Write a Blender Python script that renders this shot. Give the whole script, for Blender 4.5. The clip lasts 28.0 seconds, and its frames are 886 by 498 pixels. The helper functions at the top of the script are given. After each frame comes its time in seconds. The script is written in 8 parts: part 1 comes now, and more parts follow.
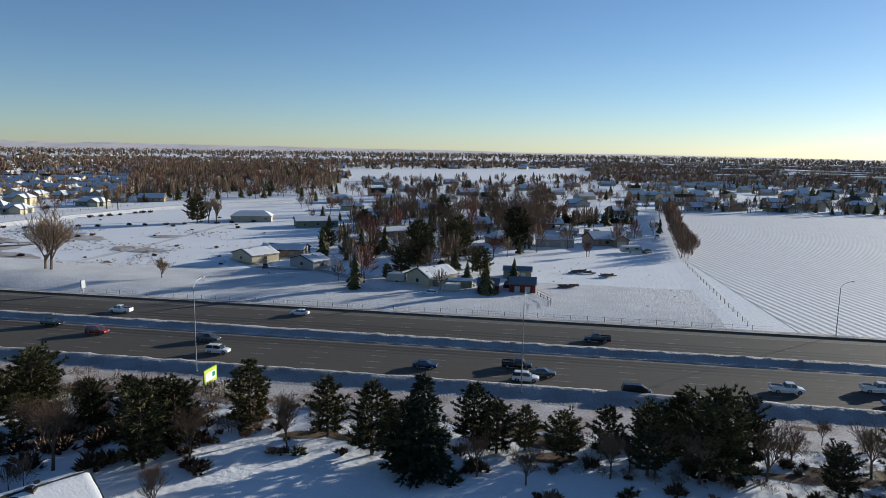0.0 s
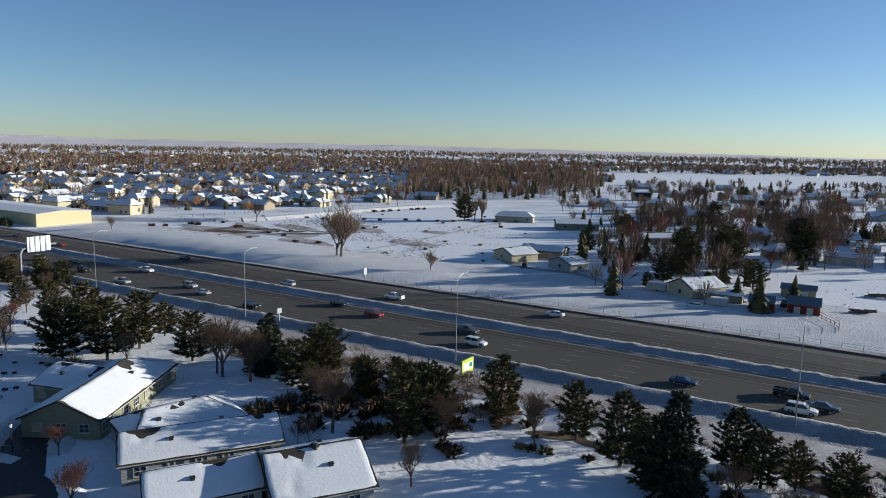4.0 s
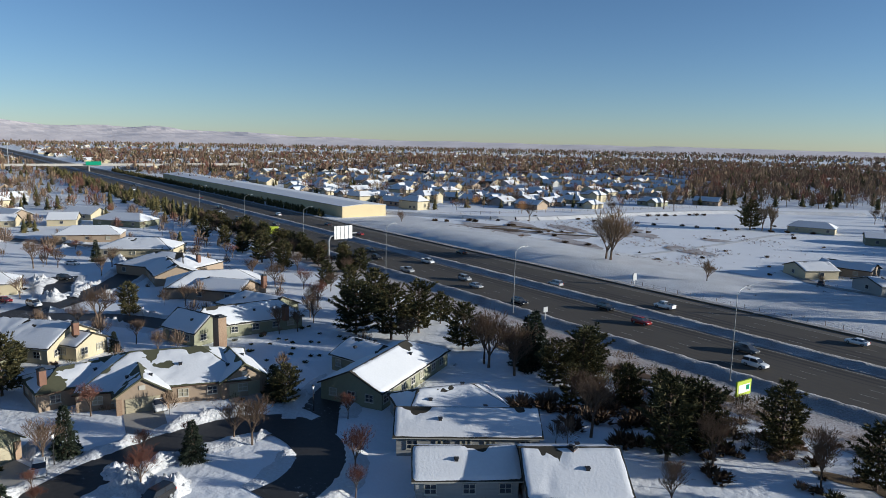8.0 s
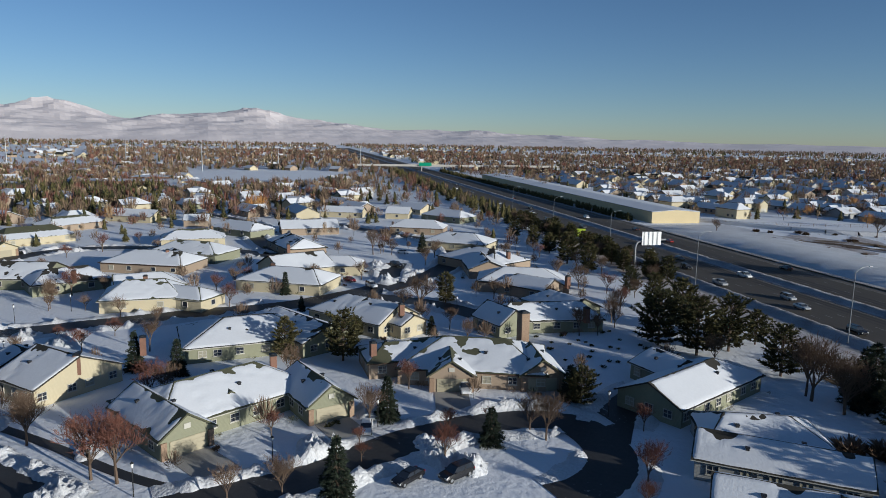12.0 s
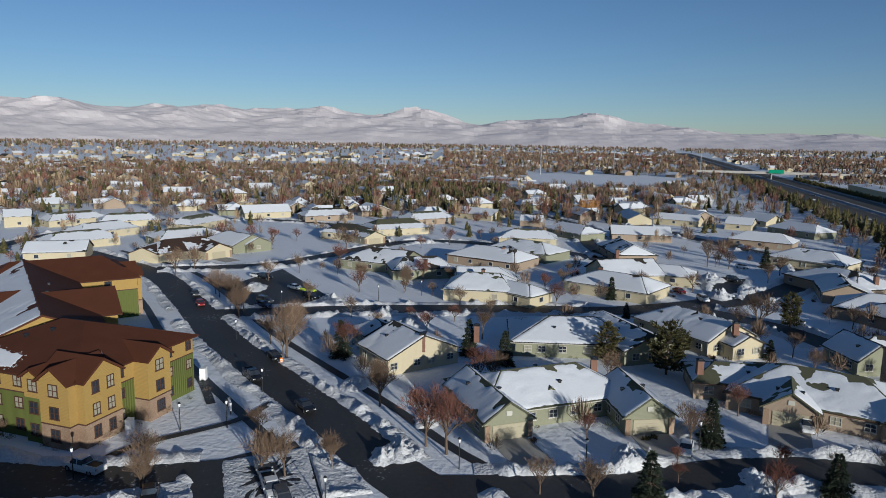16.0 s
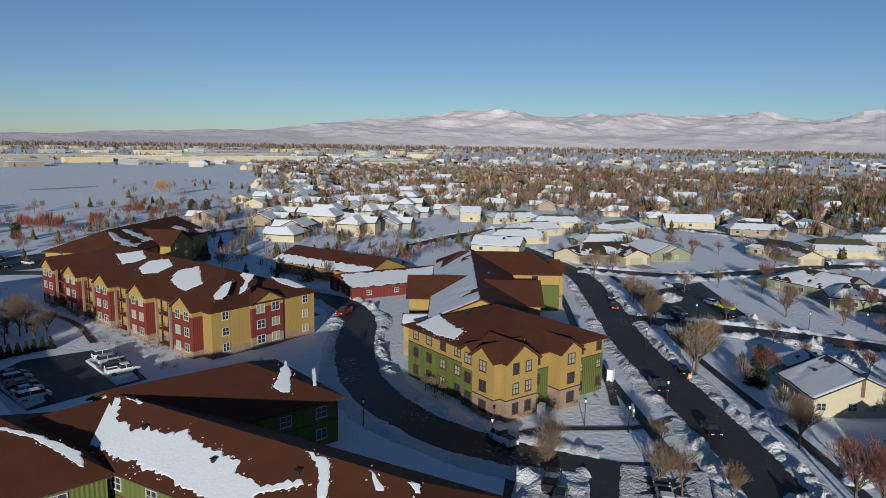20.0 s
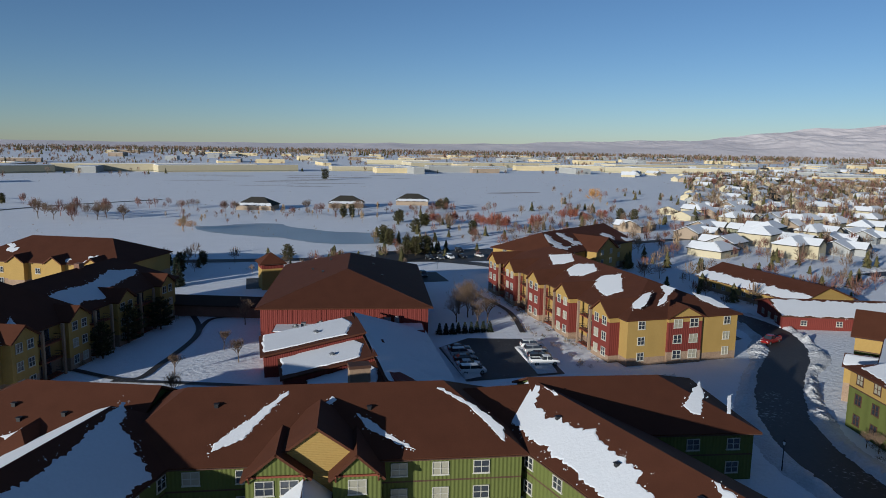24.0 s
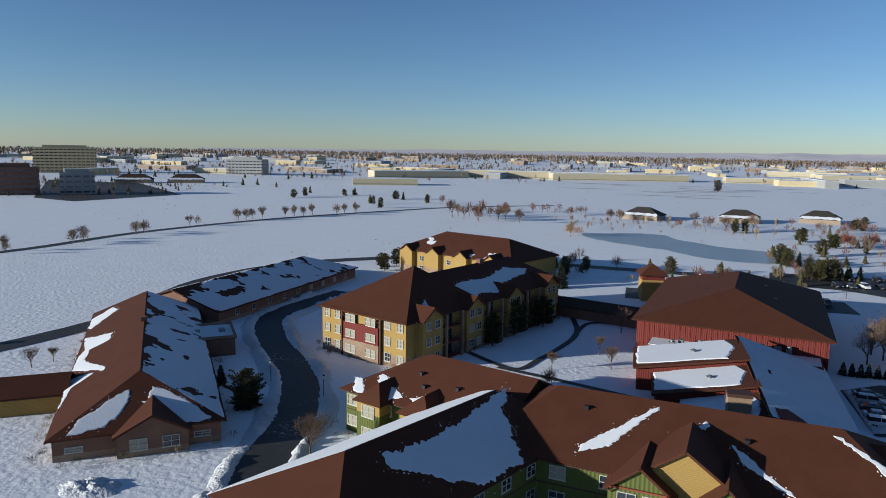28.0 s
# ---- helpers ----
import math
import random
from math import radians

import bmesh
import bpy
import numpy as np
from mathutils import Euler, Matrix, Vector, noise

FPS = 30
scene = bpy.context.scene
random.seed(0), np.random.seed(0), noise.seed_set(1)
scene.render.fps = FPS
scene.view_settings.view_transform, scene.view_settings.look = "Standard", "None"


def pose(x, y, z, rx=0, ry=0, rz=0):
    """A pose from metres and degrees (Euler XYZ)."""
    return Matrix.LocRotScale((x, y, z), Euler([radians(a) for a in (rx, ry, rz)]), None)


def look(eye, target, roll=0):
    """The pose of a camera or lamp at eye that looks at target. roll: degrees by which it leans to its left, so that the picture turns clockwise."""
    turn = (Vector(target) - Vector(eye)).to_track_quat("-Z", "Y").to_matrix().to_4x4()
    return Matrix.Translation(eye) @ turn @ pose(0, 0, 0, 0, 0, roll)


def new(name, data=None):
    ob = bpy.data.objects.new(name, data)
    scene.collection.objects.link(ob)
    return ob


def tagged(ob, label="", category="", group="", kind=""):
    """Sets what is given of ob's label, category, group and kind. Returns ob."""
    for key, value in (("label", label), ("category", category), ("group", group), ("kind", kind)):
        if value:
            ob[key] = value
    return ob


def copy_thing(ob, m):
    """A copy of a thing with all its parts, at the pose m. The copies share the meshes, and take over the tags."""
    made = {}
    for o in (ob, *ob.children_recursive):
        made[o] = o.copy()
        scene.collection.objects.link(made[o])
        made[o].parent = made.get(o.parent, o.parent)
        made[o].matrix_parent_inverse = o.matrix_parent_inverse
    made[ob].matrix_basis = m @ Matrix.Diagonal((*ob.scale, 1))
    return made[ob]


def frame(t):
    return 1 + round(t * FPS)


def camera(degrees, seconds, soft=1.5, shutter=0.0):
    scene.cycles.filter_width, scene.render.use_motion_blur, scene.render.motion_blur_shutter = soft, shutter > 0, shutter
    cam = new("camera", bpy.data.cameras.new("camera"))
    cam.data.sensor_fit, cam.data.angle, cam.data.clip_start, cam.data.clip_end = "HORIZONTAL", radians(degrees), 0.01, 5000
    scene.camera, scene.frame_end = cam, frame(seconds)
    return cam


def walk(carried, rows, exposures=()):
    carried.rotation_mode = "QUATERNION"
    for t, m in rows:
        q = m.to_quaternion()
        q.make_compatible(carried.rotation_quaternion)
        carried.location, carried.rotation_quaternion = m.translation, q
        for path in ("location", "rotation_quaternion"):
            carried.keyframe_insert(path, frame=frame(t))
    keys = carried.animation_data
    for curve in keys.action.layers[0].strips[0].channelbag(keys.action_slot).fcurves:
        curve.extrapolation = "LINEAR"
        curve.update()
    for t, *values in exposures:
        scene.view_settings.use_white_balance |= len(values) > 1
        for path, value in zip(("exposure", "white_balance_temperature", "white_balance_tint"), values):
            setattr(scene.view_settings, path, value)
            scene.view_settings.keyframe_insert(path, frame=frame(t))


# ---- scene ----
# A drone hovers 41.5 m up and turns to its left in place.
cam = camera(65.3, 28.0, 0.9)
PATH = [
    (0, 81.64, -0.93, 0.00),
    (0.5, 81.64, -1.10, 2.03),
    (1, 81.60, -1.13, 4.07),
    (1.5, 81.58, -1.09, 6.15),
    (2, 81.55, -1.14, 8.38),
    (2.5, 81.52, -1.17, 11.45),
    (3, 81.49, -1.16, 14.83),
    (3.5, 81.49, -1.14, 18.18),
    (5.5, 81.38, -1.25, 30.78),
    (6, 81.33, -1.23, 33.63),
    (6.5, 81.28, -1.20, 36.30),
    (7, 81.23, -1.20, 38.93),
    (7.5, 81.19, -1.18, 41.33),
    (8, 81.16, -1.16, 43.77),
    (8.5, 81.12, -1.15, 46.32),
    (9, 81.09, -1.15, 49.03),
    (9.5, 81.06, -1.10, 52.23),
    (10, 81.03, -1.09, 55.52),
    (10.5, 81.00, -1.05, 58.90),
    (11, 80.98, -1.04, 62.31),
    (11.5, 80.97, -1.05, 65.73),
    (12, 80.93, -1.01, 68.97),
    (12.5, 80.91, -0.99, 72.09),
    (14.5, 80.86, -0.97, 85.30),
    (15, 80.86, -0.93, 88.81),
    (15.5, 80.87, -0.88, 92.33),
    (16, 80.86, -0.88, 96.05),
    (16.5, 80.87, -0.82, 100.12),
    (17, 80.88, -0.82, 104.24),
    (17.5, 80.88, -0.82, 108.39),
    (18, 80.93, -0.82, 112.62),
    (18.5, 80.96, -0.76, 116.90),
    (19, 80.98, -0.79, 121.32),
    (19.5, 80.99, -0.83, 125.75),
    (20, 81.01, -0.77, 130.09),
    (20.5, 81.06, -0.77, 134.47),
    (21, 81.11, -0.82, 138.83),
    (21.5, 81.17, -0.82, 143.24),
    (23.5, 81.35, -0.89, 160.42),
    (24, 81.40, -0.93, 164.55),
    (24.5, 81.44, -0.93, 168.61),
    (25, 81.48, -0.91, 172.60),
    (25.5, 81.49, -0.91, 176.54),
    (26, 81.51, -0.87, 180.45),
    (26.5, 81.56, -0.86, 184.36),
    (27, 81.61, -0.90, 188.28),
    (27.5, 81.65, -0.94, 192.23),
    (28, 81.66, -1.01, 195.81),
]
walk(cam, [(t, pose(0, 0, 41.5, rx, ry, rz)) for t, rx, ry, rz in PATH], [(0, 0.66, 5450, 10), (5, 0.66, 5350, 10), (9, 0.48, 5300, 10), (14, 0.03, 5200, 10), (20, 0.0, 5250, 10), (25, 0.2, 5200, 10), (28, 0.42, 5200, 10)])
# ---- light ----
SUN_AZ, SUN_EL = 34.0, 10.5            # degrees from +x towards +y, and up
world = bpy.data.worlds.new("sky")
scene.world = world
world.use_nodes = True
wn = world.node_tree.nodes
sky = wn.new("ShaderNodeTexSky")
sky.sky_type = 'NISHITA'
sky.sun_disc = False
sky.sun_elevation = radians(SUN_EL)
sky.sun_rotation = radians(90 - SUN_AZ)
sky.altitude = 800
sky.air_density = 0.8
sky.dust_density = 0.2
sky.ozone_density = 1.7
wn["Background"].inputs[1].default_value = 0.064
world.node_tree.links.new(sky.outputs[0], wn["Background"].inputs[0])
sun = new("sun", bpy.data.lights.new("sun", 'SUN'))
sun.data.energy, sun.data.angle, sun.data.color = 5.0, radians(0.6), (1.0, 0.86, 0.64)
_s = Vector((math.cos(radians(SUN_AZ)) * math.cos(radians(SUN_EL)), math.sin(radians(SUN_AZ)) * math.cos(radians(SUN_EL)), math.sin(radians(SUN_EL))))
sun.matrix_world = look(_s * 100, (0, 0, 0))


# ---- materials ----
def material(name, base, rough=0.8, metal=0.0, vary=0.15, scale=1.0, bump=0.0, bscale=None, tint=None, island=0.0, objrand=0.0, spec=0.3):
    """A surface with two scales of noise in its colour, fine relief, and chance from piece to piece."""
    m = bpy.data.materials.new(name)
    m.use_nodes = True
    n, l = m.node_tree.nodes, m.node_tree.links
    b = n["Principled BSDF"]
    b.inputs["Roughness"].default_value = rough
    b.inputs["Metallic"].default_value = metal
    b.inputs["Specular IOR Level"].default_value = spec
    tc = n.new("ShaderNodeNewGeometry")
    big = n.new("ShaderNodeTexNoise")
    big.inputs["Scale"].default_value = 0.12 * scale
    big.inputs["Detail"].default_value = 5
    fine = n.new("ShaderNodeTexNoise")
    fine.inputs["Scale"].default_value = 2.6 * scale
    fine.inputs["Detail"].default_value = 6
    l.new(tc.outputs["Position"], big.inputs["Vector"])
    l.new(tc.outputs["Position"], fine.inputs["Vector"])
    mix = n.new("ShaderNodeMath")
    mix.operation = 'ADD'
    l.new(big.outputs["Fac"], mix.inputs[0])
    l.new(fine.outputs["Fac"], mix.inputs[1])
    last = mix.outputs[0]
    for amount, out in ((island, "Random Per Island"), (objrand, "")):
        if amount:
            src = tc.outputs[out] if out else n.new("ShaderNodeObjectInfo").outputs["Random"]
            mul = n.new("ShaderNodeMath")
            mul.operation = 'MULTIPLY_ADD'
            mul.inputs[1].default_value = amount
            l.new(src, mul.inputs[0])
            l.new(last, mul.inputs[2])
            sub = n.new("ShaderNodeMath")
            sub.operation = 'SUBTRACT'
            sub.inputs[1].default_value = amount / 2
            l.new(mul.outputs[0], sub.inputs[0])
            last = sub.outputs[0]
    ramp = n.new("ShaderNodeValToRGB")
    other = tint if tint else tuple(c * (1 - vary) for c in base)
    high = tuple(min(1, c * (1 + vary)) for c in base) if not tint else base
    ramp.color_ramp.elements[0].position, ramp.color_ramp.elements[1].position = 0.3, 0.75
    ramp.color_ramp.elements[0].color = (*other, 1)
    ramp.color_ramp.elements[1].color = (*high, 1)
    half = n.new("ShaderNodeMath")
    half.operation = 'MULTIPLY'
    half.inputs[1].default_value = 0.5
    l.new(last, half.inputs[0])
    l.new(half.outputs[0], ramp.inputs[0])
    l.new(ramp.outputs[0], b.inputs["Base Color"])
    if bump:
        bn = n.new("ShaderNodeTexNoise")
        bn.inputs["Scale"].default_value = bscale or 1.5 * scale
        bn.inputs["Detail"].default_value = 8
        l.new(tc.outputs["Position"], bn.inputs["Vector"])
        bp = n.new("ShaderNodeBump")
        bp.inputs["Strength"].default_value = 1.0
        bp.inputs["Distance"].default_value = bump
        l.new(bn.outputs["Fac"], bp.inputs["Height"])
        l.new(bp.outputs[0], b.inputs["Normal"])
    return m


def striped(m, axis_angle, period, depth, darken=0.0):
    """Adds parallel ribs or courses to a material's relief (siding laps, furrows, roof ribs)."""
    n, l = m.node_tree.nodes, m.node_tree.links
    geo = n.new("ShaderNodeNewGeometry")
    mp = n.new("ShaderNodeMapping")
    mp.inputs["Rotation"].default_value = axis_angle
    w = n.new("ShaderNodeTexWave")
    w.wave_type, w.bands_direction = 'BANDS', 'X'
    w.inputs["Scale"].default_value = 0.314 / period
    w.inputs["Distortion"].default_value = 0.15
    w.inputs["Detail"].default_value = 2
    l.new(geo.outputs["Position"], mp.inputs["Vector"])
    l.new(mp.outputs[0], w.inputs["Vector"])
    bp = n.new("ShaderNodeBump")
    bp.inputs["Distance"].default_value = depth
    l.new(w.outputs["Fac"], bp.inputs["Height"])
    b = n["Principled BSDF"]
    old = b.inputs["Normal"].links[0].from_socket if b.inputs["Normal"].links else None
    if old:
        l.new(old, bp.inputs["Normal"])
    l.new(bp.outputs[0], b.inputs["Normal"])
    return m


SNOW = material("snow", (0.81, 0.82, 0.84), 0.75, vary=0.05, bump=0.16, bscale=0.9)
BANK = material("snow_bank", (0.76, 0.77, 0.79), 0.75, tint=(0.52, 0.51, 0.50), bump=0.3, bscale=2.2)
SLUSH = material("slush", (0.55, 0.54, 0.52), 0.6, tint=(0.16, 0.15, 0.14), scale=2.0, bump=0.04)
ROOFSNOW = material("roof_snow", (0.71, 0.72, 0.74), 0.7, vary=0.05, bump=0.03, bscale=3.0)
ASPHALT = material("wet_asphalt", (0.042, 0.040, 0.039), 0.55, tint=(0.03, 0.03, 0.032), scale=1.5, bump=0.008, bscale=8)
HIGHWAY = material("highway_concrete", (0.115, 0.10, 0.083), 0.8, tint=(0.092, 0.083, 0.07), scale=0.8, bump=0.006, bscale=8, spec=0.12)
TRACK = material("wheel_track", (0.078, 0.068, 0.056), 0.75, vary=0.2, scale=1.5)
STREET = material("slushy_street", (0.05, 0.047, 0.044), 0.6, tint=(0.028, 0.028, 0.03), scale=0.6, bump=0.012, bscale=5)
for node in STREET.node_tree.nodes:             # refrozen slush left in patches
    if node.type == 'VALTORGB':
        for at, col in ((0.60, (0.05, 0.047, 0.044, 1)), (0.66, (0.30, 0.30, 0.305, 1))):
            e = node.color_ramp.elements.new(at)
            e.color = col
        node.color_ramp.elements[-1].color = (0.4, 0.4, 0.41, 1)
SHOULDER = material("highway_shoulder", (0.13, 0.115, 0.098), 0.85, vary=0.25, scale=1.2)
PAINT = material("lane_paint", (0.34, 0.33, 0.30), 0.7, vary=0.25, scale=3)
VERGEMIX = material("weedy_snow", (0.74, 0.74, 0.75), 0.85, tint=(0.17, 0.10, 0.06), scale=1.1, bump=0.10, bscale=2.0)
STREAK = material("dark_wheel_streak", (0.042, 0.036, 0.031), 0.7, vary=0.3, scale=1.2)
DIRTYBANK = material("dirty_bank", (0.50, 0.515, 0.54), 0.8, tint=(0.20, 0.18, 0.165), scale=1.5, bump=0.3, bscale=2.5)
DRYGRASS = material("dry_grass", (0.21, 0.15, 0.085), 0.9, tint=(0.11, 0.075, 0.04), scale=2.5, bump=0.08, bscale=3)
SOIL = material("bare_soil", (0.13, 0.085, 0.055), 0.9, vary=0.3, scale=2, bump=0.05)
CONCRETE = material("concrete", (0.36, 0.34, 0.31), 0.85, vary=0.18, scale=2, bump=0.01)
ROOF = material("roof_brown", (0.080, 0.030, 0.016), 0.75, vary=0.16, scale=3.0, bump=0.012, bscale=6, spec=0.12)
ROOF2 = material("roof_umber", (0.06, 0.038, 0.027), 0.75, vary=0.16, scale=3.0, bump=0.012, bscale=6, spec=0.12)
SHINGLE = material("shingle_grey", (0.055, 0.05, 0.04), 0.85, tint=(0.045, 0.042, 0.035), scale=3, bump=0.02, bscale=5, spec=0.12)
GREENSH = material("shingle_green", (0.085, 0.085, 0.05), 0.85, vary=0.2, scale=3, bump=0.02, bscale=5)
YELLOW = striped(material("siding_ochre", (0.34, 0.225, 0.068), 0.75, vary=0.09, scale=1.5, spec=0.12), (0, radians(90), 0), 0.2, 0.02)
GREEN = striped(material("siding_green", (0.105, 0.120, 0.032), 0.75, vary=0.1, scale=1.5, spec=0.12), (0, 0, radians(25)), 0.45, 0.05)
RED = striped(material("siding_red", (0.15, 0.034, 0.026), 0.7, vary=0.12, scale=1.5, spec=0.12), (0, 0, 0), 0.4, 0.03)
STONE = material("stone_veneer", (0.38, 0.28, 0.19), 0.9, tint=(0.17, 0.11, 0.075), scale=2.2, bump=0.03, bscale=4, spec=0.12)
BRICK = material("brick_brown", (0.19, 0.105, 0.072), 0.9, vary=0.3, scale=4, bump=0.02)
TRIM = material("trim_white", (0.45, 0.43, 0.37), 0.6, vary=0.05)
TRIMDARK = material("trim_dark", (0.07, 0.035, 0.022), 0.7, vary=0.15)
TIMBER = material("timber_red", (0.20, 0.055, 0.028), 0.7, vary=0.2, scale=2)
GARAGE = material("garage_cream", (0.36, 0.32, 0.22), 0.6, vary=0.06)
GLASS = material("window_glass", (0.03, 0.035, 0.045), 0.06, vary=0.3, scale=0.6, spec=0.9)
BLIND = material("window_blind", (0.30, 0.28, 0.21), 0.35, vary=0.15, scale=0.8, spec=0.7)
BARK = material("bark", (0.12, 0.085, 0.06), 0.95, vary=0.3, scale=4)
TWIG = material("bare_twigs", (0.20, 0.138, 0.092), 0.95, vary=0.3, island=0.5, objrand=0.6)
TWIGRED = material("red_twigs", (0.19, 0.088, 0.062), 0.95, vary=0.3, island=0.5, objrand=0.5)
TWIGPALE = material("pale_twigs", (0.33, 0.24, 0.145), 0.95, vary=0.25, island=0.5, objrand=0.4)
NEEDLE = material("pine_needles", (0.12, 0.10, 0.036), 0.9, tint=(0.028, 0.034, 0.014), island=0.9, objrand=0.5)
SPRUCE = material("spruce_needles", (0.05, 0.062, 0.036), 0.9, tint=(0.014, 0.022, 0.014), island=0.9, objrand=0.4)
SCRUB = material("scrub", (0.12, 0.075, 0.042), 0.95, tint=(0.05, 0.035, 0.022), island=0.9)
RUST = material("russet_leaves", (0.26, 0.085, 0.05), 0.9, vary=0.3, island=0.6)
TWIGGOLD = material("golden_twigs", (0.42, 0.22, 0.07), 0.95, vary=0.25, island=0.5)
METAL = material("galvanised", (0.26, 0.27, 0.28), 0.5, 0.6, vary=0.1)
BLACK = material("black_metal", (0.02, 0.02, 0.022), 0.5, vary=0.2)
RUBBER = material("tyre_rubber", (0.02, 0.02, 0.02), 0.85, vary=0.1)
ICE = material("pond_ice", (0.34, 0.36, 0.38), 0.3, tint=(0.22, 0.25, 0.27), scale=0.4, spec=0.6)
WOOD = material("weathered_wood", (0.17, 0.12, 0.085), 0.9, vary=0.3, scale=3)
SIGNGREEN = material("sign_green", (0.01, 0.22, 0.12), 0.4, vary=0.05)
SIGNLIME = material("sign_lime", (0.42, 0.52, 0.04), 0.5, vary=0.05)
SIGNWHITE = material("sign_white", (0.78, 0.78, 0.76), 0.5, vary=0.04)
ORANGE = material("orange_plastic", (0.75, 0.22, 0.02), 0.5, vary=0.1)
TINROOF = material("tin_roof", (0.17, 0.19, 0.21), 0.5, 0.3, vary=0.15, scale=2)
TAN = material("precast_tan", (0.56, 0.46, 0.27), 0.85, vary=0.08)


# ---- mesh helpers ----
class Acc:
    """Collects faces in world coordinates."""

    def __init__(self):
        self.v, self.f, self.m = [], [], []

    def face(self, pts, mi=0):
        k = len(self.v)
        self.v += [tuple(p) for p in pts]
        self.f.append(tuple(range(k, k + len(pts))))
        self.m.append(mi)

    def hull(self, low, high, mi=0, cap=True):
        """A closed solid between two rings of equally many points."""
        k, n = len(self.v), len(low)
        self.v += [tuple(p) for p in low] + [tuple(p) for p in high]
        for i in range(n):
            j = (i + 1) % n
            self.f.append((k + i, k + j, k + n + j, k + n + i))
            self.m.append(mi)
        if cap:
            self.f += [tuple(range(k + n - 1, k - 1, -1)), tuple(range(k + n, k + 2 * n))]
            self.m += [mi, mi]

    def box(self, x, y, z, sx, sy, sz, a=0.0, mi=0):
        """Centre x, y; bottom z; turned by a (radians)."""
        c, s = math.cos(a), math.sin(a)
        ring = [(x + c * i * sx / 2 - s * j * sy / 2, y + s * i * sx / 2 + c * j * sy / 2) for i, j in ((-1, -1), (1, -1), (1, 1), (-1, 1))]
        self.hull([(*p, z) for p in ring], [(*p, z + sz) for p in ring], mi)

    def slab(self, pts, t, mi=0):
        """A plate of thickness t whose top is pts."""
        n = (Vector(pts[1]) - Vector(pts[0])).cross(Vector(pts[-1]) - Vector(pts[0])).normalized()
        if n.z < 0:
            n = -n
            pts = pts[::-1]
        self.hull([Vector(p) - n * t for p in pts], pts, mi)

    def tube(self, p, q, r0, r1, n=5, mi=0, cap=True):
        p, q = Vector(p), Vector(q)
        d = (q - p).normalized()
        a = d.orthogonal().normalized()
        b = d.cross(a)
        ring = [(math.cos(2 * math.pi * i / n), math.sin(2 * math.pi * i / n)) for i in range(n)]
        self.hull([p + (a * c + b * s) * r0 for c, s in ring], [q + (a * c + b * s) * r1 for c, s in ring], mi, cap)

    def mesh(self, name, mats, origin=(0, 0, 0)):
        me = bpy.data.meshes.new(name)
        ox, oy, oz = origin
        me.from_pydata([(x - ox, y - oy, z - oz) for x, y, z in self.v], [], self.f)
        for m in (mats if isinstance(mats, (list, tuple)) else [mats]):
            me.materials.append(m)
        if isinstance(mats, (list, tuple)):
            me.polygons.foreach_set("material_index", self.m)
        return me


def part(name, acc, mats, parent, label=""):
    """One mesh under a thing, from faces in world coordinates (the thing is not turned)."""
    o = Vector((0, 0, 0))
    p = parent
    while p:
        o += p.location
        p = p.parent
    ob = new(name, acc.mesh(name, mats, o))
    ob.parent = parent
    return tagged(ob, label)


def thing(name, x, y, z, label, category, group=""):
    ob = new(name)
    ob.empty_display_size = 0.5
    ob.location = (x, y, z)
    return tagged(ob, label, category, group)


def solo(name, acc, mats, label="", category="", kind="", group=""):
    """A mesh that is a thing, or a piece of the setting, by itself."""
    return tagged(new(name, acc.mesh(name, mats)), label, category, group, kind)


def weld(ob):
    """Joins the faces of a snow heap into one soft skin."""
    bm = bmesh.new()
    bm.from_mesh(ob.data)
    bmesh.ops.remove_doubles(bm, verts=bm.verts, dist=0.002)
    for f in bm.faces:
        f.smooth = True
    bm.to_mesh(ob.data)
    bm.free()
    return ob


def nz(x, y, s=1.0, k=0.0):
    return noise.noise(Vector((x * s, y * s, k)))
# ---- ground, roads, distance ----
HW = radians(-9.76)                       # the highway's bearing


def hw(s, n, z=0.0):
    """A point s metres along the highway (east is +) and n metres from the hovering place, square to the highway."""
    return (s * math.cos(HW) - n * math.sin(HW), s * math.sin(HW) + n * math.cos(HW), z)


g = Acc()
radii = [0, 15, 30, 45, 60, 80, 100, 130, 165, 200, 250, 310, 380, 470, 580, 720, 900, 1150, 1500, 2000, 2700, 3600, 4900]
SEG = 96
g.v.append((0, 0, 0))
for r in radii[1:]:
    for i in range(SEG):
        a = 2 * math.pi * i / SEG
        g.v.append((r * math.cos(a), r * math.sin(a), 0.0))
for i in range(SEG):
    g.f.append((0, 1 + i, 1 + (i + 1) % SEG))
for k in range(len(radii) - 2):
    for i in range(SEG):
        b, c = 1 + k * SEG, 1 + (k + 1) * SEG
        g.f.append((b + i, c + i, c + (i + 1) % SEG, b + (i + 1) % SEG))
g.m = [0] * len(g.f)
solo("ground", g, SNOW, "snow-covered ground reaching to the horizon", "ground", "structure")


def strip(acc, line, w, z, mi=0):
    """A ribbon of width w (or a list of widths) along a polyline of x, y."""
    pts = [Vector(p[:2]) for p in line]
    left, right = [], []
    for i, p in enumerate(pts):
        d = (pts[min(i + 1, len(pts) - 1)] - pts[max(i - 1, 0)]).normalized()
        ww = w[i] if isinstance(w, (list, tuple)) else w
        nrm = Vector((-d.y, d.x)) * ww / 2
        left.append((*(p + nrm), z))
        right.append((*(p - nrm), z))
    for i in range(len(pts) - 1):
        acc.face([right[i], right[i + 1], left[i + 1], left[i]], mi)


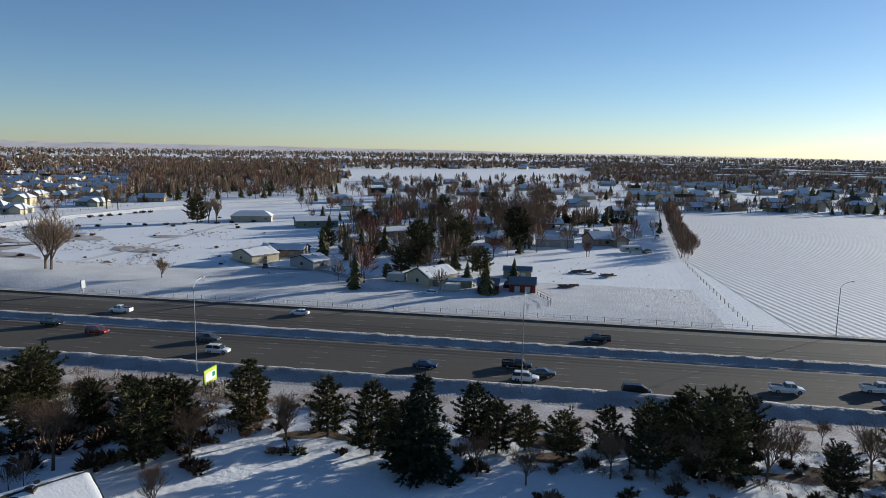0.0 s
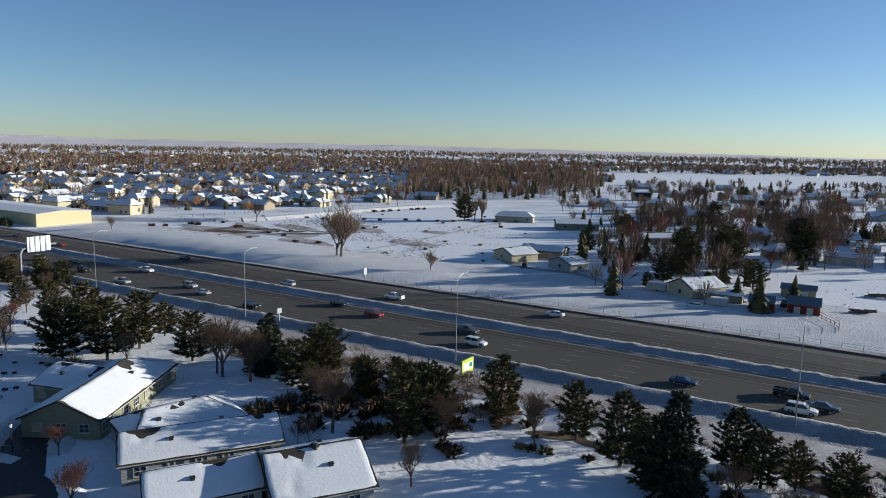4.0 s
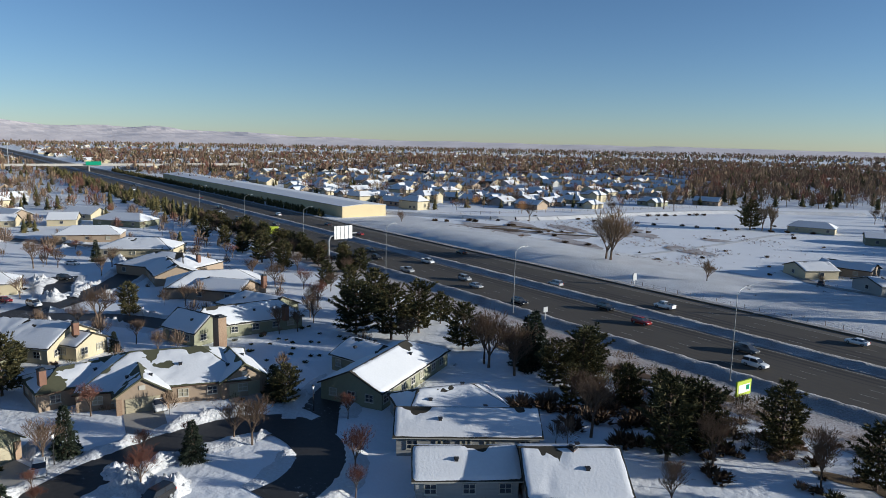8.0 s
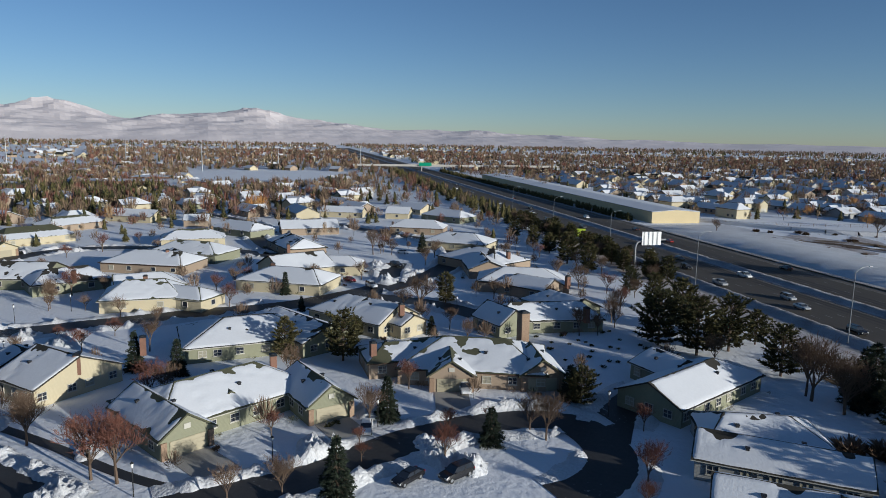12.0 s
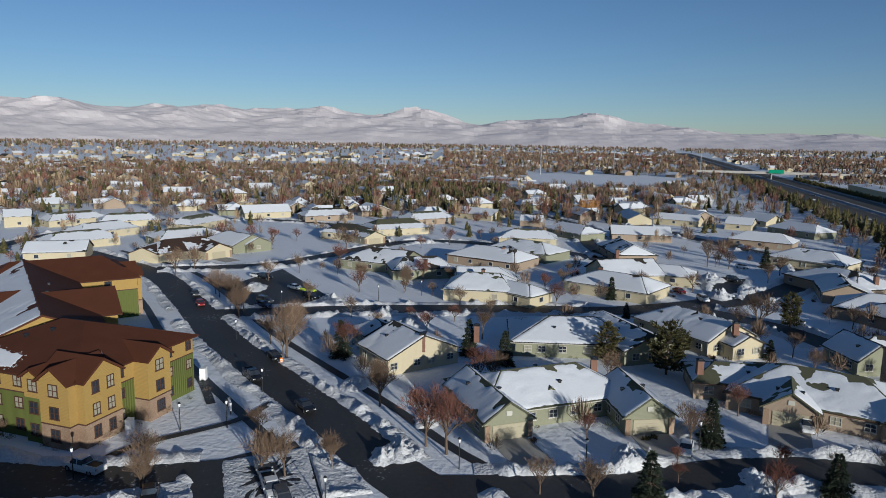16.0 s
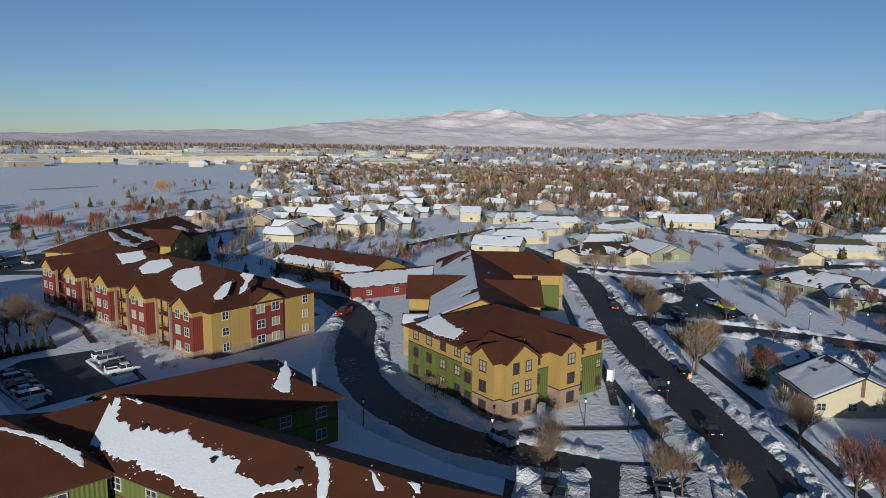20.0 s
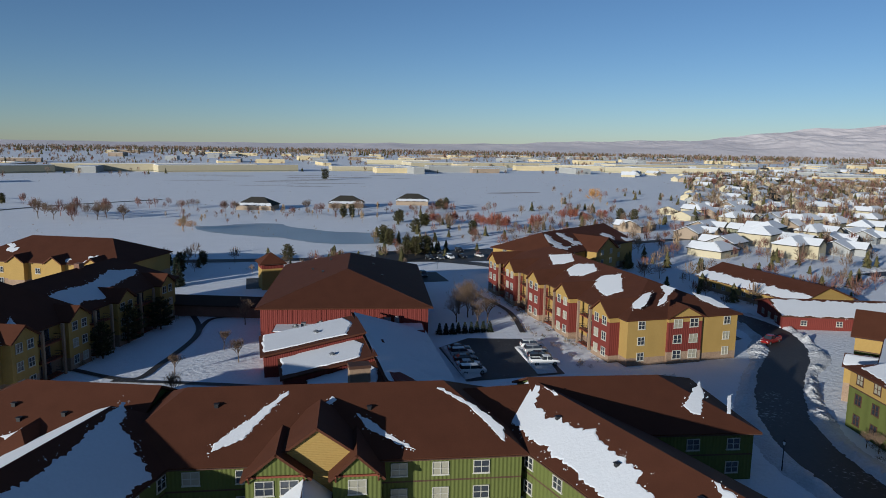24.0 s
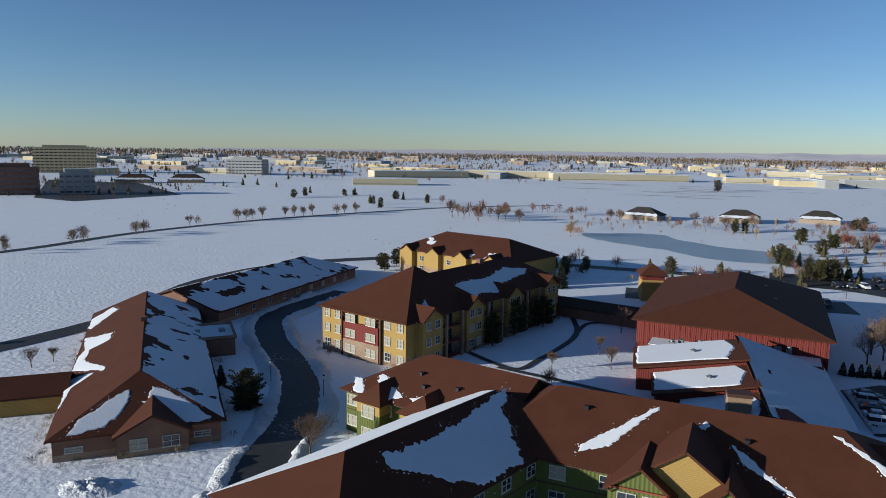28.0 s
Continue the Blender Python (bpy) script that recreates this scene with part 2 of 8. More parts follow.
def smooth(line, n=6):
    """A finer polyline through the points."""
    pts = [Vector(p) for p in line]
    out = []
    for i in range(len(pts) - 1):
        a, b, c, d = pts[max(i - 1, 0)], pts[i], pts[i + 1], pts[min(i + 2, len(pts) - 1)]
        for k in range(n):
            t = k / n
            out.append(0.5 * (2 * b + (c - a) * t + (2 * a - 5 * b + 4 * c - d) * t * t + (3 * b - a - 3 * c + d) * t ** 3))
    return out + [pts[-1]]


def hwstrip(acc, s0, s1, n0, n1, z0, z1=None, step=40, mi=0):
    k = max(1, int((s1 - s0) / step))
    for i in range(k):
        a, b = s0 + (s1 - s0) * i / k, s0 + (s1 - s0) * (i + 1) / k
        acc.face([hw(a, n0, z0), hw(b, n0, z0), hw(b, n1, z0 if z1 is None else z1), hw(a, n1, z0 if z1 is None else z1)], mi)


S0, S1 = -2600, 900
a = Acc()
hwstrip(a, S0, S1, 117.5, 136.6, 0.30)
hwstrip(a, S0, S1, 143.6, 160.2, 0.30)
road = solo("road", a, HIGHWAY, "grey concrete freeway lanes, dry and worn", "freeway", "structure")
a = Acc()
for n0, n1 in ((116.2, 117.5), (136.6, 138.0), (142.4, 143.6), (160.2, 163.2)):
    hwstrip(a, S0, S1, n0, n1, 0.295)
part("shoulder", a, SHOULDER, road)
a = Acc()
for lane in (119.6, 123.3, 127.0, 130.7, 153.2, 157.0):
    for off in (-0.85, 0.85):
        hwstrip(a, S0, S1, lane + off - 0.35, lane + off + 0.35, 0.304)
part("wheel_track", a, TRACK, road)
a = Acc()
for n in (133.4, 135.2, 148.4, 150.6):           # studded tyres wear the inner lanes most
    hwstrip(a, S0, S1, n - 0.5, n + 0.5, 0.305)
for n in (145.2, 146.6, 131.3):
    hwstrip(a, S0, S1, n - 0.16, n + 0.16, 0.305)
part("wheel_streak", a, STREAK, road)
a = Acc()
for n in (117.7, 136.5, 143.7, 160.1):
    hwstrip(a, S0, S1, n - 0.08, n + 0.08, 0.309)
part("edge_line", a, PAINT, road)
a = Acc()
for n in (121.4, 125.1, 128.8, 132.5, 147.6, 151.5, 155.2):
    s = -420
    while s < 260:
        a.face([hw(s, n - 0.06, 0.309), hw(s + 3, n - 0.06, 0.309), hw(s + 3, n + 0.06, 0.309), hw(s, n + 0.06, 0.309)])
        s += 12
part("lane_dashes", a, PAINT, road)
# median ridge and snowy verges, uneven along their length


def ridge(acc, s0, s1, profile, step, rough):
    """A long heap of snow: profile rows of (n, z), roughened along the way."""
    s = s0
    prev = None
    while s <= s1:
        row = []
        for n, z in profile:
            e = rough if z > 0.4 else 0.0
            row.append(hw(s, n + e * 0.6 * nz(s, n, 0.35), z + e * nz(s, n + 7, 0.5) + e * 0.6 * nz(s, n, 1.7)))
        if prev:
            for i in range(len(row) - 1):
                acc.face([prev[i], row[i], row[i + 1], prev[i + 1]])
        prev = row
        s += step if abs(s) < 420 else step * 8


a = Acc()
ridge(a, S0, S1, ((137.4, 0.24), (137.9, 0.5), (138.5, 0.24), (139.6, 0.42), (140.9, 0.86), (141.9, 1.26), (142.4, 0.27)), 1.2, 0.16)
med = weld(solo("median", a, DIRTYBANK, "ploughed snow ridge along the freeway median", "median", "structure"))
a = Acc()
ridge(a, S0, S1, ((109.4, 0.02), (111.2, 0.14), (112.4, 0.30), (113.8, 0.78), (115.0, 1.22), (115.7, 1.22), (116.2, 0.28)), 1.2, 0.24)
ridge(a, S0, S1, ((163.2, 0.28), (164.4, 0.55), (166.0, 0.6), (169.0, 0.02)), 2.0, 0.25)
weld(solo("verge", a, DIRTYBANK, "snowy freeway verges with dirty slush", "verge", "structure"))
a = Acc()
hwstrip(a, -600, 300, 163.25, 164.0, 0.33, 0.52, 20)
solo("verge_grass", a, DRYGRASS, "dry yellow grass at the freeway edge", "grass", "stuff")
a = Acc()
hwstrip(a, -300, 160, 99.5, 111.0, 0.05, 0.05, 10)
solo("weedy_strip", a, VERGEMIX, "brown weeds poking through thin snow below the freeway", "weeds", "stuff")
a = Acc()
hwstrip(a, -300, 200, 164.0, 168.6, 0.66, 0.12, 10)
solo("weedy_verge", a, VERGEMIX, "dry weeds poking through snow on the far verge", "weeds", "stuff")


# far mountains: a ridge of snowy foothills round the north-west
def ridge_height(deg):
    """Height in metres at 4.2 km by bearing (degrees left of +y)."""
    pts = [(-40, 8), (-10, 16), (5, 26), (20, 36), (30, 42), (42, 44), (48, 46), (55, 58), (59, 78), (64, 82), (68, 96), (73, 106), (77, 138), (81, 175), (84, 212), (87, 216), (90, 182), (93, 146), (96, 188), (99, 212),
           (104, 226), (112, 228), (117, 222), (121, 238), (126, 268), (130, 240), (136, 185), (142, 120), (148, 90), (154, 72), (160, 58), (168, 48), (178, 38), (190, 30), (215, 18)]
    for (a0, h0), (a1, h1) in zip(pts, pts[1:]):
        if a0 <= deg <= a1:
            t = (deg - a0) / (a1 - a0)
            return h0 + (h1 - h0) * t * t * (3 - 2 * t)
    return 10


a = Acc()
NA, NR = 760, 26
for i in range(NA + 1):
    deg = -40 + 255 * i / NA
    th = radians(90 + deg)
    h = ridge_height(deg)
    for j in range(NR + 1):
        t = j / NR
        r = 3500 + 1150 * t
        x, y = r * math.cos(th), r * math.sin(th)
        rough = noise.multi_fractal(Vector((x / 420, y / 420, 3)), 1.0, 2.1, 6)
        fold = abs(noise.noise(Vector((x / 160, y / 160, 9)))) + 0.5 * abs(noise.noise(Vector((x / 70, y / 70, 4))))
        z = h * (t ** 0.9) * (0.9 + 0.22 * (rough - 0.8)) - h * 0.13 * fold * (0.3 + t) * (1 - 0.5 * t) * 0.55
        a.v.append((x, y, max(z, -2 if j else -3)))
for i in range(NA):
    for j in range(NR):
        k = i * (NR + 1) + j
        a.f.append((k, k + NR + 1, k + NR + 2, k + 1))
a.m = [0] * len(a.f)
# distance haze painted into the snow: pale, pinkish, little contrast
MOUNTAIN = material("hazed_mountain_snow", (0.80, 0.74, 0.72), 0.95, tint=(0.62, 0.56, 0.56), scale=0.05)
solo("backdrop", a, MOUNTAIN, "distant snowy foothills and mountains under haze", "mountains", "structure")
# ---- building kit ----
class Block:
    """A roofed volume: plan line from p to q, half width w, eave e, ridge r, hips of h0 and h1 metres at the ends (0: gable)."""

    def __init__(self, p, q, w, e, r, h0=0.0, h1=0.0, o=0.7, base=0.0, rise=0.0):
        self.p, self.q = Vector((*p, 0)), Vector((*q, 0))
        self.u = (self.q - self.p).normalized()
        self.v = Vector((-self.u.y, self.u.x, 0))
        self.L, self.w, self.e, self.r, self.h0, self.h1, self.o, self.base = (self.q - self.p).length, w, e, r, h0, h1, o, base
        self.pitch = (r - e) / w
        self.a = math.atan2(self.u.y, self.u.x)

    def at(self, x, y, z):
        return self.p + self.u * x + self.v * y + Vector((0, 0, z))

    def roof_z(self, x, y):
        """Height of the roof's top over a place of the plan."""
        z = self.e + (self.w - abs(y)) * self.pitch
        if self.h0:
            z = min(z, self.e + x * (self.r - self.e) / self.h0)
        if self.h1:
            z = min(z, self.e + (self.L - x) * (self.r - self.e) / self.h1)
        return z

    def faces(self):
        """The roof's planes: outlines in plan, by name."""
        o, L, w = self.o, self.L, self.w
        k0 = self.h0 if self.h0 else -o
        k1 = L - self.h1 if self.h1 else L + o
        out = {"l": [(-o, w + o), (L + o, w + o), (k1, 0), (k0, 0)], "r": [(L + o, -w - o), (-o, -w - o), (k0, 0), (k1, 0)]}
        if self.h0:
            out["s"] = [(-o, -w - o), (-o, w + o), (k0, 0)]
        if self.h1:
            out["e"] = [(L + o, w + o), (L + o, -w - o), (k1, 0)]
        return out

    def plane_z(self, name, x, y):
        s = self.r - self.e
        if name == "l":
            return self.e + (self.w - y) * self.pitch
        if name == "r":
            return self.e + (self.w + y) * self.pitch
        if name == "s":
            return self.e + x * s / self.h0
        return self.e + (self.L - x) * s / self.h1

    def add_roof(self, acc, t=0.28, mi=0):
        for name, pts in self.faces().items():
            acc.slab([self.at(x, y, self.plane_z(name, x, y) + 0.12) for x, y in pts], t, mi)

    def add_walls(self, acc, z0=0.0, z1=None, mi=0, grow=0.0, gables=True):
        z1 = self.e if z1 is None else z1
        w, L = self.w + grow, self.L
        ring = [(-grow, -w), (L + grow, -w), (L + grow, w), (-grow, w)]
        acc.hull([self.at(x, y, z0) for x, y in ring], [self.at(x, y, z1) for x, y in ring], mi)
        if gables:
            for x, h, s in ((0.0, self.h0, 1), (L, self.h1, -1)):
                if not h:
                    tri = [(x, -self.w, self.e), (x, self.w, self.e), (x, 0, self.r)]
                    acc.hull([self.at(*p) for p in tri], [self.at(p[0] + s * 0.25, p[1], p[2]) for p in tri], mi)

    def side(self, face):
        """Origin, direction, outward normal and length of a wall."""
        if face == "l":
            return self.at(0, self.w, 0), self.u, self.v, self.L
        if face == "r":
            return self.at(self.L, -self.w, 0), -self.u, -self.v, self.L
        if face == "s":
            return self.at(0, -self.w, 0), self.v, -self.u, 2 * self.w
        return self.at(self.L, self.w, 0), -self.v, self.u, 2 * self.w


WINDOWS = {}


def window(parent, pos, ang, w, h, frame_mat, pane_mat, bars=True):
    """A framed window on a wall; meshes are shared by size. pos: middle of the sill line on the wall, ang: bearing of the outward normal."""
    key = (round(w, 2), round(h, 2), frame_mat.name, pane_mat.name, bars)
    if key not in WINDOWS:
        f, p = Acc(), Acc()
        b, bar = 0.09, 0.035
        xs = [-w / 2 - 0.08, -w / 2, -w / 2 + b, w / 2 - b, w / 2, w / 2 + 0.08]
        zs = [-0.10, 0.0, b, h - b, h]
        if bars:
            xs[3:3], zs[3:3] = [-bar, bar], [h * 0.5 - bar, h * 0.5 + bar]
        nx, nz_ = len(xs) - 1, len(zs) - 1
        hole = {(i, j) for i in range(2, nx - 2) for j in range(2, nz_ - 1) if not (bars and (i == 3 or j == 3))}
        solid = {(i, j) for i in range(nx) for j in range(nz_) if (j == 0 or 0 < i < nx - 1)} - hole
        at = {}

        def node(i, j, y):
            if (i, j, y) not in at:
                at[(i, j, y)] = len(f.v)
                f.v.append((xs[i], y, zs[j]))
            return at[(i, j, y)]

        for i, j in solid:
            f.f.append(tuple(node(a, c, 0.13) for a, c in ((i + 1, j), (i, j), (i, j + 1), (i + 1, j + 1))))
            f.m.append(0)
            for di, dj, (a0, c0), (a1, c1) in ((-1, 0, (i, j), (i, j + 1)), (1, 0, (i + 1, j), (i + 1, j + 1)), (0, -1, (i, j), (i + 1, j)), (0, 1, (i, j + 1), (i + 1, j + 1))):
                if (i + di, j + dj) not in solid:
                    back = 0.03 if (i + di, j + dj) in hole else -0.02
                    f.f.append((node(a0, c0, 0.13), node(a1, c1, 0.13), node(a1, c1, back), node(a0, c0, back)))
                    f.m.append(0)
        if not bars:                              # far windows: the pane closes the frame
            for i, j in hole:
                f.f.append(tuple(node(a, c, 0.03) for a, c in ((i + 1, j), (i, j), (i, j + 1), (i + 1, j + 1))))
                f.m.append(1)
        p.box(0, 0.02, b, w - 2 * b, 0.05, h - 2 * b)
        WINDOWS[key] = (f.mesh("window", frame_mat if bars else [frame_mat, pane_mat]), p.mesh("pane", pane_mat))
    fm, pm = WINDOWS[key]
    o = new("window", fm)
    o.parent = parent
    base = Vector((0, 0, 0))
    q = parent
    while q:
        base += q.location
        q = q.parent
    o.location = Vector(pos) - base
    o.rotation_euler = (0, 0, ang - math.pi / 2)
    if bars:
        p = new("pane", pm)
        p.parent = o
    return o


def windows(parent, block, face, cols, zs, w, h, frame_mat, pane_mats, out=0.0, bars=True, seed=1):
    org, d, n, length = block.side(face)
    rnd = random.Random(seed)
    ang = math.atan2(n.y, n.x)
    for z in zs:
        for c in cols:
            window(parent, org + d * (c * length) + n * out + Vector((0, 0, z)), ang, w, h, frame_mat, rnd.choice(pane_mats), bars)


def snow_patch(parent, block, face, outline, t=0.18, rag=0.25, seed=0, mat=None, lift=0.13):
    """A thin sheet of snow with a melted, ragged rim and loose flecks on one roof plane. outline: places of the plan (along, across)."""
    rnd = random.Random(seed)
    t = min(t, 0.05)
    pts = []
    n = len(outline)
    for i in range(n):
        a, b = Vector(outline[i]), Vector(outline[(i + 1) % n])
        k = max(1, int((b - a).length / 0.32))
        nrm = Vector((-(b - a).y, (b - a).x)).normalized() if (b - a).length else Vector((0, 0))
        for j in range(k):
            q = a + (b - a) * j / k
            s = rag * (1.1 * noise.noise(Vector((q.x * 0.45, q.y * 0.45, seed))) + 0.8 * noise.noise(Vector((q.x * 1.6, q.y * 1.6, seed + 3))) + 0.35 * rnd.uniform(-1, 1)) if rag else 0
            pts.append(q + nrm * s)
    mid = sum(pts, Vector((0, 0))) / len(pts)

    def on(q, up):
        return block.at(q.x, q.y, block.plane_z(face, q.x, q.y) + lift + up)

    acc = Acc()
    acc.hull([on(q, 0) for q in pts], [on(q + (mid - q).normalized() * min(0.2, (mid - q).length * 0.3), t) for q in pts])
    sheet = part("snow_patch", acc, mat or ROOFSNOW, parent)
    if rag > 0.06:
        acc = Acc()
        for _ in range(len(pts) // 2):
            q = rnd.choice(pts)
            c = q + (q - mid).normalized() * rnd.uniform(0.0, 1.0) * (rag * 2.5) + Vector((rnd.uniform(-.3, .3), rnd.uniform(-.3, .3)))
            r = rnd.uniform(0.03, 0.12)
            ring = [c + Vector((math.cos(1.257 * i), math.sin(1.257 * i))) * r * rnd.uniform(0.6, 1.3) for i in range(5)]
            acc.hull([on(q, 0) for q in ring], [on(c + (q - c) * 0.6, 0.02) for q in ring])
        tagged(part("snow_fleck", acc, mat or ROOFSNOW, parent), kind="stuff")
    return sheet


def melt(parent, block, face, bare=0.1, seed=0, cell=0.45, t=0.12, mat=None):
    """A soft sheet of snow over a roof plane, melted through in uneven holes, most of all near the ridge. bare: share that has melted."""
    pts = [Vector(p) for p in block.faces()[face]]
    mid = sum(pts, Vector((0, 0))) / len(pts)
    edges = []
    for p, q in zip(pts, pts[1:] + pts[:1]):
        n = Vector((-(q - p).y, (q - p).x)).normalized()
        edges.append((p, n if (mid - p).dot(n) > 0 else -n))
    xs, ys = [p.x for p in pts], [p.y for p in pts]
    nx, ny = int((max(xs) - min(xs)) / cell) + 2, int((max(ys) - min(ys)) / cell) + 2
    x0, y0 = min(xs) - 0.01, min(ys) - 0.01
    thr, span = 0.7 - 1.35 * bare, block.r - block.e
    val = []
    for i in range(nx):
        for j in range(ny):
            q = Vector((x0 + i * cell, y0 + j * cell))
            d = min((q - p).dot(n) for p, n in edges) - 0.1
            if d < -0.6:
                val.append(-1.0)
                continue
            v = (block.plane_z(face, q.x, q.y) - block.e) / span
            f = thr + 0.9 * noise.noise(Vector((q.x * 0.2, q.y * 0.2, seed))) + 0.45 * noise.noise(Vector((q.x * 0.65, q.y * 0.65, seed + 5))) + 0.2 * noise.noise(Vector((q.x * 1.7, q.y * 1.7, seed + 9))) - 1.1 * max(0.0, v - 0.6)
            val.append(min(f, d * 4))
    acc, made = Acc(), {}

    def vert(key, q, f):
        if key not in made:
            made[key] = len(acc.v)
            acc.v.append(tuple(block.at(q.x, q.y, block.plane_z(face, q.x, q.y) + 0.126 + t * min(1.0, max(0.0, f) * 2.2))))
        return made[key]

    for i in range(nx - 1):
        for j in range(ny - 1):
            ring = ((i, j), (i + 1, j), (i + 1, j + 1), (i, j + 1))
            fs = [val[a * ny + b] for a, b in ring]
            if max(fs) <= 0:
                continue
            poly = []
            for k in range(4):
                (a, b), (c, d) = ring[k], ring[(k + 1) % 4]
                f0, f1 = fs[k], fs[(k + 1) % 4]
                p, q = Vector((x0 + a * cell, y0 + b * cell)), Vector((x0 + c * cell, y0 + d * cell))
                if f0 > 0:
                    poly.append(vert((a, b), p, f0))
                if (f0 > 0) != (f1 > 0):
                    poly.append(vert((min((a, b), (c, d)), max((a, b), (c, d))), p + (q - p) * (f0 / (f0 - f1)), 0.0))
            acc.f.append(tuple(poly))
            acc.m.append(0)
    root = list(range(len(acc.v)))

    def find(k):
        while root[k] != k:
            root[k] = root[root[k]]
            k = root[k]
        return k

    for fc in acc.f:
        for k in fc[1:]:
            root[find(k)] = find(fc[0])
    lumps = {}
    for fc in acc.f:
        lumps.setdefault(find(fc[0]), []).append(fc)
    for faces in sorted(lumps.values(), key=len, reverse=True)[:4]:
        if len(faces) < 8:
            break
        one, at = Acc(), {}
        for fc in faces:
            for k in fc:
                if k not in at:
                    at[k] = len(one.v)
                    one.v.append(acc.v[k])
            one.f.append(tuple(at[k] for k in fc))
        one.m = [0] * len(one.f)
        ob = part("snow_patch", one, mat or ROOFSNOW, parent)
        ob.data.polygons.foreach_set("use_smooth", [True] * len(ob.data.polygons))


def snow_full(parent, block, face, keep=1.0, t=0.2, seed=0, rag=0.2):
    """Snow over a whole plane, or over its lower part only (keep below 1), with a ragged upper rim."""
    pts = block.faces()[face]
    i = 0.12
    if len(pts) == 4:
        (x0, y0), (x1, y1), (x2, y2), (x3, y3) = pts
        up = lambda a, b: (a[0] + (b[0] - a[0]) * keep, a[1] + (b[1] - a[1]) * keep)
        out = [(x0, y0), (x1, y1), up((x1, y1), (x2, y2)), up((x0, y0), (x3, y3))]
    else:
        a, b, c = pts
        up = lambda q: (q[0] + (c[0] - q[0]) * keep, q[1] + (c[1] - q[1]) * keep)
        out = [a, b, c] if keep > 0.98 else [a, b, up(b), up(a)]
    mid = sum((Vector(q) for q in out), Vector((0, 0))) / len(out)
    out = [tuple(Vector(q) + (mid - Vector(q)).normalized() * i) for q in out]
    return snow_patch(parent, block, face, out, t, rag if keep < 0.98 else 0.05, seed)


def vents(parent, block, face, spots):
    for x, y in spots:
        a = Acc()
        z = block.plane_z(face, x, y)
        p = block.at(x, y, z)
        a.box(p.x, p.y, p.z, 0.45, 0.45, 0.45, block.a)
        a.box(p.x, p.y, p.z + 0.45, 0.6, 0.6, 0.08, block.a)
        part("roof_vent", a, BLACK, parent)


def gable_wall_bay(parent, block, face, c, width, depth, z1, peak, mats, roof_mat, z0=0.0, roof_part="bay_roof", hip=0.0):
    """A bay that stands out from a wall, with its own gabled roof running back into the main roof."""
    org, d, n, length = block.side(face)
    m = org + d * (c * length)
    bay = Block((m - n * 6)[:2], (m + n * depth)[:2], width / 2, z1, peak, 0, hip, 0.5)
    for k, (za, zb, mat) in enumerate(mats):
        a = Acc()
        bay.add_walls(a, za, zb, gables=(k == len(mats) - 1))
        part("bay_wall", a, mat, parent)
    a = Acc()
    bay.add_roof(a)
    part(roof_part, a, roof_mat, parent)
    return bay
# ---- the care home: six ochre, green and red blocks ----
DW, LW = TRIMDARK, TRIM


def banded(parent, block, bands, grow=0.0):
    """Walls in horizontal bands: (z0, z1, material)."""
    for i, (z0, z1, m) in enumerate(bands):
        a = Acc()
        block.add_walls(a, z0, z1, gables=(i == len(bands) - 1), grow=grow * (len(bands) - 1 - i))
        part("wall", a, m, parent)


def roofed(parent, block, mat=None):
    a = Acc()
    block.add_roof(a)
    part("roof", a, mat or ROOF, parent)
    o, w, L = block.o, block.w, block.L
    for y in (-w - o, w + o):
        a = Acc()
        z = block.e - o * block.pitch
        p, q = block.at(-o, y, z - 0.1), block.at(L + o, y, z - 0.1)
        a.tube(p, q, 0.09, 0.09, 4)
        part("gutter", a, TRIMDARK, parent)


GL = [GLASS, GLASS, BLIND]

# front building: middle range and four wings
front = thing("care_home", -8, -82, 0, "green and ochre care home with brown roofs and snow patches", "building")
Fc = Block((16, -87.2), (-31, -80.5), 10.2, 6.7, 11.6, 8, 8)
Fl = Block((13.5, -89), (31, -53), 9.0, 6.7, 10.9, 6, 9)
Fl2 = Block((12, -89.5), (36.5, -98.5), 9.0, 6.7, 11.0, 0, 9)
Fr = Block((-35, -89), (-45.5, -33), 7.6, 6.7, 10.2, 7, 8)
Fr2 = Block((-36, -83), (-62, -78.5), 9.5, 6.7, 10.6, 0, 9)
Fx = Block((-20, -82.5), (-38, -82), 6.5, 6.7, 10.0, 0, 0)
for b in (Fc, Fl, Fl2, Fr, Fr2, Fx):
    banded(front, b, [(0, 3.3, GREEN), (3.3, 3.5, TRIMDARK), (3.5, b.e, GREEN)])
    roofed(front, b)
windows(front, Fc, "r", (0.1, 0.2, 0.3, 0.66, 0.78, 0.88), (1.0, 4.1), 1.9, 1.6, LW, GL, seed=3)
windows(front, Fl, "l", (0.15, 0.27, 0.39, 0.51, 0.63, 0.75, 0.87), (1.0, 4.1), 1.7, 1.5, LW, GL, seed=4)
windows(front, Fl2, "l", (0.35, 0.7, 0.95), (1.0, 4.1), 1.9, 1.6, LW, [BLIND], seed=5)
windows(front, Fr, "r", (0.1, 0.2, 0.3, 0.4, 0.5, 0.6, 0.7, 0.8, 0.9), (1.0, 4.1), 1.7, 1.5, LW, GL, seed=6)
windows(front, Fr, "l", (0.1, 0.2, 0.3, 0.4, 0.5, 0.6, 0.7), (1.0, 4.1), 1.7, 1.5, LW, GL, seed=6)
windows(front, Fr2, "r", (0.1, 0.3, 0.55), (1.0, 4.1), 1.7, 1.5, LW, GL, seed=8)
windows(front, Fr2, "e", (0.2, 0.5, 0.8), (1.0, 4.1), 1.7, 1.5, LW, GL, seed=8)


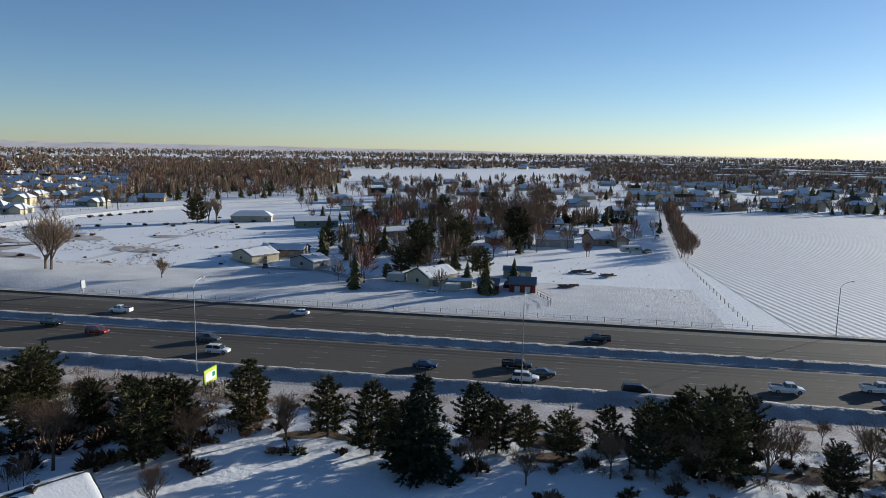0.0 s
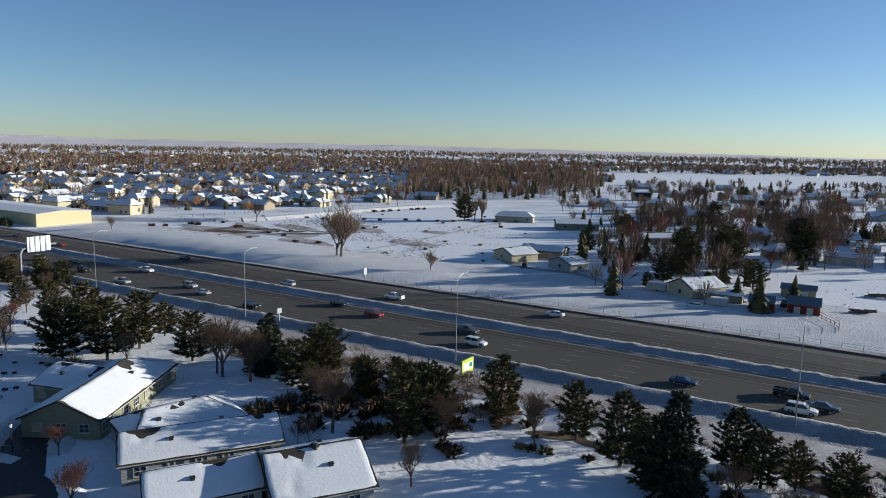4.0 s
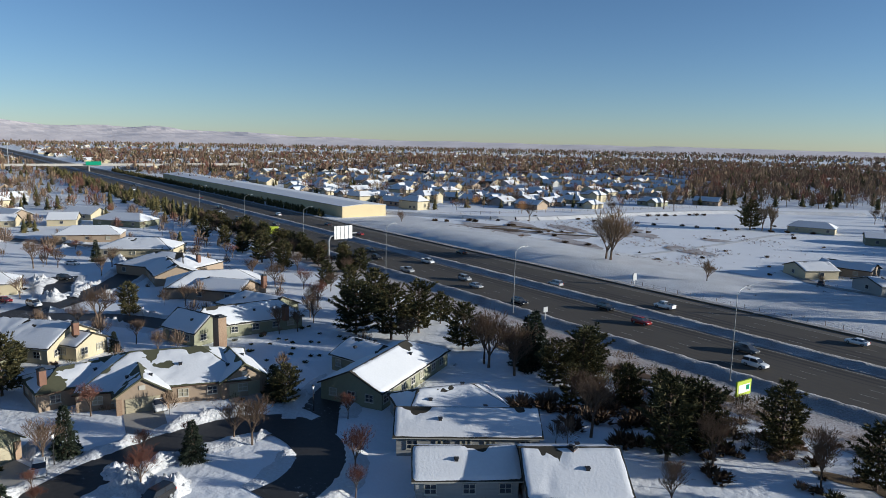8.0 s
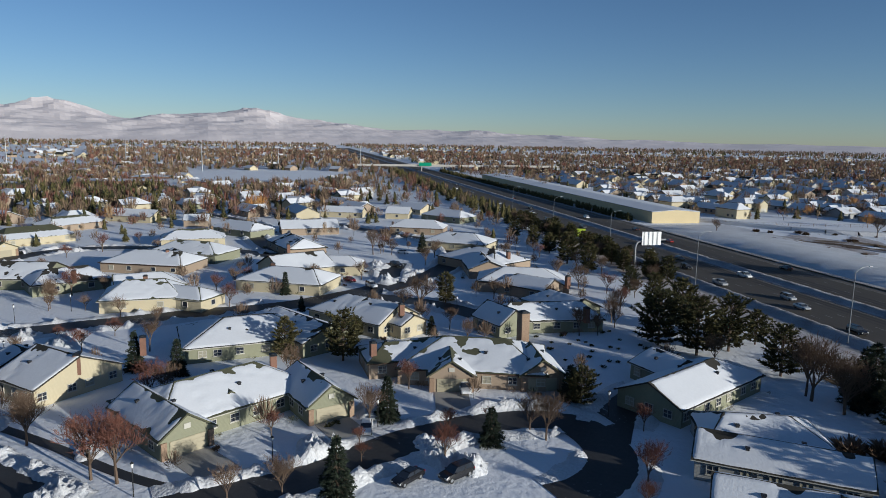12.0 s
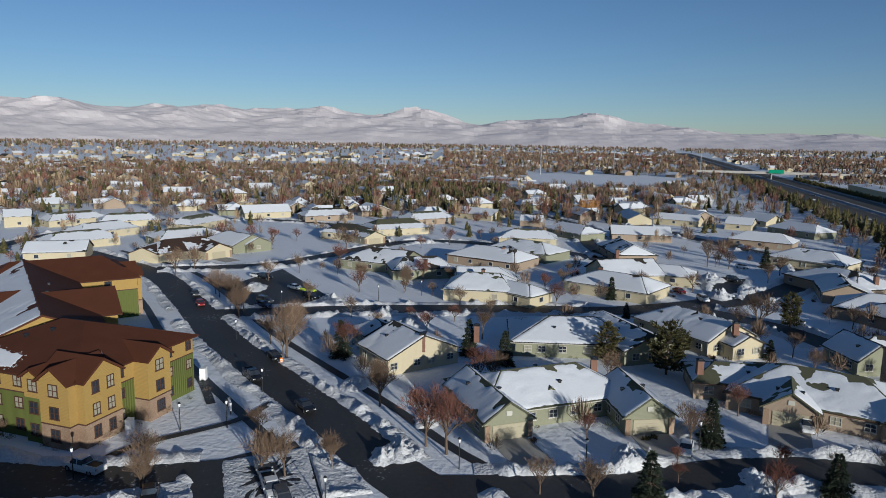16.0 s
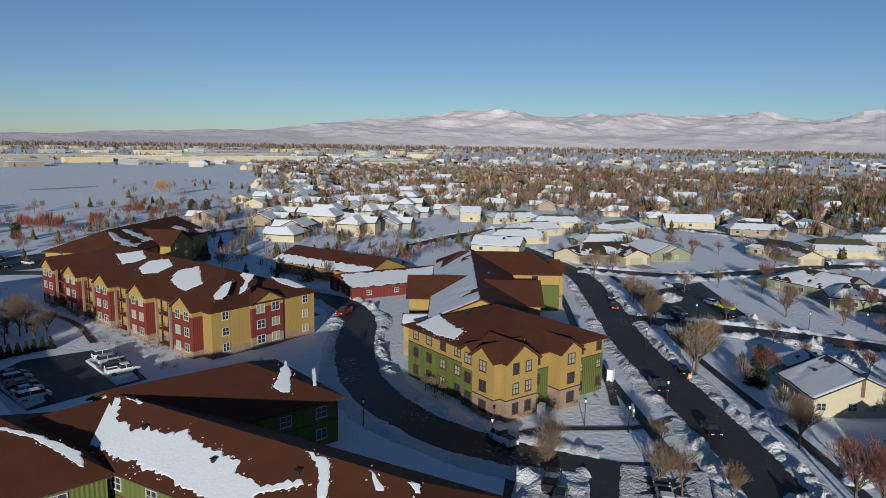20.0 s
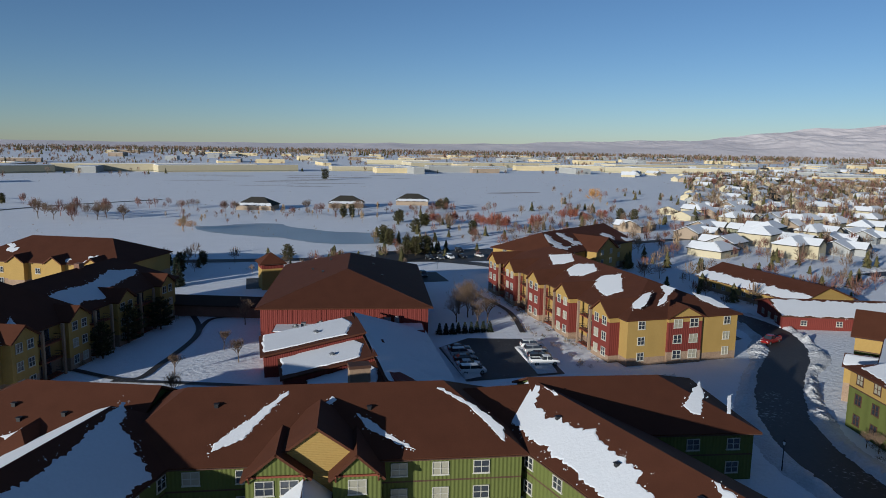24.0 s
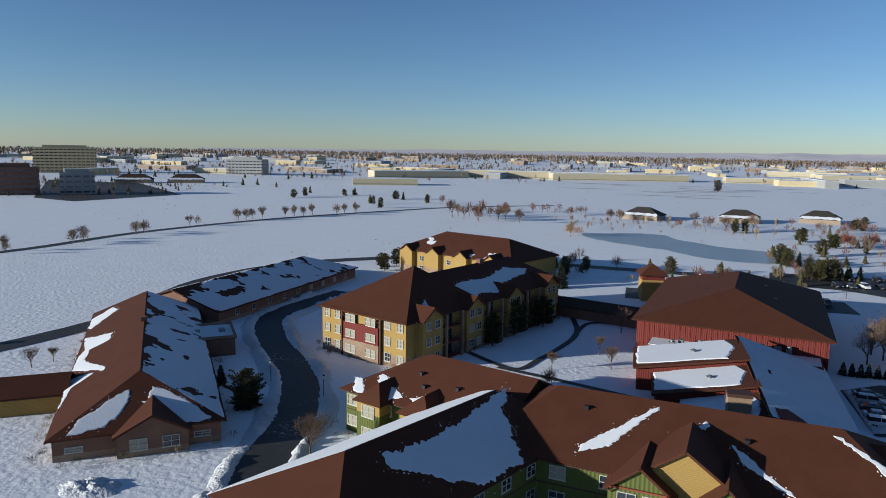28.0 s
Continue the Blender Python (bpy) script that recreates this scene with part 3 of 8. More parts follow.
def bracket(parent, block, face, c, z, out):
    """A timber knee brace under a gable."""
    org, d, n, length = block.side(face)
    p = org + d * (c * length) + Vector((0, 0, z))
    a = Acc()
    a.tube(p + n * 0.05, p + n * out, 0.12, 0.12, 4)
    a.tube(p + n * out, p + n * 0.05 - Vector((0, 0, out)), 0.1, 0.1, 4)
    part("bracket", a, TIMBER, parent)


# entrance gables with timber braces
main = gable_wall_bay(front, Fc, "r", 0.49, 12.0, 1.6, 6.7, 11.0, [(0, 3.4, GREEN), (3.4, 6.7, YELLOW)], ROOF)
left = gable_wall_bay(front, Fc, "r", 0.40, 5.2, 3.4, 6.2, 8.6, [(0, 3.4, GREEN), (3.4, 6.2, GREEN)], ROOF)
right = gable_wall_bay(front, Fc, "r", 0.58, 6.6, 2.9, 6.2, 8.8, [(0, 3.4, GREEN), (3.4, 6.2, GREEN)], ROOF)
porch = gable_wall_bay(front, Fc, "r", 0.52, 5.0, 8.5, 3.6, 5.6, [(0, 3.6, GREEN)], ROOF, roof_part="porch_roof")
for f in ("l", "r"):
    snow_full(front, porch, f, 1.0, 0.2, 90)
for b, cs in ((left, (0.5,)), (right, (0.3, 0.7)), (porch, (0.5,))):
    windows(front, b, "e", cs, (1.0, 4.0) if b is not porch else (0.6,), 2.0, 1.7, LW, GL)
    for c in (0.06, 0.94):
        bracket(front, b, "e", c, b.e + 0.2, 0.9)
    a = Acc()
    org, d, n, length = b.side("e")
    p, q = org + n * 0.15 + Vector((0, 0, b.e)), org + d * length + n * 0.15 + Vector((0, 0, b.e))
    a.tube(p, q, 0.14, 0.14, 4)
    part("timber_beam", a, TIMBER, front)
for c in (0.1, 0.9):
    bracket(front, main, "e", c, 6.9, 0.8)
for c, wd in ((0.45, 4.6), (0.76, 4.2)):
    bay = gable_wall_bay(front, Fl2, "l", c, wd, 2.2, 6.6, 8.4, [(0, 4.6, GREEN), (4.6, 6.6, YELLOW)], ROOF, hip=2.3)
    windows(front, bay, "e", (0.5,), (0.9, 4.1), 2.3, 1.7, LW, [BLIND])
for b, face, spots in ((Fl2, "l", ((9, 5), (14, 6), (16, 4))), (Fr, "r", ((16, -3), (28, -4), (38, -2.5))), (Fc, "r", ((30, -4), (12, -3)))):
    vents(front, b, face, spots)


def balcony(parent, block, face, c, z, w, depth=1.6):
    org, d, n, length = block.side(face)
    m = org + d * (c * length)
    ang = math.atan2(d.y, d.x)
    a = Acc()
    p = m + n * depth / 2
    a.box(p.x, p.y, z, w, depth, 0.18, ang)
    bal = part("balcony", a, TIMBER, parent)
    a = Acc()
    q = m + n * depth
    for zz in (0.55, 1.05):
        s, e = q - d * w / 2 + Vector((0, 0, z + zz)), q + d * w / 2 + Vector((0, 0, z + zz))
        a.tube(s, e, 0.04, 0.04, 4)
        for t in (s, e):
            a.tube(t, t - n * depth, 0.04, 0.04, 4)
    for i in range(9):
        t = q + d * (w * (i / 8 - 0.5)) + Vector((0, 0, z + 0.15))
        a.tube(t, t + Vector((0, 0, 0.9)), 0.02, 0.02, 3)
    part("railing", a, BLACK, bal)
    a = Acc()
    t = m + n * 0.03
    a.box(t.x, t.y, z + 0.18, w * 0.5, 0.12, 2.1, ang)
    part("balcony_door", a, GLASS, bal)


def post(parent, block, face, c, out, h, mat):
    org, d, n, length = block.side(face)
    p = org + d * (c * length) + n * out
    a = Acc()
    a.box(p.x, p.y, 0, 0.45, 0.45, h, block.a)
    part("column", a, mat, parent)


STOREYS = (1.0, 4.1, 7.2)
# corner building, three storeys, stone foot
corner = thing("apartment_building", -98, -66, 0, "three-storey ochre and green apartment building with stone corners", "building")
Bf = Block((-92.4, -54.0), (-98.0, -77.8), 11.5, 9.4, 13.4, 10, 10)
Bw = Block((-98, -73), (-141, -108.5), 9.0, 9.4, 13.2, 0, 0)
Br = Block((-134, -114), (-153, -90.5), 8.5, 9.4, 13.2, 6, 6)
Bx = Block(Bw.at(24, 0, 0)[:2], Bw.at(24, 14, 0)[:2], 6.0, 9.4, 12.6, 0, 0)
By = Block(Bw.at(19, 0, 0)[:2], Bw.at(19, -12.5, 0)[:2], 6.5, 9.4, 12.8, 0, 0)
for b in (Bf, Bw, Br, Bx, By):
    banded(corner, b, [(0, 6.3, GREEN), (6.3, 6.5, TRIMDARK), (6.5, 9.4, YELLOW)])
    roofed(corner, b)
windows(corner, Bx, "e", (0.3, 0.7), STOREYS, 1.5, 1.6, DW, GL, seed=13)
windows(corner, By, "e", (0.3, 0.7), STOREYS, 1.5, 1.6, DW, GL, seed=13)
melt(corner, Bx, "r", 0.35, 71)
melt(corner, By, "l", 0.7, 72)
annex = Block(Bw.at(11, 9, 0)[:2], Bw.at(11, 14.5, 0)[:2], 3.2, 6.2, 7.4, 0, 0, 0.4)
banded(corner, annex, [(0, 3.2, STONE), (3.2, 6.2, YELLOW)])
roofed(corner, annex)
for f in ("l", "r"):
    melt(corner, annex, f, 0.0, 73)
windows(corner, Bf, "l", (0.42, 0.58, 0.74, 0.9), STOREYS, 1.5, 1.6, DW, GL, seed=11)
windows(corner, Bf, "s", (0.05, 0.24, 0.67), STOREYS, 1.2, 1.5, DW, GL, seed=12)
windows(corner, Bf, "r", (0.2, 0.4, 0.6, 0.8), STOREYS, 1.5, 1.6, DW, GL, seed=12)
windows(corner, Bw, "r", (0.3, 0.5, 0.7, 0.9), STOREYS, 1.5, 1.6, DW, GL, seed=13)
windows(corner, Bw, "l", (0.3, 0.5, 0.7, 0.9), STOREYS, 1.5, 1.6, DW, GL, seed=13)
STY = [(0, 3.2, STONE), (3.2, 3.4, TRIMDARK), (3.4, 9.4, YELLOW)]
for face, c, wd, dp, pk, wc in (("l", 0.1, 5.0, 1.3, 11.2, (0.5,)), ("s", 0.86, 6.4, 1.3, 11.6, (0.3, 0.7)), ("s", 0.46, 4.6, 2.6, 11.0, (0.5,)), ("l", 0.27, 3.2, 0.8, 10.4, (0.5,))):
    bay = gable_wall_bay(corner, Bf, face, c, wd, dp, 9.4, pk, STY if wd > 4 else [(0, 6.3, GREEN), (6.3, 9.4, YELLOW)], ROOF)
    windows(corner, bay, "e", wc, STOREYS, 1.6 if len(wc) == 1 else 1.2, 1.7, DW, [GLASS, BLIND], seed=14)
for c in (0.3, 0.75):
    bay = gable_wall_bay(corner, Br, "e", c, 4.6, 1.2, 9.4, 10.8, STY, ROOF)
    windows(corner, bay, "e", (0.5,), STOREYS, 1.6, 1.7, DW, GL, seed=15)
windows(corner, Br, "e", (0.08, 0.52, 0.94), STOREYS, 1.2, 1.5, DW, GL, seed=16)
windows(corner, Br, "l", (0.2, 0.5, 0.8), STOREYS, 1.5, 1.5, DW, GL, seed=16)
windows(corner, Br, "r", (0.2, 0.5, 0.8), STOREYS, 1.5, 1.5, DW, GL, seed=16)
a = Acc()
a.box(-86.5, -52.6, 0, 1.2, 0.9, 2.1, radians(10))
part("utility_box", a, SIGNWHITE, corner)
a = Acc()
a.box(-108.3, -52.0, 0, 1.3, 1.0, 2.2, radians(10))
part("utility_box", a, SIGNWHITE, corner)
vents(corner, Bf, "l", ((13, 3), (16, 5)))
vents(corner, Bw, "r", ((20, -2), (30, -3)))

# long red and ochre building
long_b = thing("apartment_building", -77, -148, 0, "three-storey ochre and red apartment building with timber balconies", "building")
Cb = Block((-80.6, -113.5), (-79.8, -185.0), 12.3, 9.4, 14.0, 13, 10)
banded(long_b, Cb, [(0, 1.6, STONE), (1.6, 9.4, YELLOW)])
roofed(long_b, Cb)
for k, c in enumerate((0.09, 0.33, 0.55, 0.77, 0.95)):
    bay = gable_wall_bay(long_b, Cb, "l", c, 7.0, 2.2, 9.4, 11.8, [(0, 1.4, STONE), (1.4, 8.0, RED), (8.0, 9.4, YELLOW)], ROOF)
    windows(long_b, bay, "e", (0.28, 0.72), STOREYS, 1.6, 1.7, LW, [GLASS, BLIND], seed=20 + k)
for c in (0.2, 0.44, 0.66, 0.86):
    for z in (0.2, 3.2, 6.3):
        balcony(long_b, Cb, "l", c, z, 5.2)
    for s in (-0.036, 0.036):
        post(long_b, Cb, "l", c + s, 1.7, 9.2, STONE)
mid = gable_wall_bay(long_b, Cb, "s", 0.5, 7.6, 0.5, 9.4, 11.4, [(0, 2.4, STONE), (2.4, 8.3, RED), (8.3, 9.4, YELLOW)], ROOF)
windows(long_b, mid, "e", (0.25, 0.72), STOREYS, 1.9, 1.7, LW, GL, seed=26)
windows(long_b, Cb, "s", (0.1, 0.88), STOREYS, 1.5, 1.6, LW, GL, seed=27)
windows(long_b, Cb, "r", [0.08 + 0.105 * i for i in range(9)], STOREYS, 1.5, 1.6, LW, GL, seed=28)
Cb2 = Block((-82, -200), (-124, -227), 12, 9.0, 13.8, 10, 0)
Cx = Block(Cb2.at(24, 0, 0)[:2], Cb2.at(24, -16, 0)[:2], 6.5, 9.0, 12.6, 0, 0)
for b in (Cb2, Cx):
    banded(long_b, b, [(0, 2.4, STONE), (2.4, 9.0, YELLOW)])
    roofed(long_b, b)
windows(long_b, Cx, "e", (0.28, 0.72), STOREYS, 1.5, 1.6, LW, GL, seed=30)
windows(long_b, Cb2, "e", (0.2, 0.5, 0.8), STOREYS, 1.5, 1.6, LW, GL, seed=30)
melt(long_b, Cb2, "r", 0.62, 62)
melt(long_b, Cx, "l", 0.5, 63)
windows(long_b, Cb2, "l", (0.2, 0.4, 0.6, 0.8), STOREYS, 1.5, 1.6, LW, GL, seed=29)
windows(long_b, Cb2, "r", (0.2, 0.4, 0.6, 0.8), STOREYS, 1.5, 1.6, LW, GL, seed=29)
windows(long_b, Cb2, "s", (0.2, 0.5, 0.8), STOREYS, 1.5, 1.6, LW, GL, seed=29)
melt(long_b, Cb2, "l", 0.4, 61)

# shaded building
dark_b = thing("apartment_building", 40, -148, 0, "three-storey ochre apartment building with red panel and hipped roof", "building")
Db = Block((50.5, -122.5), (28.5, -177), 11.3, 9.4, 14.4, 14, 6)
De = Block((50.5, -122.5), (41.1, -145.7), 11.3, 9.4, 16.6, 15.5, 9.4)
banded(dark_b, Db, [(0, 2.4, STONE), (2.4, 9.4, YELLOW)])
roofed(dark_b, Db)
a = Acc()
De.add_roof(a)
part("raised_roof", a, ROOF, dark_b)
windows(dark_b, Db, "s", (0.06, 0.2, 0.8, 0.93), STOREYS, 1.5, 1.7, LW, [BLIND, GLASS], seed=31)
org, d, n, length = Db.side("s")
p = org + d * (0.5 * length) + n * 0.25
a = Acc()
a.box(p.x, p.y, 3.6, 9.4, 0.5, 3.5, math.atan2(d.y, d.x))
part("red_panel", a, RED, dark_b)
a = Acc()
a.box(p.x, p.y, 0, 9.6, 0.56, 3.6, math.atan2(d.y, d.x))
part("stone_panel", a, STONE, dark_b)
for c in (0.27, 0.73):
    a = Acc()
    q = org + d * (c * length) + n * 0.3
    a.box(q.x, q.y, 0, 0.35, 0.5, 9.2, math.atan2(d.y, d.x))
    part("trim_board", a, TRIMDARK, dark_b)
windows(dark_b, Db, "s", (0.38, 0.62), STOREYS, 2.6, 1.6, LW, [BLIND], out=0.5, seed=32)
for c in (0.3, 0.7):
    bracket(dark_b, Db, "s", c, 8.7, 1.0)
for k, c in enumerate((0.12, 0.4, 0.66, 0.9)):
    bay = gable_wall_bay(dark_b, Db, "r", c, 6.0, 1.8, 9.4, 11.4, [(0, 2.4, STONE), (2.4, 9.4, YELLOW)], ROOF)
    windows(dark_b, bay, "e", (0.28, 0.72), STOREYS, 1.5, 1.6, LW, GL, seed=33 + k)
for c in (0.26, 0.53, 0.78):
    for z in (0.2, 3.2, 6.3):
        balcony(dark_b, Db, "r", c, z, 5.0)
    for s in (-0.045, 0.045):
        post(dark_b, Db, "r", c + s, 1.7, 9.2, STONE)
a = Acc()
q = Db.at(40, 0, 14.1)
a.box(q.x, q.y, 13.4, 1.6, 1.2, 2.0, Db.a)
part("chimney", a, BRICK, dark_b)
Db2 = Block((72, -233), (30, -214), 13, 7.6, 12.8, 10, 10)
banded(dark_b, Db2, [(0, 2.4, STONE), (2.4, 7.6, YELLOW)])
roofed(dark_b, Db2)
for c in (0.15, 0.4, 0.65, 0.9):
    bay = gable_wall_bay(dark_b, Db2, "r", c, 5, 1.6, 7.6, 9.4, [(0, 2.4, STONE), (2.4, 7.6, YELLOW)], ROOF)
windows(dark_b, Db2, "s", (0.15, 0.5, 0.85), STOREYS[:2], 1.5, 1.6, LW, GL, seed=39)
windows(dark_b, Db2, "r", (0.27, 0.53, 0.78), STOREYS[:2], 1.5, 1.6, LW, GL, seed=39)
melt(dark_b, Db2, "r", 0.72, 66)
melt(dark_b, Db2, "s", 0.75, 67)

# red hall with stepped clerestories in front
hall = thing("community_hall", -20, -150, 0, "red-sided community hall with wide brown hipped roof", "building")
Eh = Block((-18.5, -142), (-27, -192), 17.5, 7.6, 12.8, 15, 12, 1.0)
banded(hall, Eh, [(0, 1.4, STONE), (1.4, 7.6, RED)])
roofed(hall, Eh)
for k in range(34):
    a = Acc()
    p = Eh.at(-0.04, -17 + k, 0)
    a.box(p.x, p.y, 1.4, 0.06, 0.09, 6.1, Eh.a)
    part("batten", a, RED, hall)
vents(hall, Eh, "l", ((20, 6), (28, 9), (36, 5)))
vents(hall, Eh, "r", ((18, -8), (30, -6)))
# stepped wing: three shed roofs rising towards the hall, one long snowy slope on the west
El = Block((-19.0, -134.0), (-19.6, -98.5), 12.0, 2.6, 6.6, 0, 0, 0.3)
ring = [(-33.6, -136.0), (-30.6, -100.5), (-20.6, -100.0), (-20.0, -136.0)]
a = Acc()
a.hull([(x, y, 0) for x, y in ring], [(x, y, 3.0 if i < 2 else 5.6) for i, (x, y) in enumerate(ring)])
part("wall", a, RED, hall)
STEPS = ((-134.5, -122.0, -1.5, 7.5, 4.2), (-122.0, -111.5, -4.5, 6.4, 3.3), (-111.5, -99.5, -8.5, 5.3, 2.6))
for k, (ya, yb, xe, zr, ze) in enumerate(STEPS):
    xr = -19.3 - 0.2 * k
    a = Acc()
    a.hull([(xr, ya, 0), (xe, ya, 0), (xe, yb, 0), (xr, yb, 0)], [(xr, ya, zr - 0.3), (xe, ya, ze - 0.3), (xe, yb, ze - 0.3), (xr, yb, zr - 0.3)])
    part("clerestory", a, RED, hall)
    a = Acc()
    top = [(xr - 0.3, ya - 0.2, zr), (xe + 0.7, ya - 0.2, ze - 0.05), (xe + 0.7, yb + 0.7, ze - 0.05), (xr - 0.3, yb + 0.7, zr)]
    a.slab(top, 0.3)
    part("step_roof", a, ROOF, hall)
    rnd = random.Random(60 + k)
    p0, p1, p2, p3 = (Vector(q) for q in top)
    rim = []
    for u0, v0, u1, v1 in ((0.14, 0.02, 0.97, 0.02), (0.97, 0.02, 0.97, 0.86), (0.97, 0.86, 0.18, 0.9), (0.18, 0.9, 0.06, 0.3)):
        for i in range(12):
            f = i / 12
            u, v = u0 + (u1 - u0) * f + rnd.uniform(-0.012, 0.012), v0 + (v1 - v0) * f + rnd.uniform(-0.02, 0.02)
            rim.append(p0 + (p1 - p0) * u + (p3 - p0) * v)
    a = Acc()
    mid = sum(rim, Vector((0, 0, 0))) / len(rim)
    a.hull([q + Vector((0, 0, 0.02)) for q in rim], [q + (mid - q) * 0.04 + Vector((0, 0, 0.16)) for q in rim])
    part("snow_patch", a, ROOFSNOW, hall)
    if k < 2:
        a = Acc()
        q = mid + Vector((-2.0, 0.5, 0.1))
        a.tube(q, q + Vector((0, 0, 0.7)), 0.4, 0.4, 8)
        a.tube(q + Vector((0, 0, 0.7)), q + Vector((0, 0, 0.95)), 0.65, 0.2, 8)
        part("roof_vent", a, METAL, hall)
p0, p1, p2, p3 = Vector((-34.4, -136.2, 2.95)), Vector((-31.3, -99.8, 2.95)), Vector((-19.2, -99.2, 5.5)), Vector((-18.9, -136.2, 7.7))
roof_, snow_ = Acc(), Acc()
NU, NV = 40, 30


def slope(i, j, up):
    u, v = i / NU, j / NV
    return (p0 + (p1 - p0) * u) * (1 - v) + (p3 + (p2 - p3) * u) * v + Vector((0, 0, up))


for lev in (0.0, -0.3):
    roof_.v += [tuple(slope(i, j, lev)) for i in range(NU + 1) for j in range(NV + 1)]
half = (NU + 1) * (NV + 1)
for i in range(NU):
    for j in range(NV):
        k = i * (NV + 1) + j
        roof_.f += [(k, k + NV + 1, k + NV + 2, k + 1), (half + k, half + k + 1, half + k + NV + 2, half + k + NV + 1)]
rim_ = [i * (NV + 1) for i in range(NU + 1)] + [NU * (NV + 1) + j for j in range(1, NV + 1)] + [i * (NV + 1) + NV for i in range(NU - 1, -1, -1)] + list(range(NV - 1, 0, -1))
for k, m in zip(rim_, rim_[1:] + rim_[:1]):
    roof_.f.append((k, m, half + m, half + k))
roof_.m = [0] * len(roof_.f)
lying = {}
for i in range(NU + 1):
    for j in range(NV + 1):
        q = slope(i, j, 0)
        f = 0.55 + 0.8 * noise.noise(Vector((q.x * 0.2, q.y * 0.2, 7))) + 0.4 * noise.noise(Vector((q.x * 0.7, q.y * 0.7, 2))) - 0.8 * max(0, i / NU - 0.75) - (2 if j == NV or i == NU else 0)
        lying[(i, j)] = (len(snow_.v), f)
        snow_.v.append(tuple(slope(i, j, 0.012 + 0.14 * min(1, max(0, f * 2.5)))))
for i in range(NU):
    for j in range(NV):
        ring = [lying[(i, j)], lying[(i + 1, j)], lying[(i + 1, j + 1)], lying[(i, j + 1)]]
        if sum(f > 0 for _, f in ring) >= 3:
            snow_.f.append(tuple(k for k, _ in ring))
            snow_.m.append(0)
part("step_roof", roof_, ROOF, hall)
part("snow_patch", snow_, ROOFSNOW, hall)
a = Acc()
a.box(-15.6, -103.5, 3.0, 3.2, 2.2, 4.0, 0.02)
ch = part("chimney", a, STONE, hall)
a = Acc()
a.box(-15.6, -103.5, 7.0, 3.4, 2.4, 0.5, 0.02)
part("chimney_cap", a, TRIMDARK, ch)
# flat roof with its plant in front of the hall
a = Acc()
a.box(-19, -139.3, 0, 31, 6.4, 3.7, Eh.a + 1.57)
part("wall", a, RED, hall)
a = Acc()
a.box(-19, -139.3, 3.7, 30.4, 5.8, 0.14, Eh.a + 1.57)
part("snow_patch", a, ROOFSNOW, hall)
rnd = random.Random(3)
for k in range(13):
    x, y = -8 - 1.75 * k, -138.6 - 1.3 * (k % 2) - 0.05 * k
    a = Acc()
    hh = rnd.uniform(0.8, 1.5)
    a.box(x, y, 3.84, rnd.uniform(1.0, 1.6), rnd.uniform(0.9, 1.4), hh, Eh.a)
    if k % 3 == 0:
        a.tube((x, y, 3.84 + hh), (x, y, 4.2 + hh), 0.4, 0.4, 8)
    part("rooftop_unit", a, METAL, hall)
tw = Block((-2.0, -200.5), (-8.0, -201.5), 3.0, 8.0, 10.2, 3, 3, 0.8)
banded(hall, tw, [(0, 6.0, YELLOW), (6.0, 8.0, RED)])
roofed(hall, tw)

link = thing("link_building", 8, -172, 0, "low dark-roofed brown link building across a snowy court", "building")
Lk = Block((20, -177), (-3, -169), 4.0, 3.0, 4.2, 0, 0)
banded(link, Lk, [(0, 3.0, BRICK)])
roofed(link, Lk, ROOF2)
windows(link, Lk, "l", (0.75, 0.9), (0.3,), 1.4, 2.0, LW, GL)

# low pavilion
low = thing("pavilion", 85, -105, 0, "low brown-roofed pavilion with patchy snow and red walls", "building")
Lf = Block((63, -74.5), (107, -131), 10.5, 3.4, 7.6, 12, 0)
Lr = Block((104.5, -137), (98.5, -203), 13.0, 3.3, 7.2, 0, 10)
for b in (Lf, Lr):
    banded(low, b, [(0, 0.9, STONE), (0.9, b.e, BRICK)])
    roofed(low, b)
    windows(low, b, "r", [0.1 + 0.1 * i for i in range(9)], (1.1,), 1.5, 1.3, LW, GL, seed=44)
    windows(low, b, "l", [0.1 + 0.1 * i for i in range(9)], (1.1,), 1.5, 1.3, LW, GL, seed=44)
windows(low, Lf, "s", (0.12, 0.88), (1.1,), 2.2, 0.8, LW, GL)
bay = gable_wall_bay(low, Lf, "s", 0.42, 9.0, 1.6, 3.2, 5.6, [(0, 0.9, STONE), (0.9, 3.2, BRICK)], ROOF)
windows(low, bay, "e", (0.25, 0.7), (0.9,), 2.2, 1.6, LW, GL)
melt(low, Lf, "r", 0.24, 80)
melt(low, Lr, "r", 0.26, 81)
melt(low, Lr, "l", 0.5, 82)
melt(low, Lr, "e", 0.2, 83)
# flat-roofed entry on its court side: walls, parapet, a snowed deck
ea = Lf.a + math.pi / 2
ex, ey = 82.2, -118.6
a = Acc()
a.box(ex, ey, 0, 9.0, 11.0, 3.4, ea)
part("wall", a, BRICK, low)
a = Acc()
a.box(ex, ey, 3.4, 9.6, 11.6, 0.14, ea)
part("flat_roof", a, TRIMDARK, low)
for sx_, sy_, lx, ly in ((-1, 0, 0.35, 11.6), (1, 0, 0.35, 11.6), (0, -1, 8.9, 0.35), (0, 1, 8.9, 0.35)):
    a = Acc()
    ox, oy = sx_ * 4.62, sy_ * 5.62
    a.box(ex + ox * math.cos(ea) - oy * math.sin(ea), ey + ox * math.sin(ea) + oy * math.cos(ea), 3.54, lx, ly, 0.55, ea)
    part("parapet", a, STONE, low)
a = Acc()
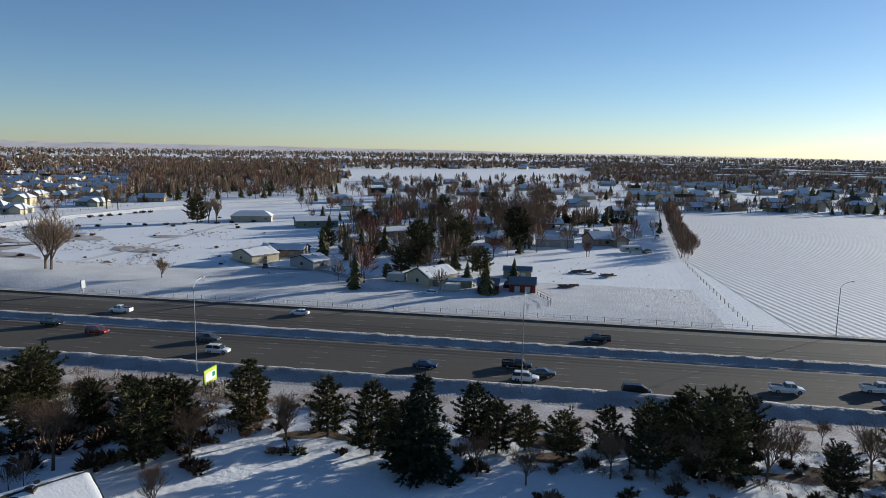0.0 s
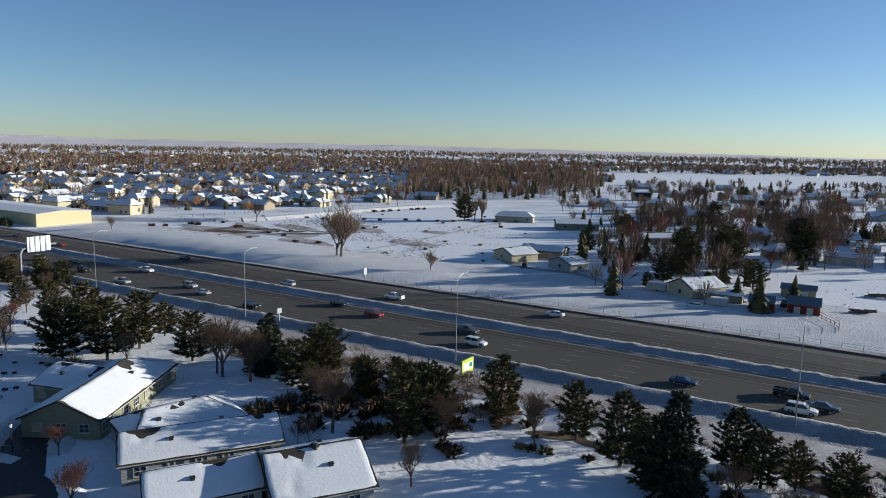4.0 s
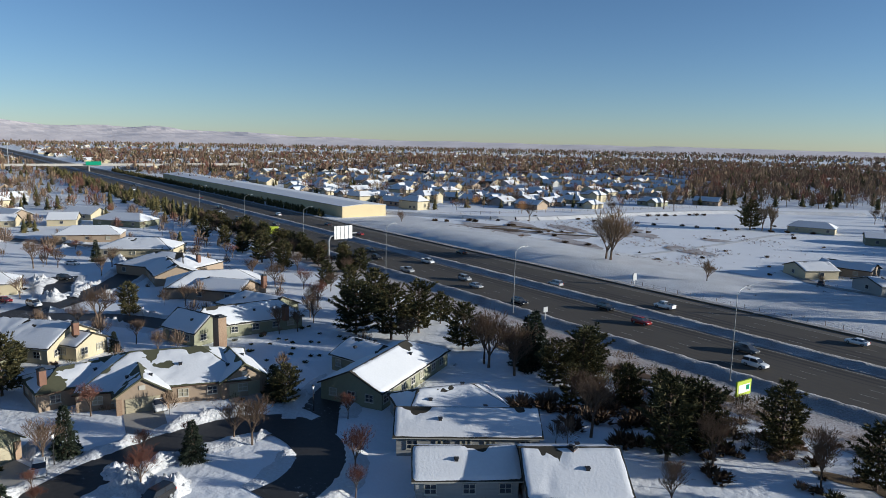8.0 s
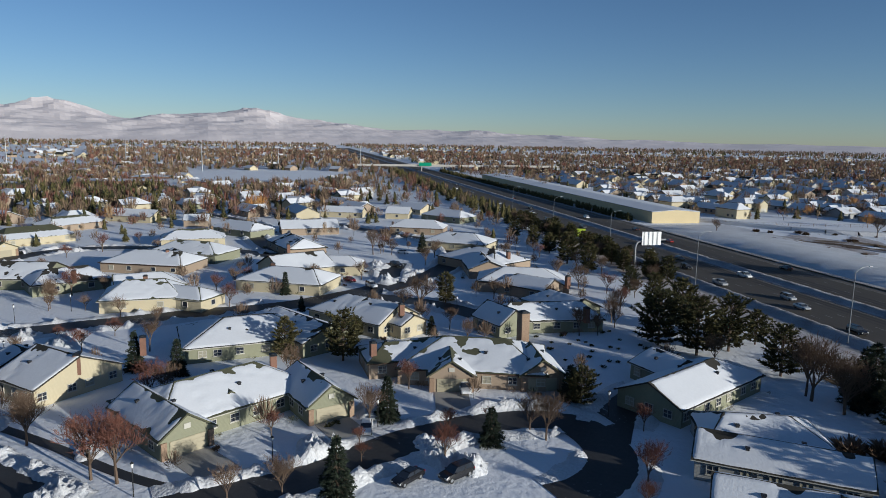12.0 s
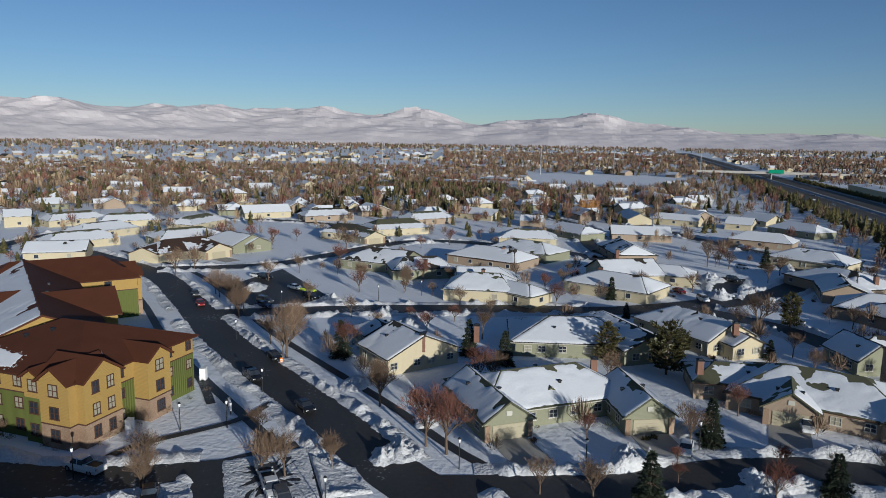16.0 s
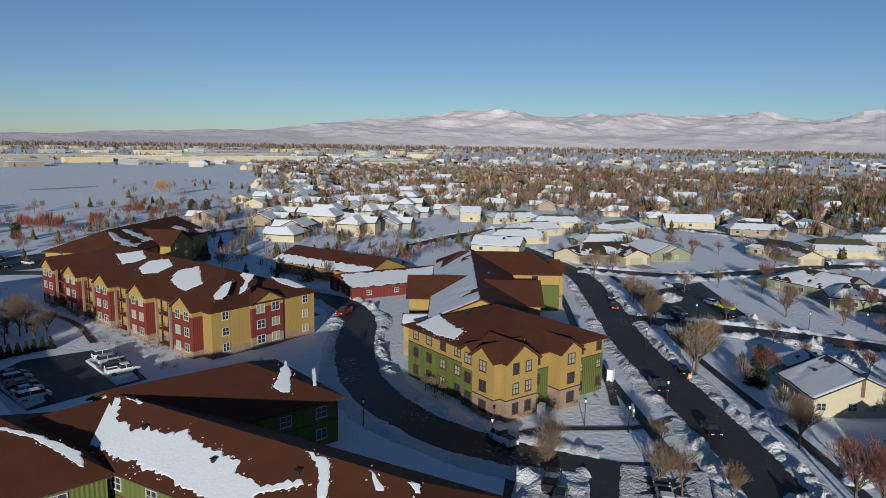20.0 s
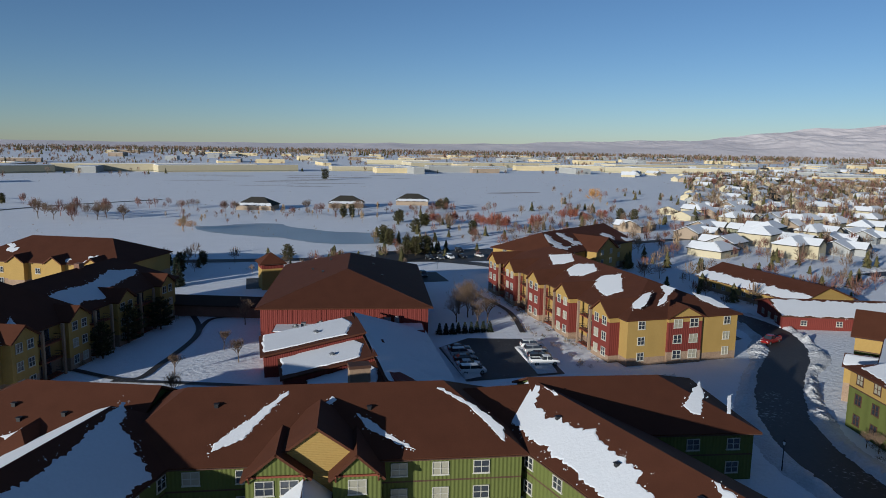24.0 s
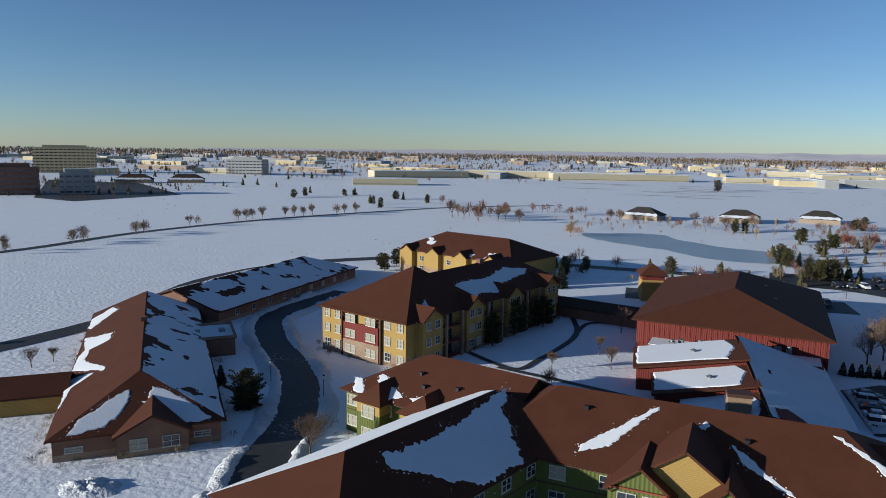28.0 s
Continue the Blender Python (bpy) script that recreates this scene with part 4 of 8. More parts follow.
a.box(ex, ey, 3.54, 8.7, 10.7, 0.12, ea)
part("snow_patch", a, ROOFSNOW, low)
for k in (-1, 1):
    a = Acc()
    a.box(ex + 2.4 * k * math.cos(ea), ey + 2.4 * k * math.sin(ea), 3.66, 1.2, 1.6, 0.5, ea)
    part("rooftop_unit", a, METAL, low)
porchf = Block((86, -86), (97, -78), 4.0, 3.2, 5.0)
banded(low, porchf, [(0, 3.2, YELLOW)])
roofed(low, porchf)
snow_full(low, porchf, "r", 0.9, 0.2, 85)
a = Acc()
p = Lf.at(44, 0, 0)
a.box(p.x, p.y, 6.8, 1.1, 1.1, 1.6, Lf.a)
part("chimney", a, BRICK, low)

# far low building
gy = thing("service_building", -145, -150, 0, "low ochre and red service building with brown roof", "building")
G1 = Block((-139, -178), (-141, -140), 9, 3.8, 7.2)
G2 = Block((-122, -138), (-152, -127), 8, 3.4, 5.6)
banded(gy, G1, [(0, 1.2, STONE), (1.2, 3.8, YELLOW)])
roofed(gy, G1)
windows(gy, G1, "r", [0.08 + 0.105 * i for i in range(9)], (1.2,), 1.4, 1.2, LW, GL)
snow_full(gy, G1, "r", 0.4, 0.18, 86, 0.6)
banded(gy, G2, [(0, 3.4, RED)])
roofed(gy, G2)
snow_full(gy, G2, "r", 0.9, 0.18, 87, 0.5)
snow_full(gy, G2, "s", 0.9, 0.18, 88) if G2.h0 else None
windows(gy, G2, "r", (0.15, 0.35, 0.6, 0.85), (1.0,), 1.4, 1.2, LW, GL)
windows(gy, G2, "s", (0.25, 0.5, 0.75), (1.0,), 1.4, 1.2, LW, GL)
# snow left on the roofs
snow_patch(front, Fl2, "l", [(26.0, 7.3), (24.4, 7.1), (22.3, 9.5), (22.6, 9.5), (24.2, 9.5)], 0.18, 0.25, 1)
snow_patch(front, Fl2, "l", [(22.4, 6.0), (21.9, 5.5), (16.0, 8.3), (17.6, 9.4), (19.2, 9.5)], 0.18, 0.25, 2)
snow_patch(front, Fl2, "l", [(14.9, 8.2), (12.0, 6.8), (11.1, 8.1), (12.4, 9.5)], 0.18, 0.25, 3)
snow_full(front, Fl, "r", 1.0, 0.16, 4)
snow_patch(front, Fl, "l", [(4.2, 0.4), (8.5, 3.2), (11.3, 6.9), (13.0, 9.4), (18.5, 9.5), (20.2, 9.5), (27.7, 3.7), (27.7, 2.1), (21.3, 2.5), (14.7, 2.0), (5.5, 0.5)], 0.18, 0.5, 5)
snow_patch(front, Fc, "r", [(20.2, -0.9), (17.7, -3.3), (15.3, -5.7), (12.4, -8.1), (12.4, -9.1), (15.6, -7.7), (17.8, -4.5), (20.1, -1.5)], 0.18, 0.25, 6)
snow_patch(front, Fc, "r", [(25.7, -2.1), (22.0, -5.2), (19.3, -8.5), (20.0, -8.9), (23.0, -5.6), (26.0, -2.6)], 0.18, 0.25, 7)
snow_patch(front, Fc, "r", [(28.4, -4.6), (30.8, -6.2), (34.6, -9.5), (35.2, -9.7), (32.7, -8.8), (29.4, -6.2)], 0.18, 0.25, 8)
snow_patch(front, Fc, "r", [(38.5, -1.1), (42.4, -4.3), (45.3, -8.8), (45.7, -9.2), (45.9, -7.3), (42.5, -3.7), (39.3, -1.3)], 0.18, 0.25, 9)
snow_patch(front, Fr, "r", [(9.7, -6.2), (7.9, -5.4), (7.0, -2.3), (5.4, -0.8), (6.3, -0.1), (8.7, -0.7), (11.0, -2.9), (14.6, -4.0), (15.6, -2.7), (20.4, -2.8), (21.3, -1.9), (26.2, -2.9), (30.9, -3.1), (31.4, -4.4), (35.1, -4.8), (39.3, -3.2), (36.6, -5.5), (33.9, -7.5), (27.7, -7.3), (22.6, -7.0), (15.2, -6.8)], 0.18, 0.5, 10)
snow_patch(front, Fr, "r", [(8.8, -0.2), (9.8, -0.1), (11.9, -0.1), (11.8, -0.4)], 0.18, 0.25, 11)
snow_patch(front, Fr, "r", [(37.1, -0.1), (37.5, -0.1), (39.6, -0.1), (41.3, -1.7), (42.6, -4.0), (41.9, -4.3), (39.8, -1.6)], 0.18, 0.25, 12)
snow_patch(front, Fr, "r", [(44.7, -0.1), (45.1, -0.1), (47.5, -1.6), (46.9, -1.8)], 0.18, 0.25, 13)
snow_patch(front, Fr, "r", [(49.1, -0.1), (49.5, -0.1), (50.5, -0.1), (51.0, -0.9), (50.5, -1.0)], 0.18, 0.25, 14)
snow_patch(front, Fr2, "r", [(18.8, -5.6), (23.0, -1.2), (22.7, -3.1), (20.4, -7.1), (19.2, -6.8)], 0.18, 0.25, 15)
snow_patch(front, Fr2, "r", [(25.5, -4.0), (26.2, -3.9), (24.4, -7.2), (24.0, -7.1)], 0.18, 0.1, 16)
melt(corner, Bw, "l", 0.04, 17)
snow_patch(corner, Bf, "l", [(22.6, 11.2), (21.8, 7.0), (16.9, 8.2), (12.2, 8.8), (11.6, 11.3), (16.1, 11.6)], 0.18, 0.25, 18)
snow_patch(corner, Bf, "e", [(24.8, 11.0), (16.2, 1.2), (20.2, 3.2), (24.9, 7.0)], 0.18, 0.25, 19)
snow_patch(corner, Bf, "s", [(1.0, 6.4), (3.2, 3.8), (1.0, 5.1), (0.3, 6.2)], 0.18, 0.05, 19)
snow_patch(long_b, Cb, "l", [(54.8, 3.7), (48.3, 0.3), (42.1, 2.6), (43.4, 4.9), (46.0, 6.4)], 0.18, 0.25, 20)
snow_patch(long_b, Cb, "l", [(38.5, 6.3), (39.7, 3.3), (34.8, 1.0), (29.7, 2.9), (30.3, 6.2), (33.8, 7.7)], 0.18, 0.25, 21)
snow_patch(long_b, Cb, "l", [(24.0, 7.0), (25.6, 4.1), (22.0, 1.3), (12.7, 6.1), (14.0, 9.3), (17.7, 8.8)], 0.18, 0.25, 22)
snow_patch(long_b, Cb, "l", [(5.4, 8.5), (7.2, 5.0), (6.6, 3.2), (2.9, 6.6), (1.5, 9.0), (2.8, 9.4)], 0.18, 0.25, 23)
snow_patch(long_b, Cb, "l", [(7.1, 1.0), (7.3, 0.1), (3.7, 0.1), (1.6, 2.9), (-0.5, 5.0), (-0.5, 6.4), (0.2, 5.8), (3.7, 2.3)], 0.18, 0.25, 24)
snow_patch(long_b, Cb, "s", [(7.3, -6.7), (5.2, -9.8), (1.5, -11.4), (1.7, -9.0), (4.7, -6.9)], 0.18, 0.25, 25)
snow_patch(dark_b, Db, "r", [(18.8, -7.3), (25.1, -4.8), (34.8, -5.5), (45.2, -3.4), (52.5, -5.5), (48.5, -7.1), (38.3, -7.9), (31.7, -10.6), (27.3, -9.1), (20.2, -11.1), (15.4, -10.4)], 0.18, 0.4, 26)
snow_patch(dark_b, De, "r", [(9.5, -8.0), (8.0, -11.6), (2.2, -11.7), (5.1, -10.2)], 0.18, 0.25, 27)
snow_patch(low, Lf, "l", [(69.9, 7.0), (65.3, 5.6), (56.2, 10.5), (58.6, 11.0), (66.1, 11.0)], 0.18, 0.25, 28)
snow_patch(low, Lf, "l", [(50.2, 11.0), (48.3, 9.3), (44.8, 5.6), (40.2, 5.8), (39.0, 9.1), (33.4, 9.9), (22.4, 5.6), (21.0, 5.5), (29.1, 11.0), (35.2, 11.0), (41.0, 10.2)], 0.18, 0.25, 29)
snow_patch(low, Lf, "l", [(23.1, 11.0), (24.3, 11.0), (23.3, 8.6), (22.1, 7.2), (18.8, 10.2), (10.3, 11.0), (12.1, 11.0), (17.8, 11.0)], 0.18, 0.25, 30)
snow_patch(low, Lf, "s", [(-0.2, 8.9), (2.7, 7.4), (7.0, 2.8), (7.9, 1.3), (5.0, 1.4), (2.4, 3.0), (0.6, 4.6)], 0.18, 0.25, 31)
snow_patch(low, Lf, "s", [(8.0, -1.7), (7.2, -3.2), (3.5, -6.9), (0.1, -9.3), (-0.4, -7.4), (-0.3, -4.5), (3.2, -1.7), (5.0, -0.2), (5.1, -0.9)], 0.18, 0.25, 32)
# ---- houses ----
CREAM = striped(material("siding_cream", (0.465, 0.405, 0.27), 0.75, vary=0.06), (0, radians(90), 0), 0.18, 0.015)
SAGE = striped(material("siding_sage", (0.225, 0.225, 0.15), 0.75, vary=0.08), (0, radians(90), 0), 0.18, 0.015)
BEIGE = striped(material("siding_beige", (0.3, 0.232, 0.165), 0.75, vary=0.08), (0, radians(90), 0), 0.18, 0.015)
GREYW = striped(material("siding_grey", (0.315, 0.315, 0.3), 0.75, vary=0.06), (0, radians(90), 0), 0.18, 0.015)
WALLWORD = {CREAM.name: "cream", SAGE.name: "sage green", BEIGE.name: "beige", GREYW.name: "grey"}
BLOCKS = []                                   # plan of all that is built, to keep trees out
HSEED = [0]


def chimney(parent, x, y, top, kind):
    top -= 0.7
    mat = (TRIMDARK, BRICK, STONE)[kind]
    s = (0.8, 1.0, 1.7)[kind]
    a = Acc()
    a.box(x, y, 0.2 if kind == 2 else top - 3.2, s * 1.3, s, (top - 0.2) if kind == 2 else 3.2)
    c = part("chimney", a, mat, parent)
    a = Acc()
    a.box(x, y, top, s * 1.45, s * 1.15, 0.15)
    a.box(x, y, top + 0.15, s * 0.8, s * 0.6, 0.18)
    part("chimney_cap", a, BLACK, c)


def house(wall, roof, keep, blocks, garages=(), chimneys=()):
    HSEED[0] += 1
    sd = HSEED[0]
    x0, y0 = (blocks[0][0] + blocks[0][2]) / 2, (blocks[0][1] + blocks[0][3]) / 2
    state = "under full roof snow" if keep > 0.95 else "with snow half slid from its dark roof" if keep > 0.4 else "with an almost bare brown roof"
    ob = thing("house", x0, y0, 0, f"single-storey {WALLWORD[wall.name]} house {state}", "house", "neighbourhood houses")
    near = math.hypot(x0, y0) < 175
    rnd = random.Random(sd)
    for i, (xa, ya, xb, yb, w, e, r, h0, h1) in enumerate(blocks):
        b = Block((xa, ya), (xb, yb), w, e, r, h0, h1, 0.5)
        BLOCKS.append(b)
        a = Acc()
        b.add_walls(a)
        part("wall", a, wall, ob)
        a = Acc()
        b.add_roof(a, 0.22)
        part("roof", a, roof, ob)
        for y in (-1, 1):
            a = Acc()
            p, q = b.at(-0.5, y * (w + 0.5), e - 0.5 * b.pitch), b.at(b.L + 0.5, y * (w + 0.5), e - 0.5 * b.pitch)
            a.tube(p, q, 0.08, 0.08, 4)
            part("gutter", a, TRIM if wall != BEIGE else TRIMDARK, ob)
        for f in b.faces():
            k = keep if keep > 0.97 else min(0.98, max(0.08, keep + rnd.uniform(-0.12, 0.08)))
            if math.hypot(x0, y0) < 270:
                melt(ob, b, f, (1 - keep) * 0.6 + rnd.uniform(-0.02, 0.12), sd * 7 + i * 3)
            elif k > 0.1:
                snow_full(ob, b, f, k, 0.18, sd * 7 + i, 0.5)
        if keep > 0.6 and near:
            vents(ob, b, "l", [(b.L * rnd.uniform(0.3, 0.7), w * 0.4)])
            vents(ob, b, "r", [(b.L * rnd.uniform(0.2, 0.8), -w * 0.5)])
        # openings
        for f in ("l", "r", "s", "e"):
            org, d, n, length = b.side(f)
            if i in garages and f == "e":
                continue
            if f in "se" and (h0 if f == "s" else h1) == 0 and i > 0 and f == "s":
                continue
            if not near and f in "le" and i == 0:
                continue
            cnt = max(1, int(length / (3.6 if near else 6.5)))
            windows(ob, b, f, [(k + 0.5) / cnt + rnd.uniform(-0.05, 0.05) for k in range(cnt)], (1.0,), 1.5, 1.3, TRIM, [GLASS, GLASS, BLIND], bars=near, seed=sd + i)
        if i in garages:
            org, d, n, length = b.side("e")
            m = org + d * (length / 2)
            ang = b.a
            a = Acc()
            a.box(m.x + n.x * 0.02, m.y + n.y * 0.02, 0.05, 0.12, 4.9, 2.25, ang)
            door = part("garage_door", a, GARAGE, ob)
            for k in range(4):
                a = Acc()
                a.box(m.x + n.x * 0.09, m.y + n.y * 0.09, 0.1 + k * 0.55, 0.05, 4.8, 0.5, ang)
                part("panel", a, GARAGE, door)
            a = Acc()
            for s in (-1, 1):
                p = m + d * s * (length / 2 - 0.45)
                a = Acc()
                a.box(p.x + n.x * 0.06, p.y + n.y * 0.06, 0, 0.3, 0.8, 2.4, ang)
                part("stone_pier", a, STONE, ob)
            a = Acc()
            a.box(m.x + n.x * 0.05, m.y + n.y * 0.05, e + 0.5, 0.12, 0.9, 0.7, ang)
            part("gable_vent", a, TRIM, ob)
            dr = Acc()
            p = m + n * 4.2
            dr.box(p.x, p.y, 0.03, 8.4, 5.6, 0.03, ang)
            part("driveway", dr, CONCRETE, ob)
    for c in chimneys:
        chimney(ob, *c)
    return ob


house(CREAM, SHINGLE, 1, [(-128.1, -22.6, -119.3, -15.5, 7.4, 3.1, 6.4, 0.0, 0.0), (-137.6, -29.0, -131.4, -25.1, 4.0, 2.9, 4.8, 3.0, 0.0)], (), [(-119.7, -15.8, 7.2, 1)])
house(SAGE, GREENSH, 0.8, [(-100.0, -6.7, -111.1, 15.7, 7.6, 3.0, 6.2, 6.0, 6.0), (-105.9, -6.7, -91.8, 0.1, 3.7, 3.0, 5.6, 0.0, 0.0), (-108.5, 17.3, -96.2, 20.1, 3.7, 3.0, 5.6, 0.0, 0.0), (-105.5, 4.9, -101.1, 6.2, 2.2, 3.0, 4.6, 0.0, 0.0)], (1, 2), [(-109.6, 13.5, 7.3, 1)])
house(SAGE, SHINGLE, 0.86, [(-137.6, -0.2, -138.7, 24.8, 8.0, 3.0, 6.2, 8.0, 8.0), (-150.9, 17.0, -128.9, 26.6, 6.0, 3.0, 5.6, 4.0, 0.0)], (), [(-127.8, -6.5, 7, 1)])
house(CREAM, SHINGLE, 1, [(-156.1, 32.4, -138.1, 43.6, 6.4, 3.1, 6.3, 6.0, 0.0), (-140.5, 43.2, -134.5, 45.8, 3.6, 3.0, 4.7, 0.0, 0.0)], (), [(-136.2, 43.6, 7.4, 1)])
house(BEIGE, GREENSH, 0.72, [(-115.4, 37.8, -104.1, 60.1, 8.5, 3.0, 6.4, 7.0, 7.0), (-116.6, 30.3, -115.8, 41.8, 5.0, 3.0, 4.9, 4.0, 0.0), (-108.5, 43.7, -101.5, 41.3, 3.7, 3.0, 5.4, 0.0, 0.0), (-106.4, 58.4, -97.0, 55.9, 3.7, 3.0, 5.5, 0.0, 0.0)], (2, 3), [(-113.6, 31.2, 6.6, 1)])
house(SAGE, SHINGLE, 1, [(-134.7, 63.1, -129.5, 87.6, 4.3, 3.0, 6.0, 5.0, 4.0), (-137.6, 64.5, -127.8, 66.3, 4.0, 3.0, 5.9, 0.0, 0.0), (-149.2, 83.6, -133.8, 87.1, 5.5, 3.0, 5.5, 4.0, 0.0)], (), [(-120.9, 64.6, 7.8, 2), (-124.7, 82.0, 6.5, 1)])
house(BEIGE, SHINGLE, 1, [(-176.7, 79.6, -165.2, 101.8, 7.0, 3.0, 6.0, 7.0, 7.0), (-170.3, 84.7, -156.5, 92.2, 5.0, 3.0, 5.2, 4.0, 0.0)], (), [(-156.5, 96.5, 6.5, 1)])
house(BEIGE, SHINGLE, 1, [(-216.7, 89.0, -193.8, 99.1, 9.0, 3.0, 6.2, 8.0, 8.0), (-205.5, 92.4, -185.7, 87.0, 6.0, 3.0, 5.4, 3.0, 0.0)], (), [(-195.7, 98.3, 6.8, 1)])
house(CREAM, SHINGLE, 1, [(-252.3, 92.6, -235.0, 110.6, 8.0, 3.0, 6.0, 7.0, 7.0)], (), [])
house(BEIGE, SHINGLE, 1, [(-295.2, 90.5, -283.1, 110.4, 7.0, 3.0, 5.8, 5.0, 5.0)], (), [])
house(CREAM, SHINGLE, 1, [(-348.8, 103.8, -342.9, 114.2, 6.0, 3.0, 5.8, 0.0, 0.0)], (), [])
house(CREAM, SHINGLE, 1, [(-372.7, 120.9, -358.1, 129.1, 6.0, 3.0, 5.8, 0.0, 0.0)], (), [])
house(SAGE, SHINGLE, 1, [(-338.7, 123.8, -316.9, 136.1, 7.0, 3.0, 5.8, 5.0, 5.0)], (), [])
house(CREAM, SHINGLE, 1, [(-205.7, 24.8, -210.9, 41.5, 8.0, 3.0, 6.6, 0.0, 0.0), (-209.7, 43.2, -205.9, 52.9, 5.5, 3.0, 5.2, 0.0, 4.0)], (), [(-194.6, 24.2, 7, 0)])
house(CREAM, SHINGLE, 0.9, [(-197.0, 18.3, -183.3, 38.3, 7.5, 3.0, 5.8, 7.0, 5.0)], (), [(-196.5, 24.9, 6.5, 0)])
house(BEIGE, SHINGLE, 0.8, [(-263.8, 38.1, -239.1, 41.9, 7.0, 3.0, 5.8, 4.0, 4.0)], (), [(-232.7, 34.5, 6.2, 1)])
house(BEIGE, SHINGLE, 1, [(-299.1, 41.1, -297.9, 65.1, 6.5, 3.0, 5.8, 0.0, 0.0)], (), [])
house(CREAM, SHINGLE, 1, [(-363.3, 72.6, -352.0, 91.4, 5.0, 3.0, 5.4, 0.0, 0.0)], (), [])
house(CREAM, SHINGLE, 1, [(-375.5, 59.7, -350.6, 62.1, 6.0, 3.0, 5.8, 0.0, 0.0)], (), [])
house(CREAM, GREENSH, 0.9, [(-181.2, -17.3, -180.1, 0.5, 7.5, 3.1, 6.3, 5.0, 4.0), (-181.9, -5.0, -171.6, 7.3, 4.6, 3.0, 4.9, 3.0, 4.0), (-192.3, -15.7, -194.2, 0.7, 6.0, 3.0, 5.6, 0.0, 5.0)], (), [(-184.6, -8.0, 7, 1)])
house(SAGE, SHINGLE, 0.62, [(-219.4, -52.0, -212.3, -31.7, 8.0, 3.0, 6.2, 7.0, 0.0), (-202.8, -37.3, -209.1, -19.7, 7.0, 3.0, 5.7, 5.0, 4.0)], (), [(-197.7, -25.5, 6.8, 1)])
house(BEIGE, SHINGLE, 1, [(-234.9, -18.2, -221.7, 4.4, 8.0, 3.0, 6.0, 7.0, 5.0), (-236.3, -1.6, -226.0, 1.7, 5.0, 3.0, 5.2, 0.0, 0.0)], (), [(-225.4, -3.2, 7, 1)])
house(SAGE, GREENSH, 0.72, [(-252.8, -4.9, -238.0, 15.3, 7.5, 3.0, 6.0, 6.0, 7.0)], (), [])
house(CREAM, GREENSH, 0.8, [(-278.7, -5.8, -278.3, 16.7, 6.5, 3.0, 5.8, 6.0, 6.0)], (), [])
house(SAGE, SHINGLE, 0.9, [(-311.7, 18.5, -291.7, 32.8, 6.5, 3.0, 5.8, 5.0, 5.0)], (), [])
house(CREAM, GREENSH, 0.55, [(-290.2, -63.0, -304.1, -41.2, 8.0, 3.0, 6.2, 5.0, 5.0), (-273.3, -62.9, -263.1, -54.0, 4.6, 3.0, 5.0, 3.0, 0.0)], (1,), [])
house(CREAM, SHINGLE, 0.3, [(-280.0, -77.3, -276.8, -60.1, 7.0, 3.0, 5.8, 5.0, 5.0)], (), [])
house(CREAM, SHINGLE, 1, [(-368.1, -28.8, -353.8, -8.3, 6.0, 3.0, 5.6, 0.0, 0.0)], (), [])
house(BEIGE, GREENSH, 0.8, [(-327.1, -53.1, -343.0, -33.8, 6.5, 3.0, 5.8, 5.0, 5.0)], (), [])
house(BEIGE, SHINGLE, 0.9, [(-337.9, 3.5, -336.3, 13.9, 6.0, 3.0, 5.6, 0.0, 0.0)], (), [])
house(CREAM, ROOF2, 0.12, [(-214.7, -120.8, -233.9, -104.8, 8.0, 3.0, 6.2, 6.0, 6.0), (-226.9, -107.1, -221.5, -99.1, 5.0, 3.0, 5.2, 0.0, 0.0), (-209.1, -119.1, -217.7, -119.1, 5.0, 3.0, 5.0, 0.0, 0.0)], (1,), [])
house(SAGE, SHINGLE, 0.95, [(-248.1, -110.1, -237.0, -93.5, 8.0, 3.0, 6.2, 5.0, 0.0), (-243.2, -98.1, -237.9, -91.3, 5.0, 3.0, 5.2, 0.0, 0.0)], (), [])
house(CREAM, SHINGLE, 0.9, [(-209.1, -159.0, -216.2, -142.3, 6.5, 3.0, 5.8, 0.0, 0.0)], (), [])
house(CREAM, SHINGLE, 0.9, [(-251.1, -171.9, -273.9, -161.6, 6.5, 3.0, 5.8, 5.0, 5.0)], (), [])
house(CREAM, GREENSH, 0.8, [(-226.3, -166.7, -246.7, -152.5, 6.5, 3.0, 5.8, 5.0, 5.0)], (), [])
house(SAGE, GREENSH, 0.7, [(-243.7, -134.7, -263.0, -118.7, 7.0, 3.0, 5.8, 6.0, 6.0)], (), [])
house(CREAM, GREENSH, 0.7, [(-282.6, -143.7, -307.2, -139.6, 6.5, 3.0, 5.8, 5.0, 5.0)], (), [])
house(CREAM, SHINGLE, 1, [(-334.7, -136.9, -348.0, -117.7, 6.0, 3.2, 6.4, 0.0, 0.0)], (), [])
house(CREAM, GREENSH, 0.8, [(-288.6, -184.6, -302.7, -164.0, 6.0, 3.0, 5.8, 5.0, 5.0)], (), [])
house(CREAM, SHINGLE, 0.9, [(-281.4, -223.8, -287.3, -215.4, 6.0, 4.8, 7.6, 0.0, 0.0)], (), [])
house(CREAM, GREENSH, 0.8, [(-284.0, -207.6, -305.3, -193.5, 6.0, 3.0, 5.8, 5.0, 5.0)], (), [])
house(BEIGE, SHINGLE, 0.9, [(-330.0, -104.6, -344.0, -83.9, 6.5, 3.0, 5.8, 5.0, 5.0)], (), [])
